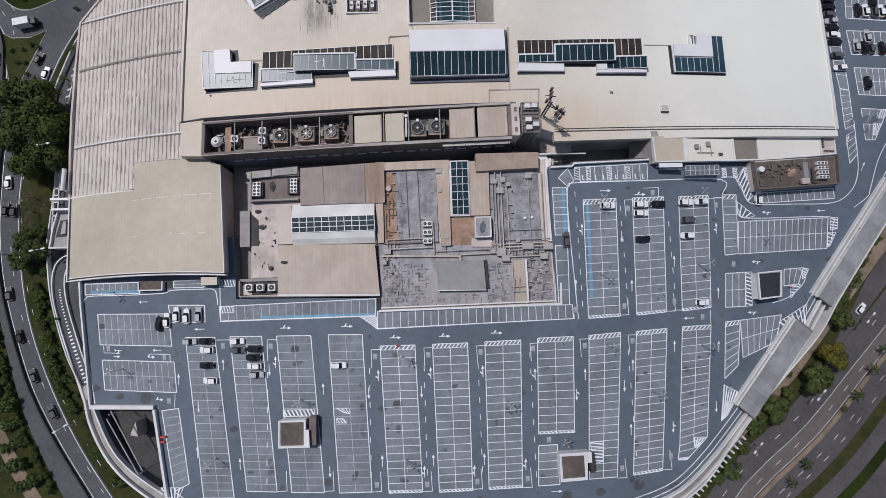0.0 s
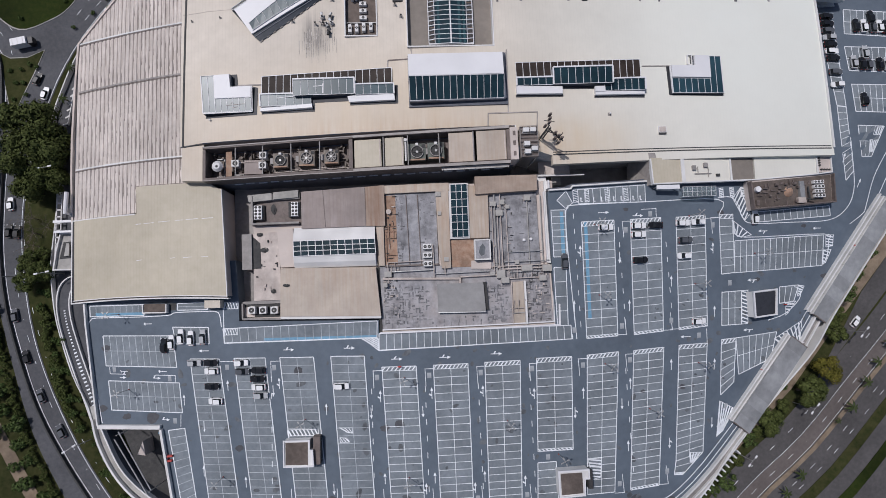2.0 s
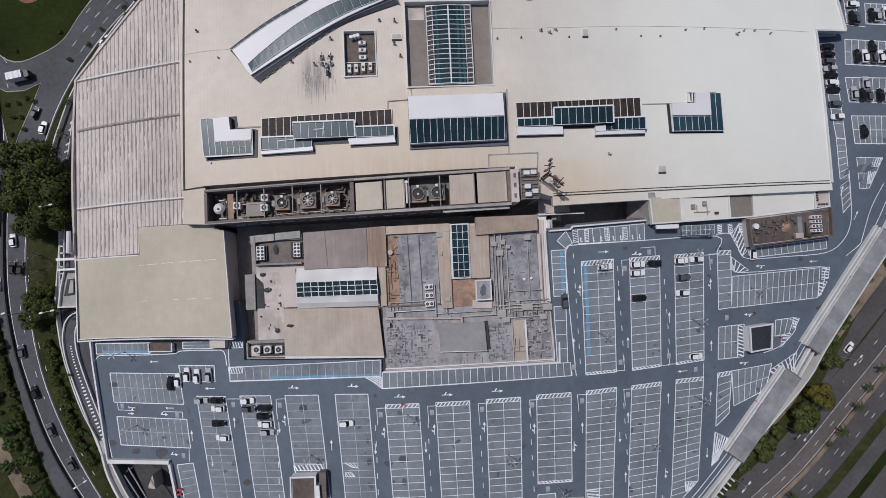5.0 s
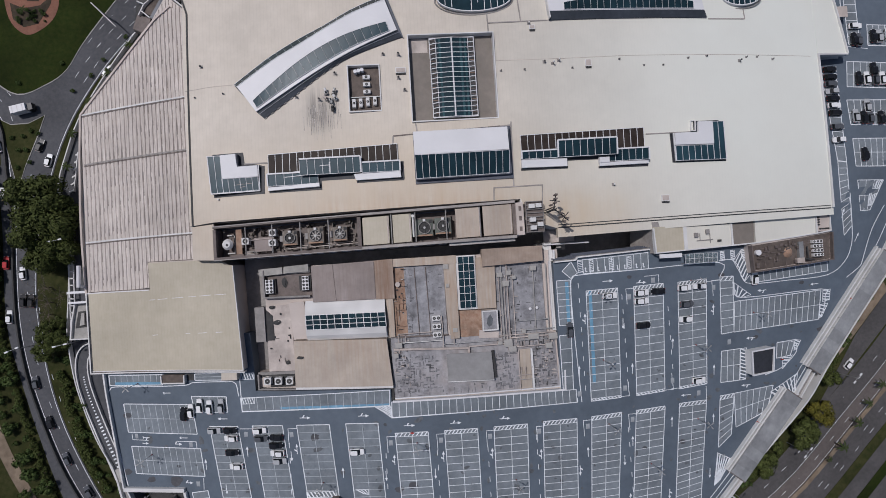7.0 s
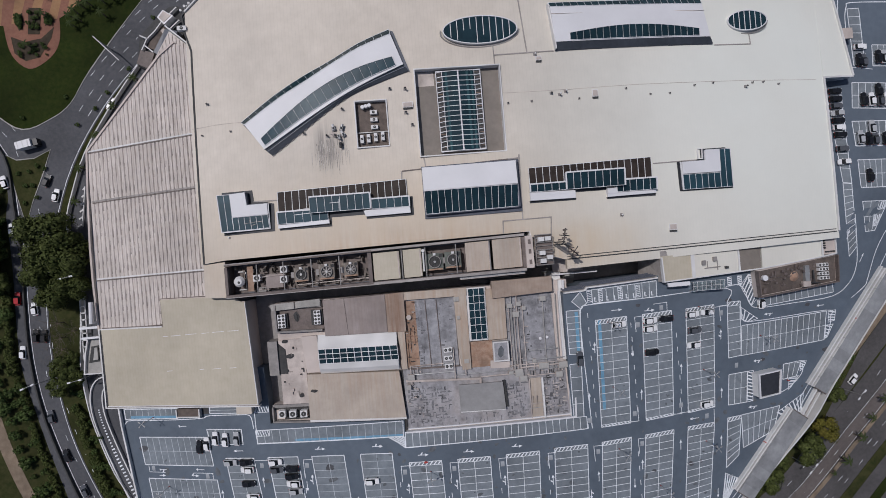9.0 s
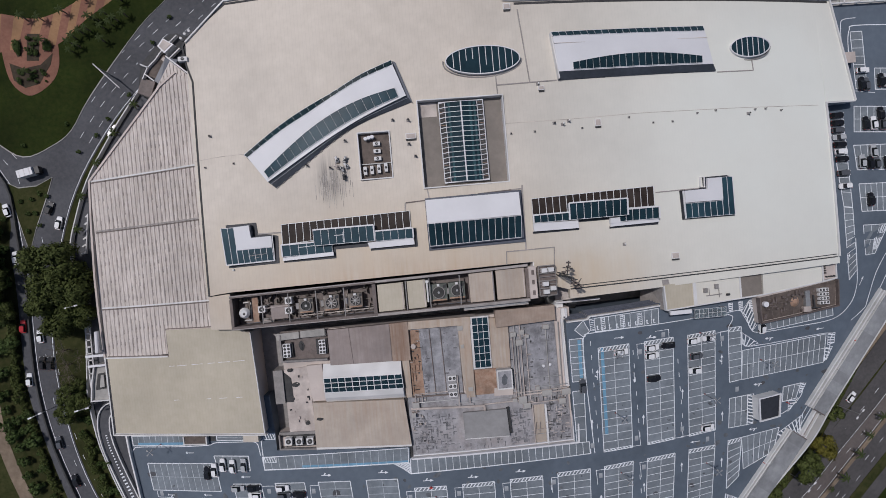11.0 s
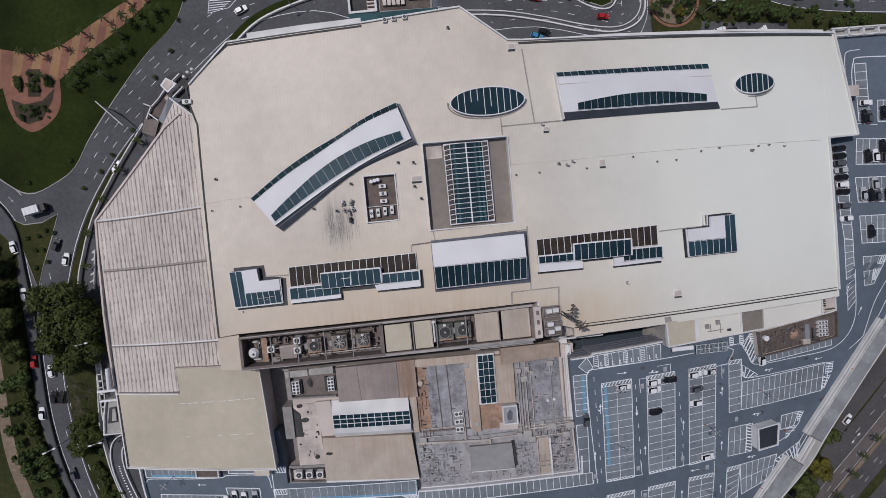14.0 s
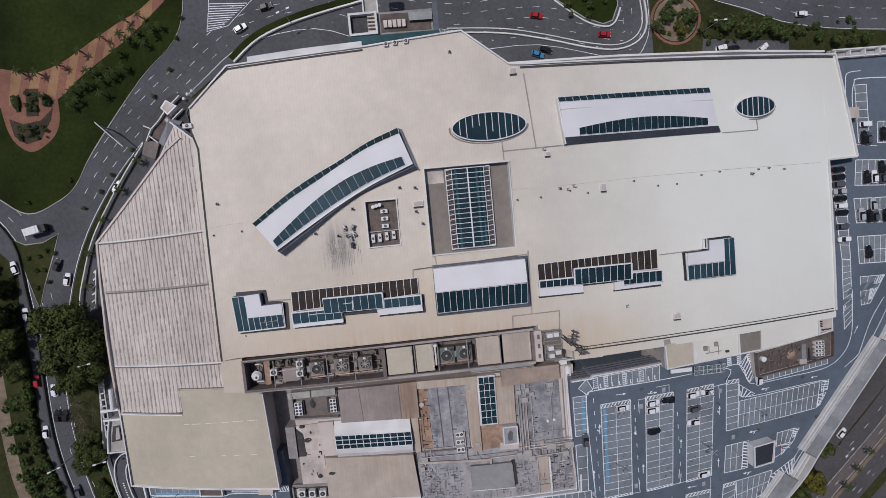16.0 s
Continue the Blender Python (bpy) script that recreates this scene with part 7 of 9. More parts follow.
two = stair_head([(34.9, -46.2), (41.6, -46.0), (41.8, -41.8), (43.0, -41.8), (43.0, -39.5), (34.9, -39.6)], [(35.4, -45.7), (41.2, -45.5), (41.2, -40.2), (35.4, -40.2)], "square white stair head with a brown stained roof")
part("porch", Shape().box(43.0, -44.8, 0, 44.2, -40.0, 2.4), DARK, two, "dark porch opening")
three = stair_head([(93.0, -1.6), (99.1, -1.0), (99.9, 6.0), (93.2, 5.5)], [(93.4, -1.3), (98.8, -0.7), (99.5, 5.6), (93.6, 5.1)], "white stair head with a black plate for a shaded open shaft", 3.0)
# A flat plate whose black gives the shade of an open shaft.
part("shaft_top", Shape().prism([(93.3, -1.3), (98.8, -0.8), (99.6, 5.6), (93.5, 5.2)], 2.9, 3.09), BLACK_SHADE_FLASHING, three, "black plate for a shaded open shaft")

# ---- covered ramps along the curved deck edge ----
def covered_ramp(line, wide, label):
    """A roofed ramp: sheet panels on posts along a line."""
    ob = thing("covered_ramp", label, "ramp canopy", "ramp canopies")
    l, r = offset_line(line, wide / 2), offset_line(line, -wide / 2)
    for i in range(len(line) - 1):
        part("roof_sheet", Shape().prism([l[i], r[i], r[i + 1], l[i + 1]], 1.35, 1.55), CANOPY, ob)
        part("post", Shape().tube((*l[i], 0 if i else -0.5), (*l[i], 1.4), 0.1), STEEL, ob)
        part("edge_beam", Shape().bar(r[i], r[i + 1], 0.25, 1.1, 1.5), STEEL, ob)
        part("side_wall", Shape().bar(l[i], l[i + 1], 0.16, -1.0, 1.36), WHITE_WALL, ob)
    part("end_beam", Shape().bar(l[-1], r[-1], 0.3, 1.1, 1.6), FRAME, ob)
    part("start_beam", Shape().bar(l[0], r[0], 0.3, 1.1, 1.6), FRAME, ob)
    part("ramp_floor", Shape().prism([l[0], r[0], r[-1], l[-1]], -6, -0.2), CONCRETE, ob)
    return ob


RAMP_N = [lerp2((112.9, -3.0), (139.5, 29.8), k / 12) for k in range(13)]
covered_ramp(RAMP_N, 4.3, "grey sheet-metal canopy over the curving access ramp")
RAMP_S = [lerp2((106.3, -9.3), (87.0, -31.8), k / 9) for k in range(10)]
covered_ramp(RAMP_S, 5.2, "grey sheet-metal canopy over the exit ramp")
structure("wall_ramp_side", Shape().run(smooth_line([(60, -57.5), (74, -50), (86, -36), (99, -23.5), (111, -12), (118, -2.5), (130, 12.5), (146, 32)]), 0.4, -4.5, 0.5), WHITE_WALL, "pale outer wall of the ramps", "wall")
for line, shift in ((RAMP_N, 2.9), (RAMP_N, 4.0), (RAMP_S, -2.9), (RAMP_S, -3.8)):
    structure("wall_ramp_inner", Shape().run(offset_line(line, shift), 0.36, -0.2, 1.1), WHITE_WALL, "white kerb wall between deck and ramp", "wall")
buttress = Shape()
for k in range(14):
    p = lerp2((71, -53.5), (86.5, -38.5), k / 13)
    buttress.bar(p, (p[0] + 0.9, p[1] - 0.9), 0.4, -6.5, -0.6)
structure("wall_buttress", buttress, WHITE_WALL, "row of pale buttress fins below the deck", "fins")
bank = smooth_line([(62, -58.5), (76, -51), (88, -37.5), (101, -25), (113, -13.5), (120, -4), (132, 11), (150, 33)])
structure("bank_east", Shape().prism(bank + [(158, 18), (134, -8), (118, -26), (98, -44), (84, -56), (66, -68)], GROUND - 0.1, GROUND + 0.06), EARTH, "bare earth bank under the trees", "bank")
structure("pavement_east", Shape().run(smooth_line([(66, -62), (88, -47.5), (106, -31), (120, -17), (134, -2), (150, 18)]), 2.2, GROUND, GROUND + 0.12), SIDEWALK, "worn pavement under the trees", "pavement")

# ---- west side: ramp house and service road ----
FENCE = smooth_line([(-96.4, -29), (-99.2, -20), (-103.4, -11.5), (-107.2, -0.5), (-109.6, 9), (-111, 21), (-110.6, 29), (-110, 37), (-109.6, 46.8), (-111.5, 58), (-112, 68), (-109.6, 77), (-105.2, 88.5), (-98.2, 100), (-92.2, 108.6), (-86.2, 116.4)])
structure("road_service", Shape().run(offset_line(FENCE, -3.6), 6.4, GROUND, STREET + 0.02), ROAD, "narrow service road beside the building", "road")
structure("wall_service_road", Shape().run(FENCE, 0.32, GROUND, -16.4), WHITE_WALL, "white kerb wall of the service road", "wall")
structure("floor_service_yard", Shape().prism([(-107, 20), (-91.5, 20), (-91.5, 84), (-96, 88), (-104, 84), (-107, 66)], GROUND, STREET - 0.02), ROAD, "shaded asphalt along the west wall", "yard")
ladder_w = Shape().box(-109.9, 24, -16.6, -109.6, 46.6, -16.3).box(-108.5, 24, -16.6, -108.2, 48, -16.3)
for k in range(11):
    ladder_w.box(-109.8, 24 + k * 2.1, -16.6, -108.3, 24.4 + k * 2.1, -16.3)
for k in range(6):
    ladder_w.bar((-109.4 + k * 0.45, 66 + k * 2.3), (-107.8 + k * 0.3, 66.8 + k * 2.3), 0.45, GROUND, -17.5)
ladder_w.bar((-107.9, 66), (-106.2, 78.5), 0.25, GROUND, -17.2)
structure("trim_railing", ladder_w, WHITE_WALL, "white cross rails over the service ramp", "railing")
house = thing("ramp_house", "pale concrete ramp tower against the west wall", "ramp tower")
part("body", Shape().prism([(-108.2, 20.2), (-96, 20.0), (-96, 31.6), (-106.4, 31.4), (-107.6, 26)], GROUND, -14.2), CONCRETE, house)
part("opening", Shape().prism([(-106.8, 23.6), (-103.6, 23.8), (-103.6, 28.8), (-105.8, 28.6)], -14.4, -14.1), DARK, house, "dark roof opening")
part("inner_slab", Shape().prism([(-105.2, 24.4), (-103.8, 24.5), (-103.8, 28.2), (-104.6, 28.2)], -14.3, -13.6), CONCRETE, house)
part("rim", Shape().run([(-108.0, 20.4), (-96.2, 20.2), (-96.2, 31.4), (-106.3, 31.2), (-107.4, 26)], 0.4, -14.4, -13.4, closed=True), WHITE_WALL, house)
part("bridge", Shape().box(-107.4, 34.2, -12.6, -91.6, 34.9, -11.8), WHITE, house, "white bridge beam")
part("bridge", Shape().box(-107.0, 31.2, -12.6, -91.6, 31.8, -11.8), WHITE, house, "white bridge beam")
part("gantry", Shape().tube((-101.2, 36.0, -8), (-101.0, 42.4, -8), 0.55, sides=10).tube((-101.1, 36.2, -12), (-101.1, 36.2, -8), 0.3), WHITE, house)
spiral = smooth_line([(-95, 17.4), (-103.2, 17.0), (-106.4, 15.4), (-107.3, 11.2), (-106.6, 5.4), (-104.4, -2), (-101.4, -10.5), (-98, -19.5), (-94.5, -29)])
structure("road_spiral", Shape().run(spiral, 3.2, GROUND, -17.2), ROAD, "grey concrete ramp curling round beside the deck", "ramp")
structure("wall_spiral", Shape().run(offset_line(spiral, 1.8), 0.35, GROUND, -16.6).run(offset_line(spiral, -1.8), 0.35, GROUND, -16.6), WHITE_WALL, "pale kerb walls of the curling ramp", "wall")
structure("floor_ramp_yard", Shape().prism(spiral[3:] + [(-80, -29), (-80, 17)], GROUND, -17.6), ROAD, "worn dark apron inside the ramp", "yard")
rib_line = Shape()
for k in range(14, min(len(spiral) - 1, 30)):
    p, q = spiral[k], spiral[k + 1]
    for u in (0.1, 0.6):
        rib_line.bar(lerp2(p, q, u), lerp2(p, q, u + 0.2), 0.9 if k > 20 else 0.5, -17.3, -17.17)
structure("trim_ramp_marks", rib_line, PAINT, "pale cross marks on the ramp", "road marking")
structure("pavement_outer", Shape().run(smooth_line([(-141.5, 60), (-141, 45), (-140.6, 25), (-138.6, 8), (-131.5, -14), (-121, -35), (-113.5, -47.5), (-98, -70)]), 3.6, GROUND, GROUND + 0.05), EARTH, "brown-grey trodden path beyond the avenue", "path")
gate_w = thing("entrance_tower", "entrance tower with white ribs and a shade-dark roof recess at the street corner", "entrance tower")
# Near-black slab colour stands in for the shade of a recess.
part("roof_slab", Shape().prism([(-80.0, 119.4), (-74.5, 125.0), (-71.0, 127.6), (-68.8, 127.8), (-64.1, 125.4), (-67.7, 119.0), (-74.9, 113.0), (-77.6, 108.9), (-81.4, 110.8)], GROUND, -6.0), DARK, gate_w)
part("lower_roof", Shape().prism([(-81.2, 111.0), (-79.7, 115.1), (-75.9, 113.8), (-77.7, 109.2)], -6.1, -5.3), FRAME, gate_w, "dull brown lower roof")
part("brown_deck", Shape().prism([(-78.4, 116.0), (-73.6, 122.2), (-71.9, 120.8), (-75.4, 114.6)], -6.1, -5.5), SOIL, gate_w, "dark brown flat roof")
part("glass_slope", Shape().prism([(-75.6, 113.7), (-71.9, 120.2), (-67.9, 119.0), (-74.2, 112.5)], -6.1, lambda x, y: -4.2 if x < -70 else -3.4), NAVY, gate_w, "dark glazed slope")
part("white_box", Shape().prism([(-71.7, 125.3), (-68.8, 123.4), (-71.6, 121.0), (-73.4, 123.2)], -6, -3.2), WHITE, gate_w)
part("box_roof", Shape().prism([(-71.5, 124.9), (-69.4, 123.5), (-71.6, 121.6), (-72.9, 123.1)], -3.2, -3.1), PALE, gate_w, "pale slatted roof")
part("hatch_lid", Shape().prism([(-73.6, 120.2), (-72.7, 120.9), (-72.1, 120.1), (-73.0, 119.4)], -5.6, -5.1), PALE, gate_w)
for line in ([(-68.4, 126.7), (-72.6, 123.0), (-75.1, 119.9), (-77.5, 117.7), (-79.1, 114.6)], [(-77.2, 117.8), (-79.4, 118.9)], [(-78.2, 115.9), (-75.9, 113.8)], [(-67.8, 122.9), (-71.4, 119.8)], [(-66.0, 121.4), (-63.4, 123.0)]):
    part("rib", Shape().run(line, 0.3, -5.6, -4.6), WHITE_WALL, gate_w)
for x, y in ((-66.2, 127.0), (-64.9, 127.8), (-67.4, 125.8)):
    part("vent_drum", Shape().tube((x, y, -7), (x, y, -4.8), 0.4, sides=10), WHITE_WALL, gate_w)
structure("roof_west_tip", Shape().prism([(-73.6, 109.6), (-68.4, 117.0), (-61.5, 110.7), (-62.3, 100), (-66, 104)], -3, lambda x, y: 1.35 + 0.21 * (x + 66)), RIBBED, "ribbed roof corner behind the entrance tower", "roof")
tip = Shape()
for k in range(10):
    x = -71.8 + k * 1.05
    y1 = 117.0 - 0.91 * (x + 68.4) if x > -68.4 else 117.0 + 1.42 * (x + 68.4)
    tip.prism([(x, y1 - 0.4), (x + 0.2, y1 - 0.4), (x + 0.25, y1 - 8), (x + 0.05, y1 - 8)], -1.5, lambda x, y: 1.37 + 0.21 * (x + 66))
structure("trim_west_tip", tip, FRAME, "dark grooves of the ribbed roof corner", "roof trim")
structure("wall_corner", Shape().run([(-68.5, 117.6), (-61.2, 110.9), (-61.4, 105)], 0.4, -2, 2.9), WHITE_WALL, "white coping at the roof corner", "coping")
ac_unit(-63.3, 115.8, roof_z(-63.3, 115.8) - 0.2, 2.4, 1.2, 1.0)

# ---- north front ----
structure("wall_north_ledge", Shape().prism([(-45.2, 131.3), (-14.2, 133.3), (-14.2, 134.6), (-30, 133.8), (-45.2, 132.6)], GROUND, 5.2), WHITE_WALL, "white flat ledge along the north front", "ledge")
tower = thing("service_tower", "north entrance block with roof frames and dark wells", "entrance block")
part("base", Shape().prism([(-17.6, 134.0), (7.6, 135.0), (7.6, 144.0), (-17.6, 143.6)], GROUND, 0.6), RAISED, tower)
part("frame_west", Shape().run([(-17.2, 137.6), (-9.8, 137.8), (-9.8, 143.4), (-17.2, 143.2)], 0.6, 0.5, 2.0, closed=True), WHITE_WALL, tower)
part("well_west", Shape().box(-16.8, 138.0, 0.6, -12.4, 143.0, 0.7), DARK, tower)
for k in range(5):
    part("slat", Shape().box(-12.2, 138.3 + k, 0.6, -10.1, 138.7 + k, 1.4), PALE, tower)
part("well_east", Shape().box(-8.6, 138.2, 0.6, 5.6, 143.2, 0.7), SOIL, tower)
for k in range(5):
    part("unit", Shape().box(-7.8 + k * 1.3, 139.2, 0.6, -6.8 + k * 1.3, 141.2, 1.5), PALE, tower)
part("canopy", Shape().box(-0.6, 140.6, 1.4, 6.0, 142.8, 1.7), CANOPY, tower)
part("side_fin", Shape().box(6.2, 136.6, 0.5, 7.6, 144.8, 2.6), NAVY, tower)
part("glass_band", Shape().prism([(-17.4, 134.0), (7.4, 135.2), (7.4, 137.0), (-17.4, 136.6)], 0.6, 3.0), GLASS_PALE, tower, "pale glass band")
part("bridge", Shape().box(-13.0, 143.6, -1.0, -9.2, 160, -0.2), CONCRETE, tower, "concrete footbridge over the road")
part("bridge_rail", Shape().box(-13.3, 143.6, -0.4, -12.9, 160, 0.6).box(-9.3, 143.6, -0.4, -8.9, 160, 0.6), WHITE_WALL, tower)
glass_front = thing("glazed_facade", "slanting teal glazed facade under the roof edge", "facade")
glazing(glass_front, [(12.6, 136.2), (25.4, 126.2), (25.0, 124.6), (12.8, 134.6)], [2.0, 2.0, 6.0, 6.0], 14, 2, GLASS_PALE, 0.14)
glazing(glass_front, [(7.6, 137.6), (12.6, 136.6), (12.8, 134.6), (7.6, 134.8)], [2.0, 2.0, 6.0, 6.0], 4, 2, GLASS_PALE, 0.14)
structure("wall_north_low", Shape().run([(27, 128.0), (60, 127.8), (100, 126.4), (126, 124.4)], 0.6, GROUND, -2.0), WHITE_WALL, "white boundary wall below the roof edge", "wall")
loop = Shape().run(smooth_line([(12, 143.8), (30, 142.4), (44, 139.6), (57.8, 136), (68, 134.6), (75.5, 137), (78.6, 142.5), (77.9, 152)]), 0.45, GROUND, STREET + 0.5)
loop.run(smooth_line([(12, 145.2), (30, 143.9), (44, 141.1), (57.8, 137.5), (68, 136.1), (74.4, 138.3), (77.2, 143.2), (76.5, 152)]), 0.3, GROUND, STREET + 0.3)
loop.run(smooth_line([(47.5, 152), (57, 144.8), (64, 142.2), (67.8, 143.4), (70, 148)]), 0.45, GROUND, STREET + 0.5)
structure("kerb_loop", loop, WHITE_WALL, "white concrete kerbs of the access loop", "kerb")
island("loop_island", [(47.8, 152.5), (57.6, 145.4), (64, 143.0), (67.2, 144), (69.4, 149), (68, 165), (48, 165)], "planted island inside the access loop")
BED = [(88.8 + 8.3 * math.cos(2 * math.pi * k / 24), 143.0 + 8.0 * math.sin(2 * math.pi * k / 24)) for k in range(24)]
structure("paving_bed", Shape().run(BED, 0.8, GROUND, GROUND + 0.14, closed=True), PAVER, "terracotta path round a planted bed", "path")
structure("planting_bed", Shape().prism([lerp2((88.8, 143.0), p, 0.9) for p in BED], GROUND, GROUND + 0.1), EARTH, "planted bed with golden shrubs", "bed")
structure("floor_yard_north", Shape().prism([(97, 130.4), (128, 129), (128, 133.2), (98, 136.0)], GROUND, GROUND + 0.1), ROAD, "shaded service yard behind the building", "yard")
med_n = smooth_line([(-57, 140.6), (-48, 147.5), (-34, 152.6), (-14, 157)])
structure("verge_north", Shape().run(med_n, 1.8, GROUND, STREET + 0.2), GRASS, "narrow planted median", "verge")
structure("wall_median", Shape().run(offset_line(med_n, -1.6), 0.5, GROUND, STREET + 0.9), WHITE_WALL, "white railing beside the median", "railing")
rail_ne = thing("deck_railing", "white ladder-like railing at the deck end", "railing")
for k in range(6):
    part("post", Shape().box(126 + k * 4.8, 121.4, 0, 126.4 + k * 4.8, 123.6, 1.4), WHITE_WALL, rail_ne)
part("rail", Shape().box(125.6, 121.2, 0.9, 152, 121.6, 1.4), WHITE_WALL, rail_ne)
part("far_rail", Shape().box(125.6, 123.4, 0.9, 152, 123.8, 1.4), WHITE_WALL, rail_ne)
part("walk_slab", Shape().box(125.6, 121.2, -1, 152, 123.9, -0.2), CONCRETE, rail_ne)
porch = thing("deck_porch", "small pale porch on the east deck", "porch", "", (129.6, 104.4, 0))
part("roof_slab", Shape().box(-2.0, -1.6, 2.5, 2.2, 1.6, 2.8), PALE, porch)
for x, y in ((-1.8, -1.4), (2.0, -1.4), (-1.8, 1.4), (2.0, 1.4)):
    part("post", Shape().tube((x, y, 0), (x, y, 2.5), 0.1), STEEL, porch)
east_lines = Shape()
east_lines.run(smooth_line([(130.4, 108), (130.5, 115), (131.5, 116.9), (135.5, 117.2)]), 0.2, 0, 0.03)
east_lines.run(smooth_line([(132.5, 106), (132.5, 110.3), (133.2, 113.6), (135.1, 114.9), (150, 114.3)]), 0.26, 0, 0.03)
east_lines.run([(133.4, 93.4), (133.2, 95.0), (140, 94)], 0.16, 0, 0.03)
structure("kerb_lines_east", east_lines, PAINT, "white lines edging the east deck lanes", "road marking")


# ---- vehicles ----
def car_model(shade_name, kind="hatchback"):
    """A car along its own x, front at +x."""
    ob = thing("car", {"white": "white", "black": "glossy black", "silver": "silver", "grey": "dark grey", "red": "red", "blue": "blue", "green": "green"}[shade_name] + " parked car with dark windows", "car", "cars")
    paint = CAR_PAINT[shade_name]
    hull = Shape()
    plan = [(-2.05, -0.62), (-1.9, -0.84), (1.5, -0.86), (1.95, -0.7), (2.1, -0.35), (2.1, 0.35), (1.95, 0.7), (1.5, 0.86), (-1.9, 0.84), (-2.05, 0.62)]
    low = [(x * 0.97, y * 0.94, 0.28) for x, y in plan]
    mid = [(x, y, 0.62) for x, y in plan]
    shoulder = [(x * 0.97, y * 0.93, 0.86 - 0.1 * (x > 1.2)) for x, y in plan]
    m = len(plan)
    hull.v += low + mid + shoulder
    for ring_i in (0, m):
        for i in range(m):
            j = (i + 1) % m
            hull.f.append((ring_i + i, ring_i + j, ring_i + m + j, ring_i + m + i))
    hull.f += [tuple(range(m - 1, -1, -1)), tuple(range(2 * m, 3 * m))]
    part("body", hull, paint, ob)
    cabin = Shape()
    base = [(-1.78, -0.72), (0.9, -0.74), (0.9, 0.74), (-1.78, 0.72)]
    head = [(-1.42, -0.62), (0.22, -0.64), (0.22, 0.64), (-1.42, 0.62)]
    cabin.v += [(*p, 0.84) for p in base] + [(*p, 1.42) for p in head]
    cabin.f += [(3, 2, 1, 0), (4, 5, 6, 7), (0, 1, 5, 4), (1, 2, 6, 5), (2, 3, 7, 6), (3, 0, 4, 7)]
    part("cabin_glass", cabin, CAR_GLASS, ob, "dark window glass")
    part("roof_panel", Shape().prism([(-1.5, -0.4), (-1.42, -0.62), (0.1, -0.66), (0.26, -0.45), (0.3, 0), (0.26, 0.45), (0.1, 0.66), (-1.42, 0.62), (-1.5, 0.4)], 1.41, 1.47), paint, ob)
    for x in (-1.25, 1.28):
        for y in (-0.78, 0.78):
            wheel = part("wheel", Shape().tube((x, y - 0.1, 0.31), (x, y + 0.1, 0.31), 0.31, sides=12), RUBBER, ob)
            part("rim", Shape().tube((x, y * 1.02 - 0.1, 0.31), (x, y * 1.02 + 0.1, 0.31), 0.18, sides=8), STEEL, wheel)
    for y in (-0.6, 0.6):
        part("headlight", Shape().box(1.9, y - 0.16, 0.6, 2.06, y + 0.16, 0.74), WHITE, ob)
        part("tail_light", Shape().box(-2.06, y - 0.14, 0.62, -1.98, y + 0.14, 0.78), RED, ob)
        part("mirror", Shape().box(0.62, y * 1.5 - 0.08, 0.86, 0.8, y * 1.5 + 0.08, 0.98), paint, ob)
    return ob


MODELS = {}


def park(x, y, turn, shade_name, z=0.012):
    m = pose(x, y, z, 0, 0, turn)
    if shade_name in MODELS:
        return copy_thing(MODELS[shade_name], m)
    MODELS[shade_name] = car_model(shade_name)
    MODELS[shade_name].matrix_basis = m
    return MODELS[shade_name]


for x, y, turn, shade_name in [(-68.4, -2.3, 90, "black"), (-66.4, -1.5, 90, "white"), (-64.0, -0.1, 90, "white"), (-61.4, -0.6, 90, "white"), (-58.3, -0.4, 90, "silver"),
                               (-60.5, -7.2, 0, "silver"), (-56.2, -7.3, 0, "black"), (-56.0, -9.5, 180, "white"), (-55.9, -13.5, 0, "black"), (-54.9, -17.4, 180, "white"),
                               (-48.3, -7.6, 0, "white"), (-48.0, -9.9, 0, "grey"), (-43.8, -9.8, 180, "black"), (-44.0, -12.0, 0, "black"), (-43.7, -14.2, 180, "white"), (-43.2, -16.4, 0, "silver"),
                               (-21.9, -14.9, 0, "white"), (53.4, 26.0, 0, "white"), (63.0, 26.1, 0, "white"), (62.8, 23.6, 0, "white"), (68.0, 26.1, 180, "black"), (62.8, 16.2, 0, "black"),
                               (76.0, 26.4, 0, "white"), (80.7, 26.5, 180, "white"), (76.4, 21.4, 0, "grey"), (75.6, 16.9, 180, "white"), (78.1, -1.9, 0, "white"), (41.0, 16.7, 90, "grey"), (97.6, 27.2, 90, "white")]:
    park(x, y, turn, shade_name, 0.03)
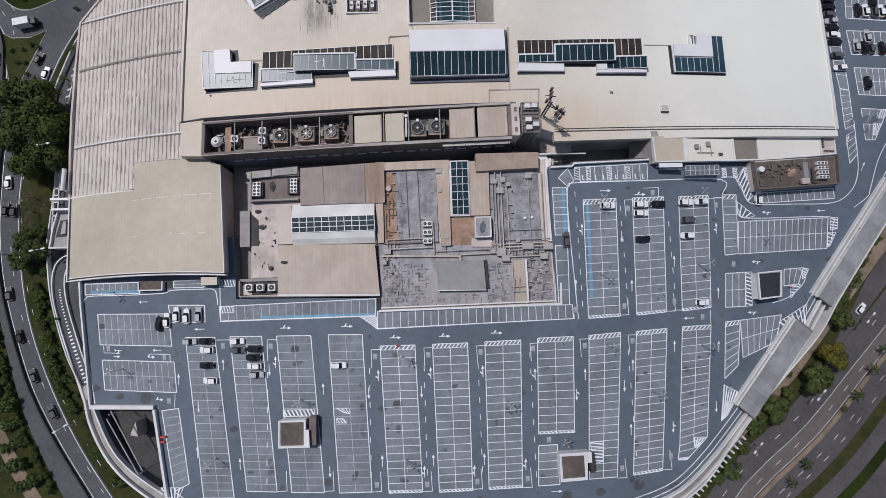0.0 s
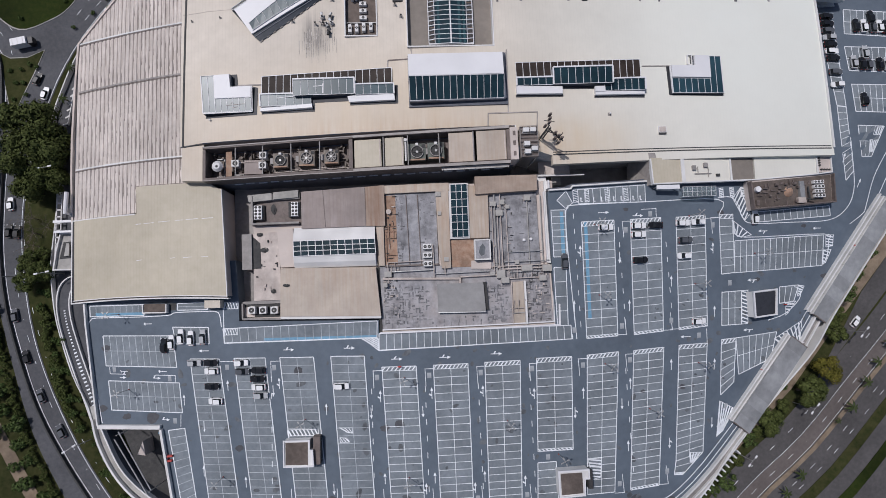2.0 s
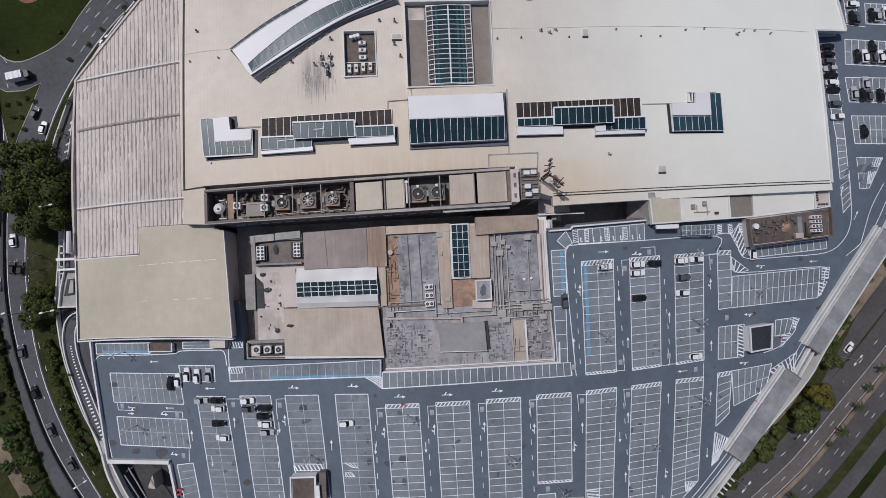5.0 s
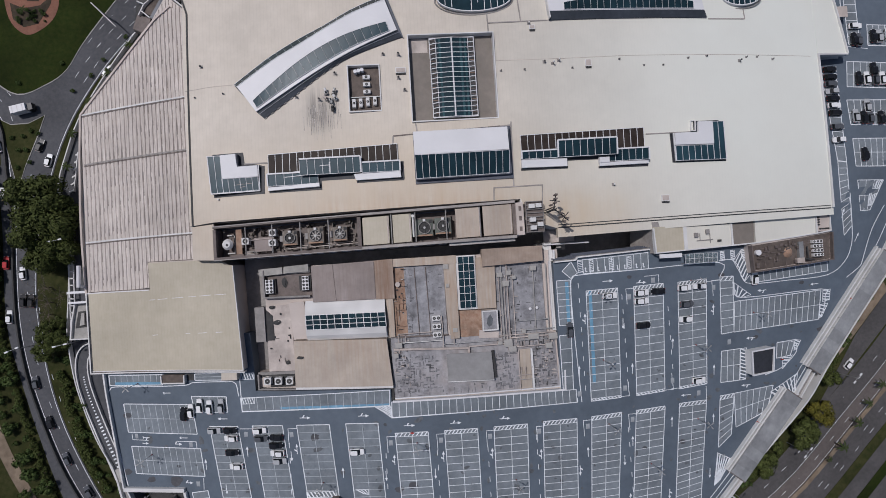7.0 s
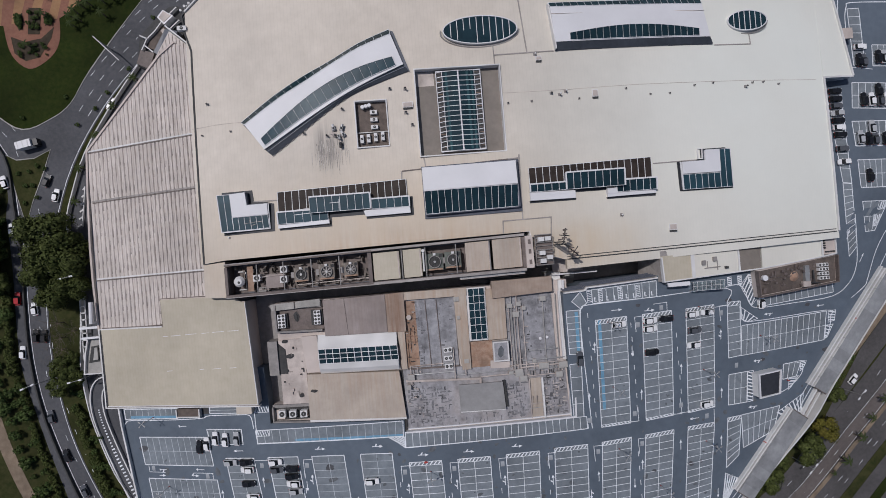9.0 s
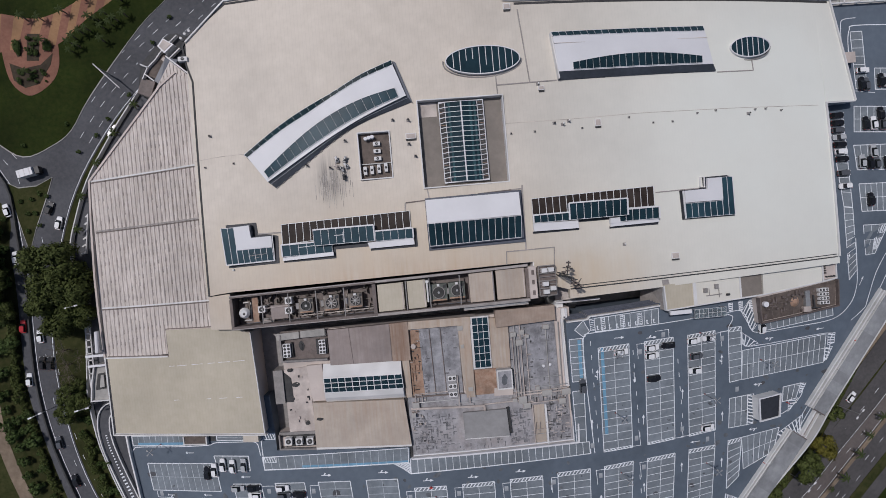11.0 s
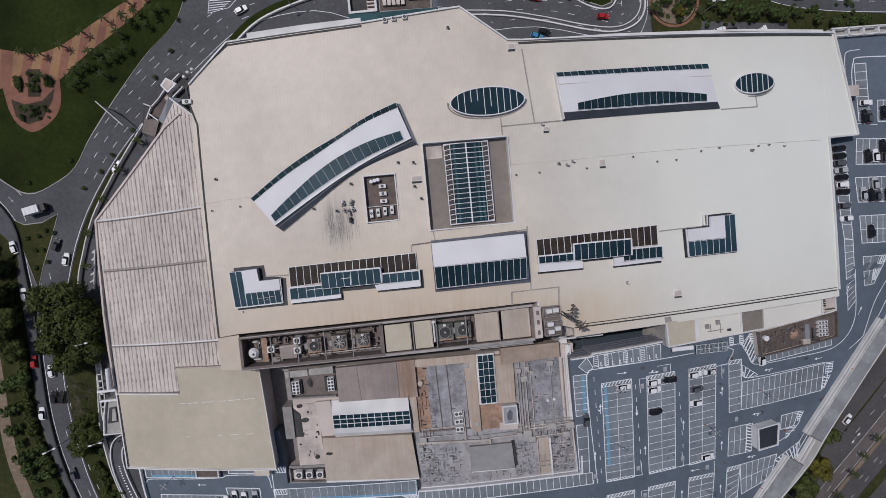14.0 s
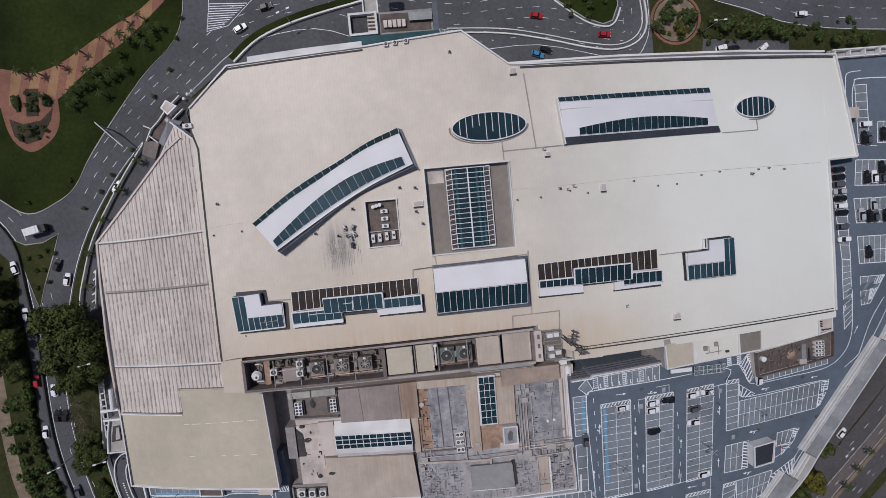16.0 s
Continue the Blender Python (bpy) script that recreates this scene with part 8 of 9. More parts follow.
for x, y, turn, shade_name in [(126.6, 87.8, 0, "black"), (126.6, 85.5, 0, "black"), (126.6, 83.3, 0, "grey"), (126.8, 81.1, 180, "silver"), (126.9, 78.9, 0, "black"), (127.0, 76.7, 0, "white"), (127.2, 74.5, 0, "black"), (127.4, 70.2, 0, "grey"), (127.6, 66.2, 180, "white"),
                               (135.9, 100.9, 0, "white"), (135.3, 96.9, 90, "black"), (136.7, 96.6, 90, "grey"), (141.6, 97.6, 90, "black"), (143.4, 97.4, 90, "silver"), (140.7, 87.4, 90, "black"), (135.7, 84.8, 90, "black"), (138.2, 84.6, 90, "white"), (141.0, 84.4, 90, "grey"), (143.2, 84.4, 90, "white"), (145, 84.2, 90, "black"),
                               (133.6, 73.2, 90, "silver"), (136.2, 72.7, 90, "black"), (138.2, 72.6, 90, "grey"), (141.7, 72.4, 90, "black"), (144, 72.4, 90, "silver"), (137.5, 76.2, 90, "silver"), (135.5, 61.5, 90, "black"), (146.4, 98, 90, "white"), (146, 75.6, 90, "white")]:
    park(x, y, turn, shade_name, 0.03)
for x, y, turn, shade_name in [(-96.2, 103.7, 55, "white"), (-124.0, 41.4, 95, "white"), (-121.4, 7.5, 100, "grey"), (-113.0, -16.5, 112, "grey"), (-117.6, -5.0, 110, "black"), (-43.3, 139.5, 20, "white"), (-52.8, 149.5, 25, "white"), (-44.3, 155.5, 15, "black"),
                               (41.6, 147.1, -10, "red"), (63.8, 139.6, -5, "red"), (41.0, 134.8, -20, "blue"), (43.8, 136.0, -20, "black"), (132.5, 141.6, 0, "white"), (-117.5, 81.1, 65, "black"), (-115.1, 76.3, 75, "white"), (-124.2, 33.0, 88, "black"), (-121.8, 32.7, 88, "black"),
                               (-128.8, 45.0, 88, "red"), (-128.4, 28.2, 88, "white"), (-107.0, -27.0, 118, "grey"), (-130.2, 81.5, 105, "white"), (-128.9, 66.5, 95, "white"), (103.6, 132.4, 10, "white"), (118.2, 131.4, 30, "white"), (108.0, 132.0, 0, "black"), (141.0, -6.0, 45, "white")]:
    on_yard = 97 < x < 128 and 128 < y < 134
    park(x, y, turn, shade_name, GROUND + 0.1 if on_yard else STREET)


def truck(x, y, turn, cab, box_paint, long, label, z=STREET):
    ob = thing("truck" if long < 8 else "bus", label, "truck" if long < 8 else "bus", "", (x, y, z))
    ob.rotation_euler.z = radians(turn)
    part("box", Shape().box(-long / 2, -1.15, 0.7, long / 2 - 1.6, 1.15, 3.0), box_paint, ob)
    part("cab", Shape().box(long / 2 - 1.5, -1.05, 0.5, long / 2, 1.05, 2.3), cab, ob)
    part("windscreen", Shape().box(long / 2 - 0.4, -0.95, 1.3, long / 2 + 0.03, 0.95, 2.1), CAR_GLASS, ob)
    for k in range(3):
        part("roof_rib", Shape().box(-long / 2 + 0.6 + k * long / 4, -1.1, 3.0, -long / 2 + 0.8 + k * long / 4, 1.1, 3.06), WHITE_WALL, ob)
    for wx in (-long / 2 + 1.2, long / 2 - 1.1):
        for wy in (-0.95, 0.95):
            part("wheel", Shape().tube((wx, wy - 0.14, 0.45), (wx, wy + 0.14, 0.45), 0.45, sides=12), RUBBER, ob)
    return ob


truck(-121.4, 92.6, 12, CAR_PAINT["black"], WHITE, 6.2, "white box truck with a dark cab on the road")


# ---- lamp posts ----
def deck_lamp():
    ob = thing("lamp_post", "tall grey lamp post with four floodlight arms", "lamp post", "deck lamp posts")
    part("footing", Shape().tube((0, 0, 0), (0, 0, 0.5), 0.17, sides=10), RUST_RED, ob, "red painted concrete footing")
    part("pole", Shape().tube((0, 0, 0.5), (0, 0, 6.1), 0.09, 0.06), STEEL, ob)
    for k in range(4):
        c, s_ = math.cos(k * math.pi / 2 + 0.3), math.sin(k * math.pi / 2 + 0.3)
        arm = part("arm", Shape().tube((0, 0, 6.0), (c * 0.8, s_ * 0.8, 6.1), 0.06, sides=6), STEEL, ob)
        part("floodlight", Shape().bar((c * 0.6, s_ * 0.6), (c * 1.2, s_ * 1.2), 0.3, 6.0, 6.2), STEEL, arm, "grey floodlight head")
    return ob


first_lamp = None
for x, y in ((-5.9, -13.9), (-5.5, -40.2), (21.7, -26.7), (49.9, -12.8), (76.5, -13.9), (49.6, 6.4), (77.6, 8.3), (-54.0, -37.4), (-78.4, -13.9), (96.0, 16.3), (-32.6, -23.7), (77.7, 28.0), (49.6, 26.6), (35.2, -36.4), (-81.4, 6.0), (61.5, -25.7)):
    if first_lamp is None:
        first_lamp = deck_lamp()
        first_lamp.location = (x + 0.8, y + 0.3, 0.0)
    else:
        copy_thing(first_lamp, pose(x + 0.8, y + 0.3, 0.0, 0, 0, (x * 7) % 40))


def street_lamp(x, y, turn, tall=9.0, arms=2):
    ob = thing("street_lamp", "grey street lamp with white lantern arms", "street lamp", "street lamps", (x, y, GROUND))
    ob.rotation_euler.z = radians(turn)
    part("pole", Shape().tube((0, 0, 0), (0, 0, tall), 0.15, 0.09), STEEL, ob)
    for sgn in ((1, -1) if arms == 2 else (1,)):
        arm = part("arm", Shape().tube((0, 0, tall - 0.2), (sgn * 1.6, 0, tall), 0.07, sides=6), STEEL, ob)
        part("lantern", Shape().box(sgn * 1.6 - 0.5, -0.22, tall - 0.1, sgn * 1.6 + 0.5, 0.22, tall + 0.08), WHITE, arm)
    return ob


for x, y, a in ((-108.4, 50.3, 10), (-108.0, 19.4, 10), (-121.5, 19, 20), (-37.4, 150.4, 20), (98.2, 138.6, 0), (117.5, -30.5, 45), (96.5, -44.5, 45), (136, -8.5, 45), (-99, -30, 30), (106, 1.5, 0)):
    street_lamp(x, y, a)
gantry = thing("sign_gantry", "white steel sign gantry reaching over the avenue", "sign gantry", "", (-95.4, 121.4, GROUND))
part("post", Shape().tube((0, 0, 0), (0, 0, 6.5), 0.22), STEEL, gantry)
part("boom", Shape().tube((-1.1, 1.2, 6.9), (6.1, -6.6, 7.1), 0.16), WHITE_WALL, gantry)
part("brace", Shape().tube((0, 0, 5.4), (4, -4.3, 6.8), 0.1), STEEL, gantry)
part("sign_panel", Shape().bar((0.5, -0.4), (3.4, -3.6), 0.16, 5.4, 6.6), RAISED, gantry)

# ---- arrows and small marks on the deck ----
def arrow_shape(bent=False):
    s = Shape()
    s.prism([(-1.6, -0.1), (0.5, -0.1), (0.5, 0.1), (-1.6, 0.1)], 0, 0.03)
    s.prism([(0.5, -0.42), (1.5, 0.0), (0.5, 0.42)], 0, 0.03)
    if bent:
        s.prism([(-0.9, 0.1), (-0.5, 0.1), (-0.1, 0.75), (-0.5, 0.75)], 0, 0.03)
    return s


arrow_mesh = [arrow_shape(b).mesh("lane_arrow", PAINT) for b in (False, True)]
STRAIGHT = [(-26.2, -20.9, 90), (-24.6, -41.9, -90), (-14.3, -22.7, -90), (-0.4, -23.0, -90), (-11.1, -39.8, 90), (2.2, -40.3, 90), (15.6, -40.7, 90), (44.0, -20.1, 90), (57.4, -18.2, 90), (54.6, -23.8, -90), (55.5, -35.0, 90), (69.5, -13.6, 90), (82.0, -14.1, 90), (79.6, -30.3, -90), (57.1, 17.0, -90), (71.6, 9.8, 90), (58.9, 3.4, 90), (83.4, 0.6, 90), (43.1, 4.0, 90),
            (-58.2, -24.1, -90), (-63.4, -16.8, 90), (-58.2, -35.3, 90), (-47.4, -38.7, 90), (-40.2, -15.6, -90), (-52.1, -13.6, 90), (-73.3, 3.5, 180), (-58.5, -4.2, 180), (-79.5, -10.4, 0), (-69.3, -9.2, 180), (74.2, -6.2, 180), (116.4, 23.1, 180), (34.4, -49.8, 0), (53.5, 30.3, 0), (98.0, -14.8, 45), (87.6, -26.0, 45), (127.4, 44, 70), (131, 36, 60)]
BENT = [(-38.6, -13.5, 90), (-11.7, -18.1, 90), (2.2, -18.0, 90), (-0.2, -43.0, 90), (16.2, -18.1, 90), (30.3, -19.5, 90), (12.9, -43.5, 90), (26.5, -42.5, 90), (41.3, -25.5, -90), (67.1, -35.1, -90), (45.9, 19.5, 90), (84.7, 18.8, 90), (63.5, 29.0, 0), (100.0, 23.0, 180), (95.3, 8.9, 180), (-6.9, -8.5, 0), (6.3, -8.6, 0), (20.5, -8.3, 0), (-35.9, -4.8, 0), (-19.7, -5.0, 0), (-79.3, -8.8, 180), (-70.7, -10.9, 0), (-68.2, -21.8, 0), (92.6, -5.2, 180), (82.0, -30.4, 45)]
for bent, places in enumerate((STRAIGHT, BENT)):
    for x, y, turn in places:
        ob = tagged(new("lane_arrow", arrow_mesh[bent]), "white arrow painted on the lane", "road marking", "lane arrows", "structure")
        ob.matrix_basis = pose(x, y, 0.002, 0, 0, turn)
pad = Shape().box(-0.55, -0.75, 0, 0.55, 0.75, 0.03)
for k in range(4):
    pad.box(-0.42 + k * 0.24, -0.6, 0.03, -0.34 + k * 0.24, 0.6, 0.045)
pad_mesh = pad.mesh("drain_grate", BAY_TILE)
for x, y in ((-39.9, -9.4), (-12.5, -13.2), (1.7, -13.3), (15.8, -13.2), (30.1, -12.8), (44.4, -12.6), (57.8, -11.8), (-12.6, -45.7), (0.4, -46.3), (13.5, -46.3), (26.8, -46.2), (33.1, -36.7), (52.3, -44.9), (65.8, -42.4), (59.5, 25.0), (56.3, -2.3), (42.7, -2.8), (70.6, -1.5), (85.3, 25.4), (67.1, 29.4), (88.7, 8.4), (78.2, -6.0), (-81.5, -8.3), (-67.2, -11.2), (-65.7, -22.2), (-52.3, -8.8), (84.0, -26.0)):
    ob = tagged(new("drain_grate", pad_mesh), "pale square painted tile on the lane", "deck marking", "lane tiles", "structure")
    ob.matrix_basis = pose(x, y, 0.002)
lane_dash = Shape()
for x, y0, y1 in ((-14.0, -44, -14), (0.5, -44, -14), (15.0, -44, -14), (29.2, -46, -14), (56.4, -42, -14), (44.6, -2, 30), (57.4, -2, 26), (-40.6, -44, -10), (71.0, 2, 24)):
    y = y0
    while y < y1:
        lane_dash.box(x - 0.09, y, 0, x + 0.09, y + 1.5, 0.026)
        y += 4.4
structure("lane_dashes", lane_dash, PAINT, "broken white centre lines of the lanes", "road marking")
random.seed(11)
for i, (x, y, r) in enumerate(((-71.5, -21.2, 2.2), (-84.0, -18.2, 1.4), (-10.8, -26.8, 1.5), (-33.6, -10.4, 1.6), (-6.8, -25.7, 1.8), (56.4, -49.4, 2.2), (66, -50, 2.0), (37, -51, 1.8), (-83.6, -2.6, 1.4), (-78, -20.5, 1.3), (-25, -44.5, 1.5), (72, -20, 1.2), (60.8, -20.6, 0.9), (88, 29, 1.2), (117, 9, 1.4), (46, -50.5, 1.6), (112.5, 24.0, 0.9), (60, 31, 1.0), (-49, -30, 1.3), (97, 9, 1.0))):
    poly = [(x + r * (0.6 + 0.4 * random.random()) * math.cos(2 * math.pi * k / 11), y + 0.75 * r * (0.6 + 0.4 * random.random()) * math.sin(2 * math.pi * k / 11)) for k in range(11)]
    structure("oil_stain", Shape().prism(poly, 0, 0.016), ROAD, "dark oily stain on the deck", "stain")
random.seed(33)
spots = Shape()
for k in range(420):
    x, y, r = random.uniform(-84, 118), random.uniform(-52, 26), random.choice((0.18, 0.25, 0.3, 0.45, 0.7))
    if (y > -6 and x < 43) or (x < -62 and y < -20) or x - 95 > (y + 25) * 0.75 or (y < -40 and x > 62):
        continue
    turn, long = random.random() * 6.3, random.uniform(0.6, 2.2)
    spots.prism([(x + r * long * random.uniform(0.7, 1.2) * math.cos(a) * math.cos(turn) - r * math.sin(a) * math.sin(turn), y + r * long * random.uniform(0.7, 1.2) * math.cos(a) * math.sin(turn) + r * math.sin(a) * math.cos(turn)) for a in [2 * math.pi * i / 8 for i in range(8)]], 0, 0.017)
tagged(part("oil_spots", spots, GRIMY), "small dark oil spots and tyre marks on the deck", "stains", kind="stuff")
random.seed(3)
for x, y in ((121.0, 9.5), (95, -16.5), (105.6, -9.5), (86.8, -31.5), (104, 1.4), (126.5, 17.5)):
    ob = thing("traffic_cone_row", "red and white barrier post by the ramp", "barrier post", "barrier posts", (x, y, 0))
    part("post", Shape().tube((0, 0, 0), (0, 0, 1.1), 0.16), RED, ob)
    part("boom", Shape().box(-0.1, -0.1, 0.9, 2.4, 0.1, 1.05), WHITE, ob)
for k, (x, y) in enumerate(((-66.6, -31.0), (-66.8, -32.2))):
    ob = thing("road_barrier_block", "red plastic barrier block on the deck", "barrier block", "barrier blocks", (x, y, 0.02))
    part("block", Shape().box(-0.7, -0.25, 0, 0.7, 0.25, 0.8), RED, ob)
hydrant = thing("hydrant_post", "small red hydrant post on a hatched island", "hydrant", "", (-6.3, -10.5, 0.02))
part("post", Shape().tube((0, 0, 0), (0, 0, 0.9), 0.22), RED, hydrant)
part("head", Shape().box(-0.5, -0.16, 0.5, 0.5, 0.16, 0.75), RED, hydrant)
tarp = thing("blue_tarpaulin", "crumpled blue tarpaulin at the bottom of the well", "tarpaulin", "", (-76.5, -27.4, -16.0))
part("sheet", Shape().prism([(-1.8, -1.4), (1.6, -1.8), (2.0, 1.2), (-0.8, 2.0)], 0, 0.4), BLUE, tarp)
junk = thing("well_scaffold", "pale boards and steel trusses inside the light well", "scaffold", "", (-79.5, -31.5, -16.0))
part("board", Shape().prism([(-2.0, -1.6), (0.2, -2.0), (-0.6, 2.0)], 0.1, 5.0), PALE, junk)
part("truss", Shape().tube((-5, 6, 9), (4, -10, 9), 0.18).tube((-6, 4, 9), (3, -11, 9), 0.18).tube((-5.5, 5, 0), (-5.5, 5, 9), 0.15).tube((3.5, -10.5, 0), (3.5, -10.5, 9), 0.15), STEEL, junk)


badge = Shape().tube((0, 0.45, 0), (0, 0.45, 0.03), 0.22, sides=10).box(-0.14, -0.35, 0, 0.14, 0.3, 0.03).box(-0.1, -0.6, 0, 0.5, -0.35, 0.03)
badge_mesh = badge.mesh("bay_symbol", PAINT)
for x in (47.1, 50.8, 53.1, 56.7, 58.9, 62.4, 64.5):
    ob = tagged(new("bay_symbol", badge_mesh), "white painted symbol in a reserved bay", "road marking", "bay symbols", "structure")
    ob.matrix_basis = pose(x, 34.2, 0.024)
for x0, x1 in ((44.9, 46.3), (48.3, 49.5), (54.3, 55.6), (59.8, 61.0)):
    hatch([(x0, 37.2), (x0, 33.6), (x1, 33.6), (x1, 37.2)], 5, 0.22)
for x0, x1 in ((88.2, 89.4), (91.4, 92.6), (94.7, 96.0)):
    hatch([(x0, 36.2), (x0, 33.4), (x1, 33.4), (x1, 36.2)], 4, 0.4)
for x0, y0, x1, y1 in ((-53.0, 8.6, -49.4, 6.8), (-53.0, 1.4, -49.6, -0.2)):
    hatch([(x0, y0), (x1, y0), (x1, y1), (x0, y1)], 5, 0.2)
seal = Shape()
for x, y, long in ((-74.9, 32.0, 1.4), (-72.8, 31.95, 2.6), (-69.0, 31.95, 3.0), (-64.6, 31.9, 2.0), (-61.8, 31.9, 3.2), (-57.6, 31.85, 3.0), (-74.5, 22.5, 1.4), (-65.8, 22.1, 1.2), (-62.4, 21.9, 2.2), (-57.8, 21.7, 1.8)):
    seal.box(x, y - 0.07, 3.74, x + long, y + 0.07, 3.79)
structure("trim_beige_laps", seal, WHITE, "bright sealed laps on the beige roof", "roof trim")

# ---- trees ----
def leaf_cloud(seed, lobes, count, size):
    """Leaf sprays over a few lobes: many small bent blades with gaps between them."""
    rng = random.Random(seed)
    s = Shape()
    for _ in range(count):
        cx, cy, cz, r = rng.choice(lobes)
        d = Vector((rng.gauss(0, 1), rng.gauss(0, 1), rng.gauss(0.35, 0.8))).normalized()
        p = Vector((cx, cy, cz)) + d * r * (0.5 + 0.62 * rng.random())
        u = (d.orthogonal().normalized() * math.cos(rng.random() * 6.3) + d.cross(d.orthogonal()).normalized() * math.sin(rng.random() * 6.3)).normalized()
        tilt = (u + d * rng.uniform(-0.5, 0.5)).normalized()
        w = d.cross(tilt).normalized()
        a = size * rng.uniform(0.6, 1.3)
        s.face(p - tilt * a, p - w * a * 0.55, p + tilt * a, p + w * a * 0.55)
    return s


def tree_model(seed, radius, height, leaf, label, name="tree", count=900, leaf_size=0.34, full=False):
    ob = thing(name, label, "tree", "street trees")
    rng = random.Random(seed)
    trunk = Shape().tube((0, 0, 0), (0.1, 0.1, height * 0.5), radius * 0.09, radius * 0.06)
    lobes = [(0, 0, height * 0.72, radius * 0.62)]
    for k in range(9):
        a = 2 * math.pi * k / 9 + rng.uniform(-0.4, 0.4)
        d = radius * rng.uniform(0.45, 0.78)
        lobe = (d * math.cos(a), d * math.sin(a), height * rng.uniform(0.55, 0.85), radius * rng.uniform(0.26, 0.42))
        lobes.append(lobe)
        if full:
            lobes += [(lobe[0] * 0.75, lobe[1] * 0.75, lobe[2] + 1.2, lobe[3] * 1.1), (lobe[0] * 1.05, lobe[1] * 1.05, lobe[2] - 1.6, lobe[3] * 0.9)]
        trunk.tube((0.1, 0.1, height * 0.42), lobe[:3], radius * 0.035, radius * 0.012, 5)
    part("trunk", trunk, BARK, ob)
    part("crown", leaf_cloud(seed, lobes, count, leaf_size), leaf, ob)
    return ob


def spread(model, places):
    for i, (x, y, size, z) in enumerate(places):
        m = pose(x, y, z, 0, 0, (i * 77) % 360) @ Matrix.Diagonal((size, size, size, 1))
        if i == 0:
            model.matrix_basis = m
        else:
            c = copy_thing(model, pose(x, y, z, 0, 0, (i * 77) % 360))
            c.scale = (size, size, size)


def low_trees(model, spots):
    spread(model, [(x, y, s_, GROUND) for x, y, s_ in spots])


low_trees(tree_model(1, 7.2, 10.5, LEAF_DARK, "broad dark-green tree with a dense domed crown", count=7000, leaf_size=0.42, full=True), [(-112.6, 63.4, 1.2), (-114.0, 55.0, 1.12), (-108.4, 57.4, 1.05), (-113.4, 46.4, 0.86), (-108.2, 48.2, 0.74), (-136.5, 67, 0.8), (-136.5, 54, 0.85)])
low_trees(tree_model(6, 4.6, 7.5, LEAF_DARK, "rounded dark-green tree over the verge", count=3000, leaf_size=0.36), [(119.4, -26.6, 1.1), (-115.2, 22.8, 0.78), (-115.8, 17.4, 0.8), (-111.6, 20.2, 0.7), (-112.8, 25.6, 0.5), (106.2, -35.0, 0.95), (131.0, -8.4, 0.8), (-132.4, 60, 0.9), (-131.8, 50.5, 0.85), (-136, 76, 0.9), (112.6, -30.9, 0.5), (123.6, -24.0, 0.55), (133.6, -3.2, 0.55), (96.2, -46.4, 0.45), (103.4, -38.6, 0.45), (142.4, 13.6, 0.6)])
low_trees(tree_model(2, 4.2, 7.0, LEAF, "mid-green street tree with an uneven crown", count=1500, leaf_size=0.34), [(100.2, -40.4, 0.6), (91.4, -52.2, 0.75), (136.4, 3.6, 0.8), (139.6, 10.0, 0.75), (88.0, -55.0, 0.45), (134, 6.4, 0.5), (146, 17, 0.7),
          (84.6, 143.8, 0.5), (93.2, 143.2, 0.5), (88.6, 140.5, 0.4), (81.8, 141, 0.45), (104.4, 139.0, 0.55), (110.2, 138.0, 0.6), (114.2, 136.8, 0.6), (118.2, 138.7, 0.6), (121.8, 136.6, 0.6), (106.6, 140.8, 0.5), (125, 135.2, 0.5), (130.0, 136.0, 0.45), (137.6, 133.6, 0.45), (143.6, 132.0, 0.5), (149.6, 131.4, 0.5), (154, 132, 0.5), (100.6, 141.4, 0.5), (112.6, 141.4, 0.45)])
low_trees(tree_model(3, 4.6, 7.5, LEAF_GOLD, "yellow-green tree in fresh leaf", count=2600, leaf_size=0.36), [(126.0, -19.4, 1.0), (135.4, 7.6, 0.5), (89.4, 138.8, 0.4), (133.0, 0.4, 0.4)])


def bare_tree(seed, height):
    """A leafless tree: a short trunk that forks into thin crooked limbs and twigs."""
    ob = thing("bare_tree", "leafless brown tree with thin crooked limbs", "tree", "bare verge trees")
    pick = random.Random(seed)
    part("trunk", Shape().tube((0, 0, 0), (0, 0, height * 0.35), 0.16, 0.12), BARK, ob)
    twigs = Shape()
    for k in range(9):
        a = 2 * math.pi * k / 9 + pick.uniform(-0.3, 0.3)
        p = Vector((0, 0, height * 0.33))
        way = Vector((math.cos(a), math.sin(a), pick.uniform(0.5, 1.1)))
        for i in range(4):
            q = p + way * height * 0.17 + Vector((pick.uniform(-0.4, 0.4), pick.uniform(-0.4, 0.4), 0))
            twigs.tube(p, q, 0.08 - 0.016 * i, 0.065 - 0.016 * i, 4)
            for sgn in (-1, 1):
                side = Vector((-way.y, way.x, 0.4)) * sgn * height * 0.11
                twigs.tube(q, q + side + way * 0.4, 0.035, 0.012, 3)
            p = q
    part("limbs", twigs, BARK, ob)
    return ob


low_trees(bare_tree(12, 7.0), [(-116.3, 36.5, 1.0), (-115.8, 31.9, 1.0), (-116.0, 28.2, 0.85), (-112.4, 33.6, 0.8)])
# shrubs: low leafy clumps
shrub = tree_model(4, 1.5, 1.6, LEAF, "low leafy green shrub in the verge", "shrub", count=420, leaf_size=0.24)
tagged(shrub, category="shrub", group="verge shrubs")
rng = random.Random(8)
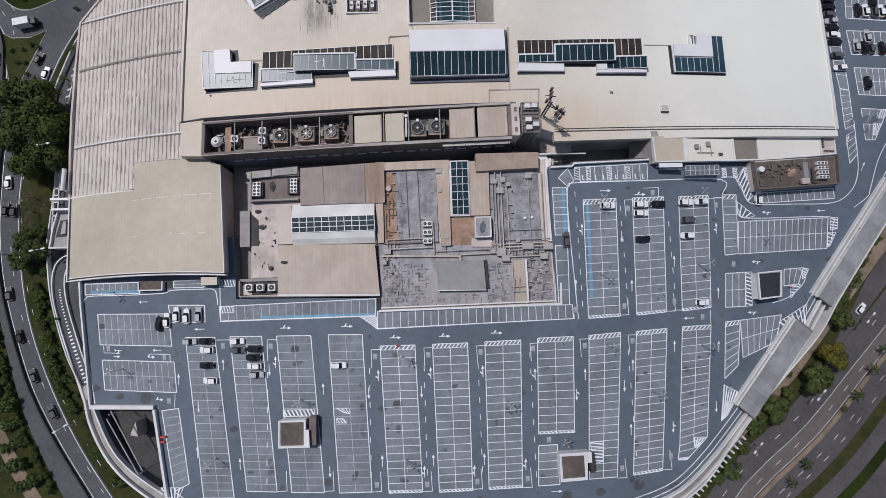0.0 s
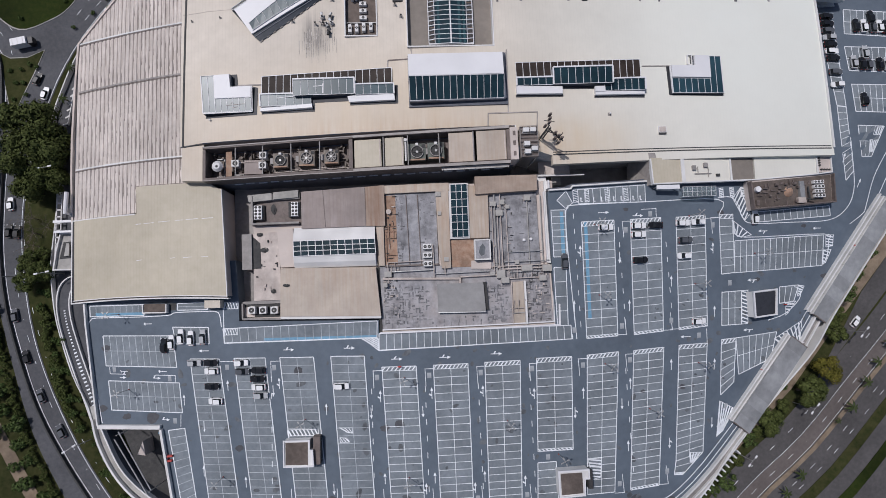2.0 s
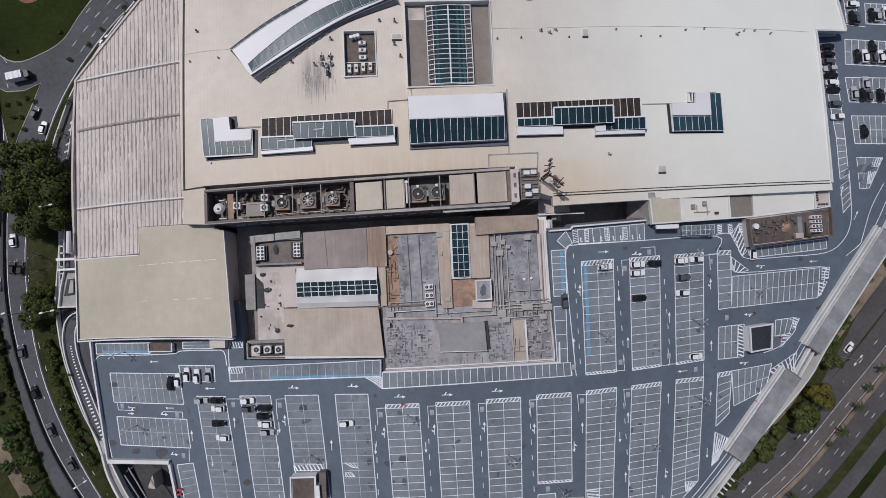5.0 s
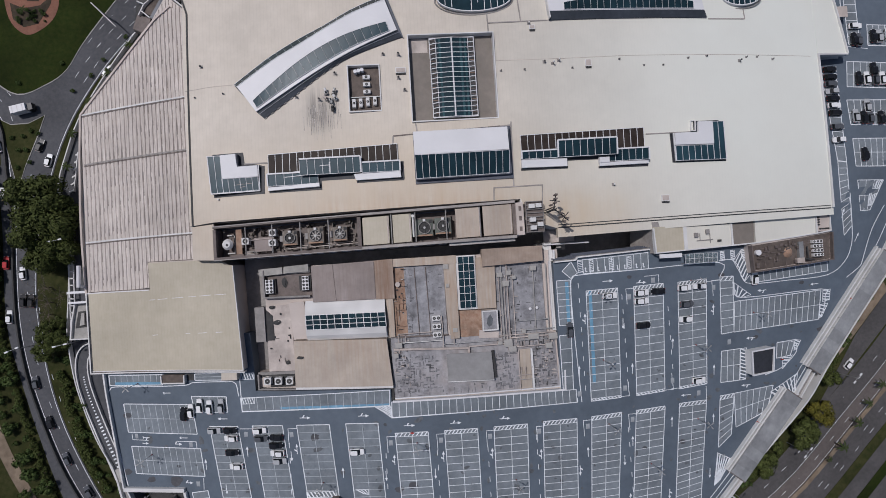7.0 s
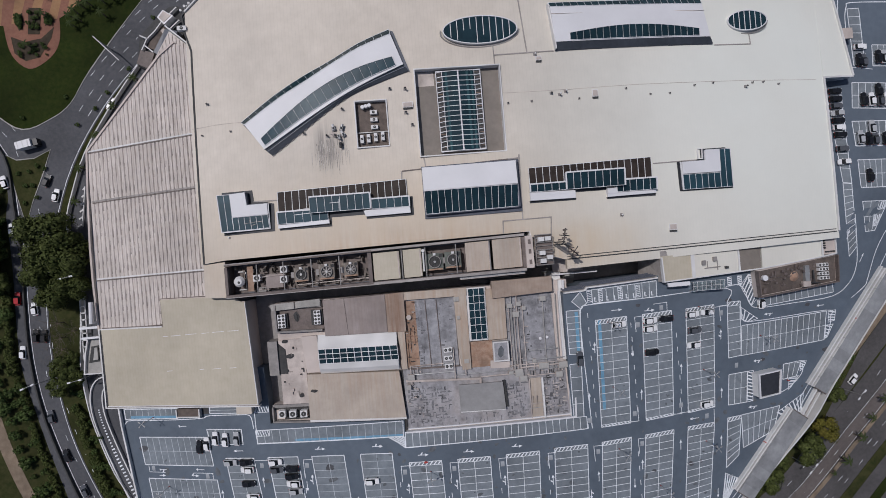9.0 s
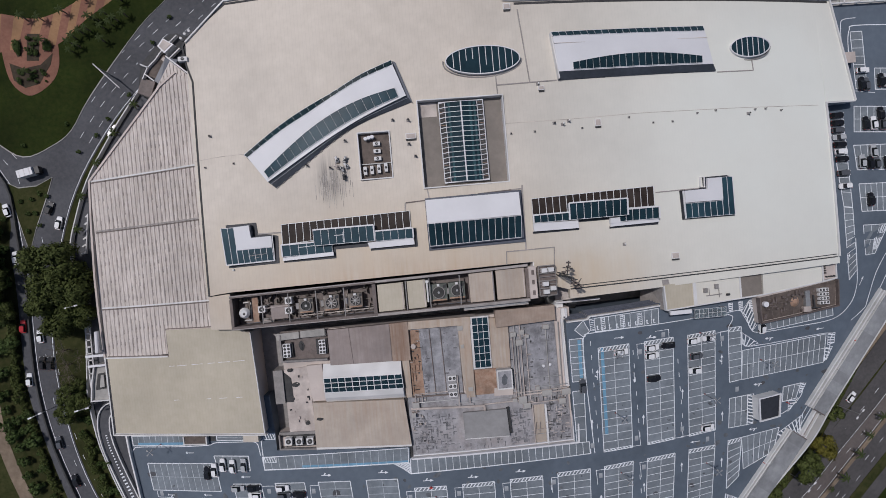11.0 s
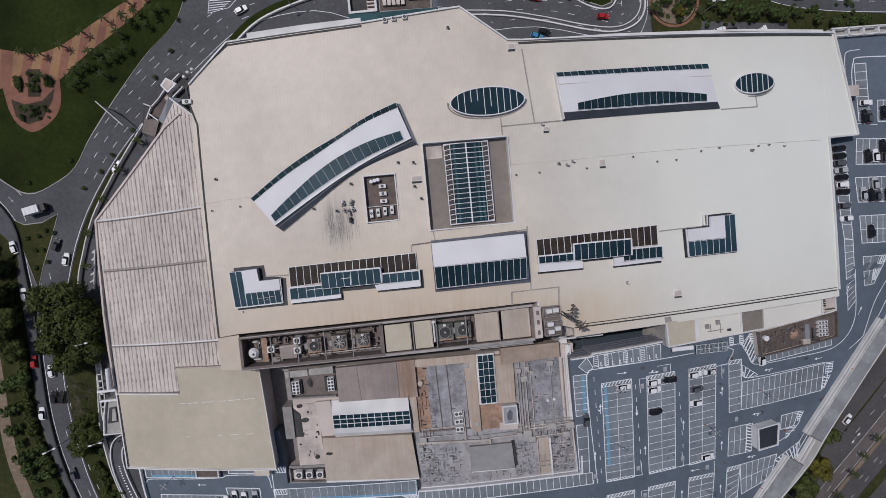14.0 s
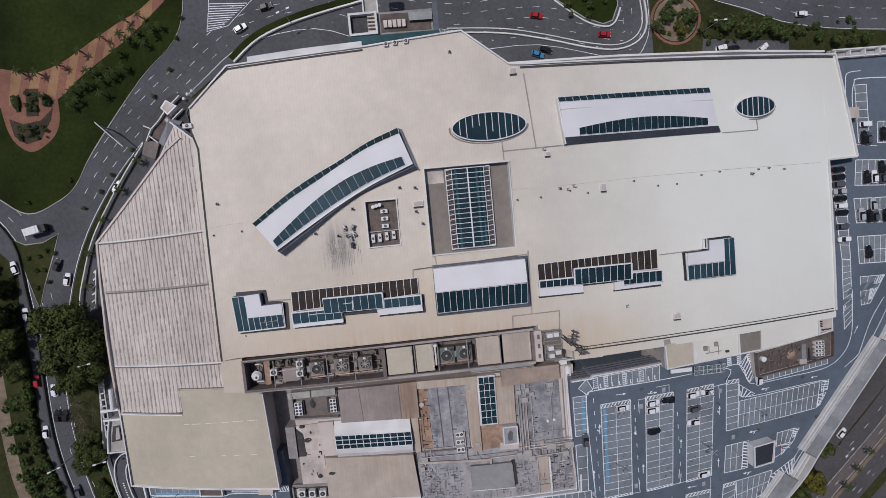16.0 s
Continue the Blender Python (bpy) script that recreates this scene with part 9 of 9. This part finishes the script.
places = [(x, y, 0.55, STREET) for x, y in ((-107.1, 98.1), (-101.3, 102.8), (-97.3, 107.7), (-90.2, 114.8), (-81.5, 130.7), (-75.7, 138.5), (-72.6, 148), (-70.4, 154), (-110.0, 107.1), (-123.4, 101.3), (-118.0, 85), (-121.7, 80.0), (-120.9, 76.1), (-120.2, 86.0), (-124, 80.0), (-124.6, 74.6), (-122.6, 84.4), (-126, 84), (-122, 80))]
for k in range(60):
    i = rng.randrange(5, 22)
    p = INNER[i]
    d = rng.uniform(2.4, 6.5)
    places.append((p[0] + d * 1.3, p[1] - d * 0.3, rng.uniform(0.4, 1.1), GROUND))
for k in range(90):
    i = rng.randrange(2, len(OUTER) - 4)
    p = OUTER[i]
    d = rng.uniform(0.8, 8.0)
    places.append((p[0] - d, p[1] - d * 0.4, rng.uniform(0.5, 1.8), GROUND))
for k in range(46):
    a_, d_ = rng.random() * 6.3, rng.random() ** 0.5 * 6.4
    places.append((88.8 + d_ * math.cos(a_), 143 + d_ * math.sin(a_), rng.uniform(0.35, 0.8), GROUND + 0.05))
for k in range(80):
    bed = rng.choice(((-118, 131.5, 1.4, 3.8), (-122.5, 131.6, 0.7, 2), (-113.4, 131.8, 0.7, 1.6), (-118.5, 122.8, 4.2, 2.2)))
    places.append((bed[0] + rng.uniform(-1, 1) * bed[2], bed[1] + rng.uniform(-1, 1) * bed[3], rng.uniform(0.3, 0.6), STREET + 0.2))
for k in range(26):
    t = rng.random()
    places.append((86 + 64 * t + rng.uniform(-2, 3), -51 + 66 * t + rng.uniform(-2, 2), rng.uniform(0.4, 0.9), GROUND))
for k in range(26):
    places.append((rng.uniform(97, 152), rng.uniform(134.4, 140.5), rng.uniform(0.4, 0.9), GROUND))
for k in range(12):
    places.append((rng.uniform(50, 66), rng.uniform(145, 158), rng.uniform(0.5, 1.0), STREET + 0.1))
spread(shrub, places)
hedge = tree_model(9, 1.6, 2.2, LEAF_DARK, "dark clipped shrub of the roadside hedge", "hedge_shrub", count=420, leaf_size=0.26)
tagged(hedge, category="shrub", group="hedge shrubs")
rows = []
for k in range(84):
    y = 52 - 100 * k / 83
    for (x0, y0), (x1, y1) in zip(OUTER, OUTER[1:]):
        if y0 <= y <= y1:
            x = x0 + (x1 - x0) * (y - y0) / (y1 - y0)
            rows.append((x - rng.uniform(0.9, 2.2), y + rng.uniform(-0.5, 0.5), rng.uniform(0.45, 1.0) * (1.25 if y > 22 else 0.9), GROUND))
            break
for k in range(34):
    t = k / 33
    p = lerp2((-112.9, 9.0), (-102.4, -25.0), t)
    rows.append((p[0] + rng.uniform(-1.1, 1.1) - 1.6 * math.sin(math.pi * t), p[1], rng.uniform(0.5, 1.0), GROUND))
spread(hedge, rows)


def palm_model(seed, tall, reach):
    rng = random.Random(seed)
    ob = thing("palm", "young palm with a star of arching fronds", "palm tree", "palms")
    part("trunk", Shape().tube((0, 0, 0), (0.15, 0.1, tall), 0.22, 0.15), BARK, ob)
    for k in range(7):
        a = 2 * math.pi * k / 7 + rng.uniform(-0.25, 0.25)
        c = Vector((math.cos(a), math.sin(a), 0))
        side = Vector((-c.y, c.x, 0))
        s = Shape()
        reach_k = reach * rng.uniform(0.8, 1.1)
        line = [Vector((0.15, 0.1, tall)) + c * reach_k * t + Vector((0, 0, reach_k * (0.55 * t - 0.85 * t * t))) for t in (0, 0.25, 0.5, 0.75, 1.0)]
        half = [reach_k * w for w in (0.05, 0.13, 0.15, 0.11, 0.015)]
        for i in range(4):
            for sgn in (-1, 1):
                rim_p, rim_q = (line[j] + side * sgn * half[j] - Vector((0, 0, half[j] * 0.5)) for j in (i, i + 1))
                s.face(line[i], line[i + 1], rim_q)
                s.face(line[i], rim_q, rim_p + (rim_q - rim_p) * 0.12)
        part("frond", s, PALM, ob)
    return ob


spread(palm_model(2, 3.4, 1.85), [(x - 1.15, y + 0.87, 1.0 - 0.03 * (i % 7), STREET + 0.1) for i, (x, y) in enumerate([(-117.9, 139.5), (-112.8, 138.8), (-105.9, 140.8), (-99.7, 144.5), (-92.7, 148.1), (-85.6, 152.9), (-80.9, 153.8), (-88.8, 143.7), (-87.0, 148.6), (-83.6, 149.5), (-82.2, 146.9), (-80.4, 145.4), (-77.8, 148.3), (-75.6, 150.6), (-78.6, 150.3), (-87.5, 138.6), (-90.5, 137.5), (-93.5, 139.4), (-92.3, 136.3), (-94.9, 135.3), (-96.2, 137.9), (-97.8, 138.3), (-99.1, 134.8), (-101.3, 134.1), (-103.5, 132.6), (-104.8, 131.0), (-102.5, 130.0), (-104.8, 128.5), (-95.0, 131.1), (-85.2, 146.3), (-112.6, 132.0), (-118.2, 122.6)])])
spread(palm_model(5, 3.6, 2.2), [(140.1, -25.0, 1.0, STREET), (134.4, -32.4, 1.05, STREET), (115.6, -51.5, 1.0, STREET), (110.1, -56.6, 0.95, STREET), (130.2, -36.5, 0.6, STREET), (144.7, -19.1, 0.9, STREET), (150, -13, 0.9, STREET), (92.4, -48.6, 0.9, GROUND), (83.2, -56.4, 0.9, GROUND), (79.5, 141, 0.8, GROUND), (84.2, 143.6, 0.8, GROUND), (91.2, 142.2, 0.9, GROUND), (96, 139.2, 0.8, GROUND), (-101, 94, 0.8, GROUND), (-95.2, 102.6, 0.8, GROUND), (-88, 111, 0.8, GROUND), (-106.2, 84, 0.8, GROUND), (-108.5, 74, 0.8, GROUND)])
structure("backdrop_pitch", Shape().prism(offset_line(EDGE, -41) + offset_line(EDGE, -66)[::-1], GROUND, STREET + 0.05), BLUE, "blue-surfaced court beyond the avenue", "court")

# ---- the deck's crown: it rises to the middle and falls to its edges ----
CROWN = (3.50, 7.21, 11.92, -11.48, 1.72, -2.25)
MIDDLE = Vector((-0.17, 2.09))
REACH = 130.3


def crown(x, y):
    u, w = x / 100, y / 100
    rise = CROWN[0] + CROWN[1] * u + CROWN[2] * w + CROWN[3] * u * u + CROWN[4] * u * w + CROWN[5] * w * w
    fade = min(1.0, max(0.0, (62 - y) / 24))
    return rise * fade * fade * (3 - 2 * fade)


def settle(p):
    """A point of the level deck, laid on the crowned one."""
    if p.z < -7:
        return p.copy()
    rise = crown(p.x, p.y)
    flat = MIDDLE + (Vector((p.x, p.y)) - MIDDLE) * (1 - rise / REACH)
    return Vector((flat.x, flat.y, p.z + rise))


WEST_EYE = Vector((-4.16, 51.29))


def fall_west(p):
    """A point of the west wing, whose roofs fall towards the street."""
    at = Vector((p.x, p.y))
    for k in range(5):
        u, w = (at.x + 75) / 10, (min(at.y, 75) - 40) / 10
        fall = 2.448 * u + 0.427 * w - 0.343 * u * u - 4.48
        at = WEST_EYE + (Vector((p.x, p.y)) - WEST_EYE) * (1 - fall / 134.4)
    return Vector((at.x, at.y, p.z + fall if p.z > -7 else p.z))


def lean_of(p, kind_of):
    """The turn that lays marks and cars on the deck's slope; upright things stay upright."""
    if kind_of not in {"lane_arrow", "drain_grate", "bay_symbol", "car"}:
        return Matrix.Identity(4)
    slope_x, slope_y = (crown(p.x + 0.5, p.y) - crown(p.x - 0.5, p.y)), (crown(p.x, p.y + 0.5) - crown(p.x, p.y - 0.5))
    return Vector((0, 0, 1)).rotation_difference(Vector((-slope_x, -slope_y, 1)).normalized()).to_matrix().to_4x4()


def lay_mesh(me, settle=settle):
    """Cut a mesh into short pieces and lay it on the crowned deck."""
    bm = bmesh.new()
    bm.from_mesh(me)
    bmesh.ops.triangulate(bm, faces=[f for f in bm.faces if len(f.verts) > 4])
    for axis, step in ((0, 4.0), (1, 4.0)):
        lo, hi = min(v.co[axis] for v in bm.verts), max(v.co[axis] for v in bm.verts)
        normal = Vector((1, 0, 0)) if axis == 0 else Vector((0, 1, 0))
        for k in range(math.ceil(lo / step), math.floor(hi / step) + 1):
            bmesh.ops.bisect_plane(bm, geom=bm.verts[:] + bm.edges[:] + bm.faces[:], plane_co=normal * (k * step), plane_no=normal)
    for v in bm.verts:
        v.co = settle(v.co)
    bm.to_mesh(me)
    bm.free()


def ride_roof(p):
    """A point of the plant trough, which follows the camber of the main roof."""
    if p.z < 3:
        return p.copy()
    along = (p.x + 56.3) / 80.6
    south, north = 40.9 + 1.1 * along, 50.1 + 1.75 * along
    rise = -3.7 + 8.5 * along - 2.6 * along * along
    return Vector((p.x, south + (p.y - 40.6) / 11.0 * (north - south), p.z + rise))


TROUGH = {"wall_trough", "wall_trough_rim", "floor_trough", "trim_trough", "window_strip", "screen_beams", "cooling_tower", "exhaust_bell", "duct_plenum", "plant_room_roof", "riser_pipe", "catwalk", "trough_pipes", "trough_clutter", "trough_platform"}
ON_DECK = {"floor", "wall_parapet", "wall_outer", "pavement_ledge", "road_ramp", "wall_well", "bay_block", "hatched_area", "lane_bracket", "blue_bay_line", "kerb_lines", "kerb_lines_east", "covered_ramp", "wall_ramp_side", "wall_buttress", "lane_arrow", "drain_grate", "lane_dashes", "oil_stain", "oil_spots", "bay_symbol", "stair_head", "car", "lamp_post",
           "traffic_cone_row", "road_barrier_block", "hydrant_post", "deck_porch", "deck_railing", "wall_terrace", "floor_terrace", "wall_terrace_rim", "water_drum", "rubble_heap", "terrace_ducts", "terrace_clutter", "entrance_sign", "glass_canopy", "wall_beige_front", "roof_lean_to", "door_recess", "wall_deck_edge", "wall_deck_louvres", "wall_ramp_inner"}


def service_rise(x, y):
    """How far the service roofs stand above or below their level plan."""
    return 0.6 * (crown(x, min(y, 38)) - 4.2) - 0.3 - 0.6 * min(1, max(0, (y - 5) / 20)) - 0.033 * max(0, 5 - x)


def on_service(p):
    return p + Vector((0, 0, service_rise(p.x, p.y) if p.z > 2 else 0))


ANNEX = {"wall_annex", "wall_annex_wedge", "roof_annex", "trim_annex", "annex_vents", "annex_units"}
SERVICE = {"wall_service", "roof_brown", "roof_rusty_edge", "roof_tan_strip", "roof_tan_band", "roof_tan_side", "roof_tan", "trim_tan", "roof_pale", "roof_pale_slope", "floor_yard", "roof_lantern", "roof_glazing", "roof_cream_slope", "roof_tan_cap", "roof_grey_west", "roof_rust_patch", "roof_grey_east", "roof_grey_south", "roof_brown_low", "roof_pink_low",
           "trim_roof_ribs", "roof_box", "lift_housing", "wall_service_parapet", "roof_parapet_walk", "roof_duct", "wall_gap", "roof_pipework", "roof_yard_strip", "junction_box", "air_conditioner", "floor_condensers", "wall_yard_rim", "chiller", "wall_yard", "duct_housing", "tarp_bundle", "roof_drum", "vent_ball", "roof_pipe_rack", "roof_clutter", "roof_marks", "rusty_pipework"}
done = set()
WEST_WING = {"roof_beige", "trim_beige", "trim_beige_laps", "wall_beige", "wall_west", "roof_west", "grime_streaks", "roof_walkway", "gutter_west", "wall_west_rim"}
for ob in [o for o in bpy.data.objects if o.parent is None and o.type != "CAMERA"]:
    kind_of = ob.name.split(".")[0]
    near_deck = kind_of == "air_conditioner" and ob.location.x > 100
    if kind_of in ON_DECK or near_deck:
        at = ob.matrix_basis.translation
        if at.length > 0.01:
            if at.z > -7:
                ob.matrix_basis = Matrix.Translation(settle(at)) @ lean_of(at, kind_of) @ Matrix.Translation(-at) @ ob.matrix_basis
        else:
            for piece in [ob] + list(ob.children) + [g for c in ob.children for g in c.children]:
                if piece.type == "MESH" and piece.data.name not in done:
                    done.add(piece.data.name)
                    lay_mesh(piece.data)
    elif kind_of in SERVICE and -51 < ob.location.x < 38 and ob.location.y < 40.5:
        at = ob.matrix_basis.translation
        if at.length > 0.01:
            ob.matrix_basis = Matrix.Translation((0, 0, service_rise(at.x, at.y))) @ ob.matrix_basis
        else:
            for piece in [ob] + list(ob.children) + [g for c in ob.children for g in c.children]:
                if piece.type == "MESH":
                    lay_mesh(piece.data, on_service)
    elif kind_of in TROUGH or (kind_of == "air_conditioner" and 41 < ob.location.y < 51):
        at = ob.matrix_basis.translation
        if at.length > 0.01:
            ob.matrix_basis = Matrix.Translation(ride_roof(at) - at) @ ob.matrix_basis
        else:
            for piece in [ob] + list(ob.children):
                if piece.type == "MESH":
                    lay_mesh(piece.data, ride_roof)
    elif kind_of in WEST_WING:
        lay_mesh(ob.data, fall_west)
    elif kind_of in ANNEX:
        for piece in [ob] + list(ob.children):
            if piece.type == "MESH":
                for v in piece.data.vertices:
                    if v.co.z > 0.5:
                        v.co.z += 4.4 - 0.125 * (v.co.x - 65)
                    v.co.x -= 1.9 * min(1.1, max(0, (115 - v.co.x) / 50))
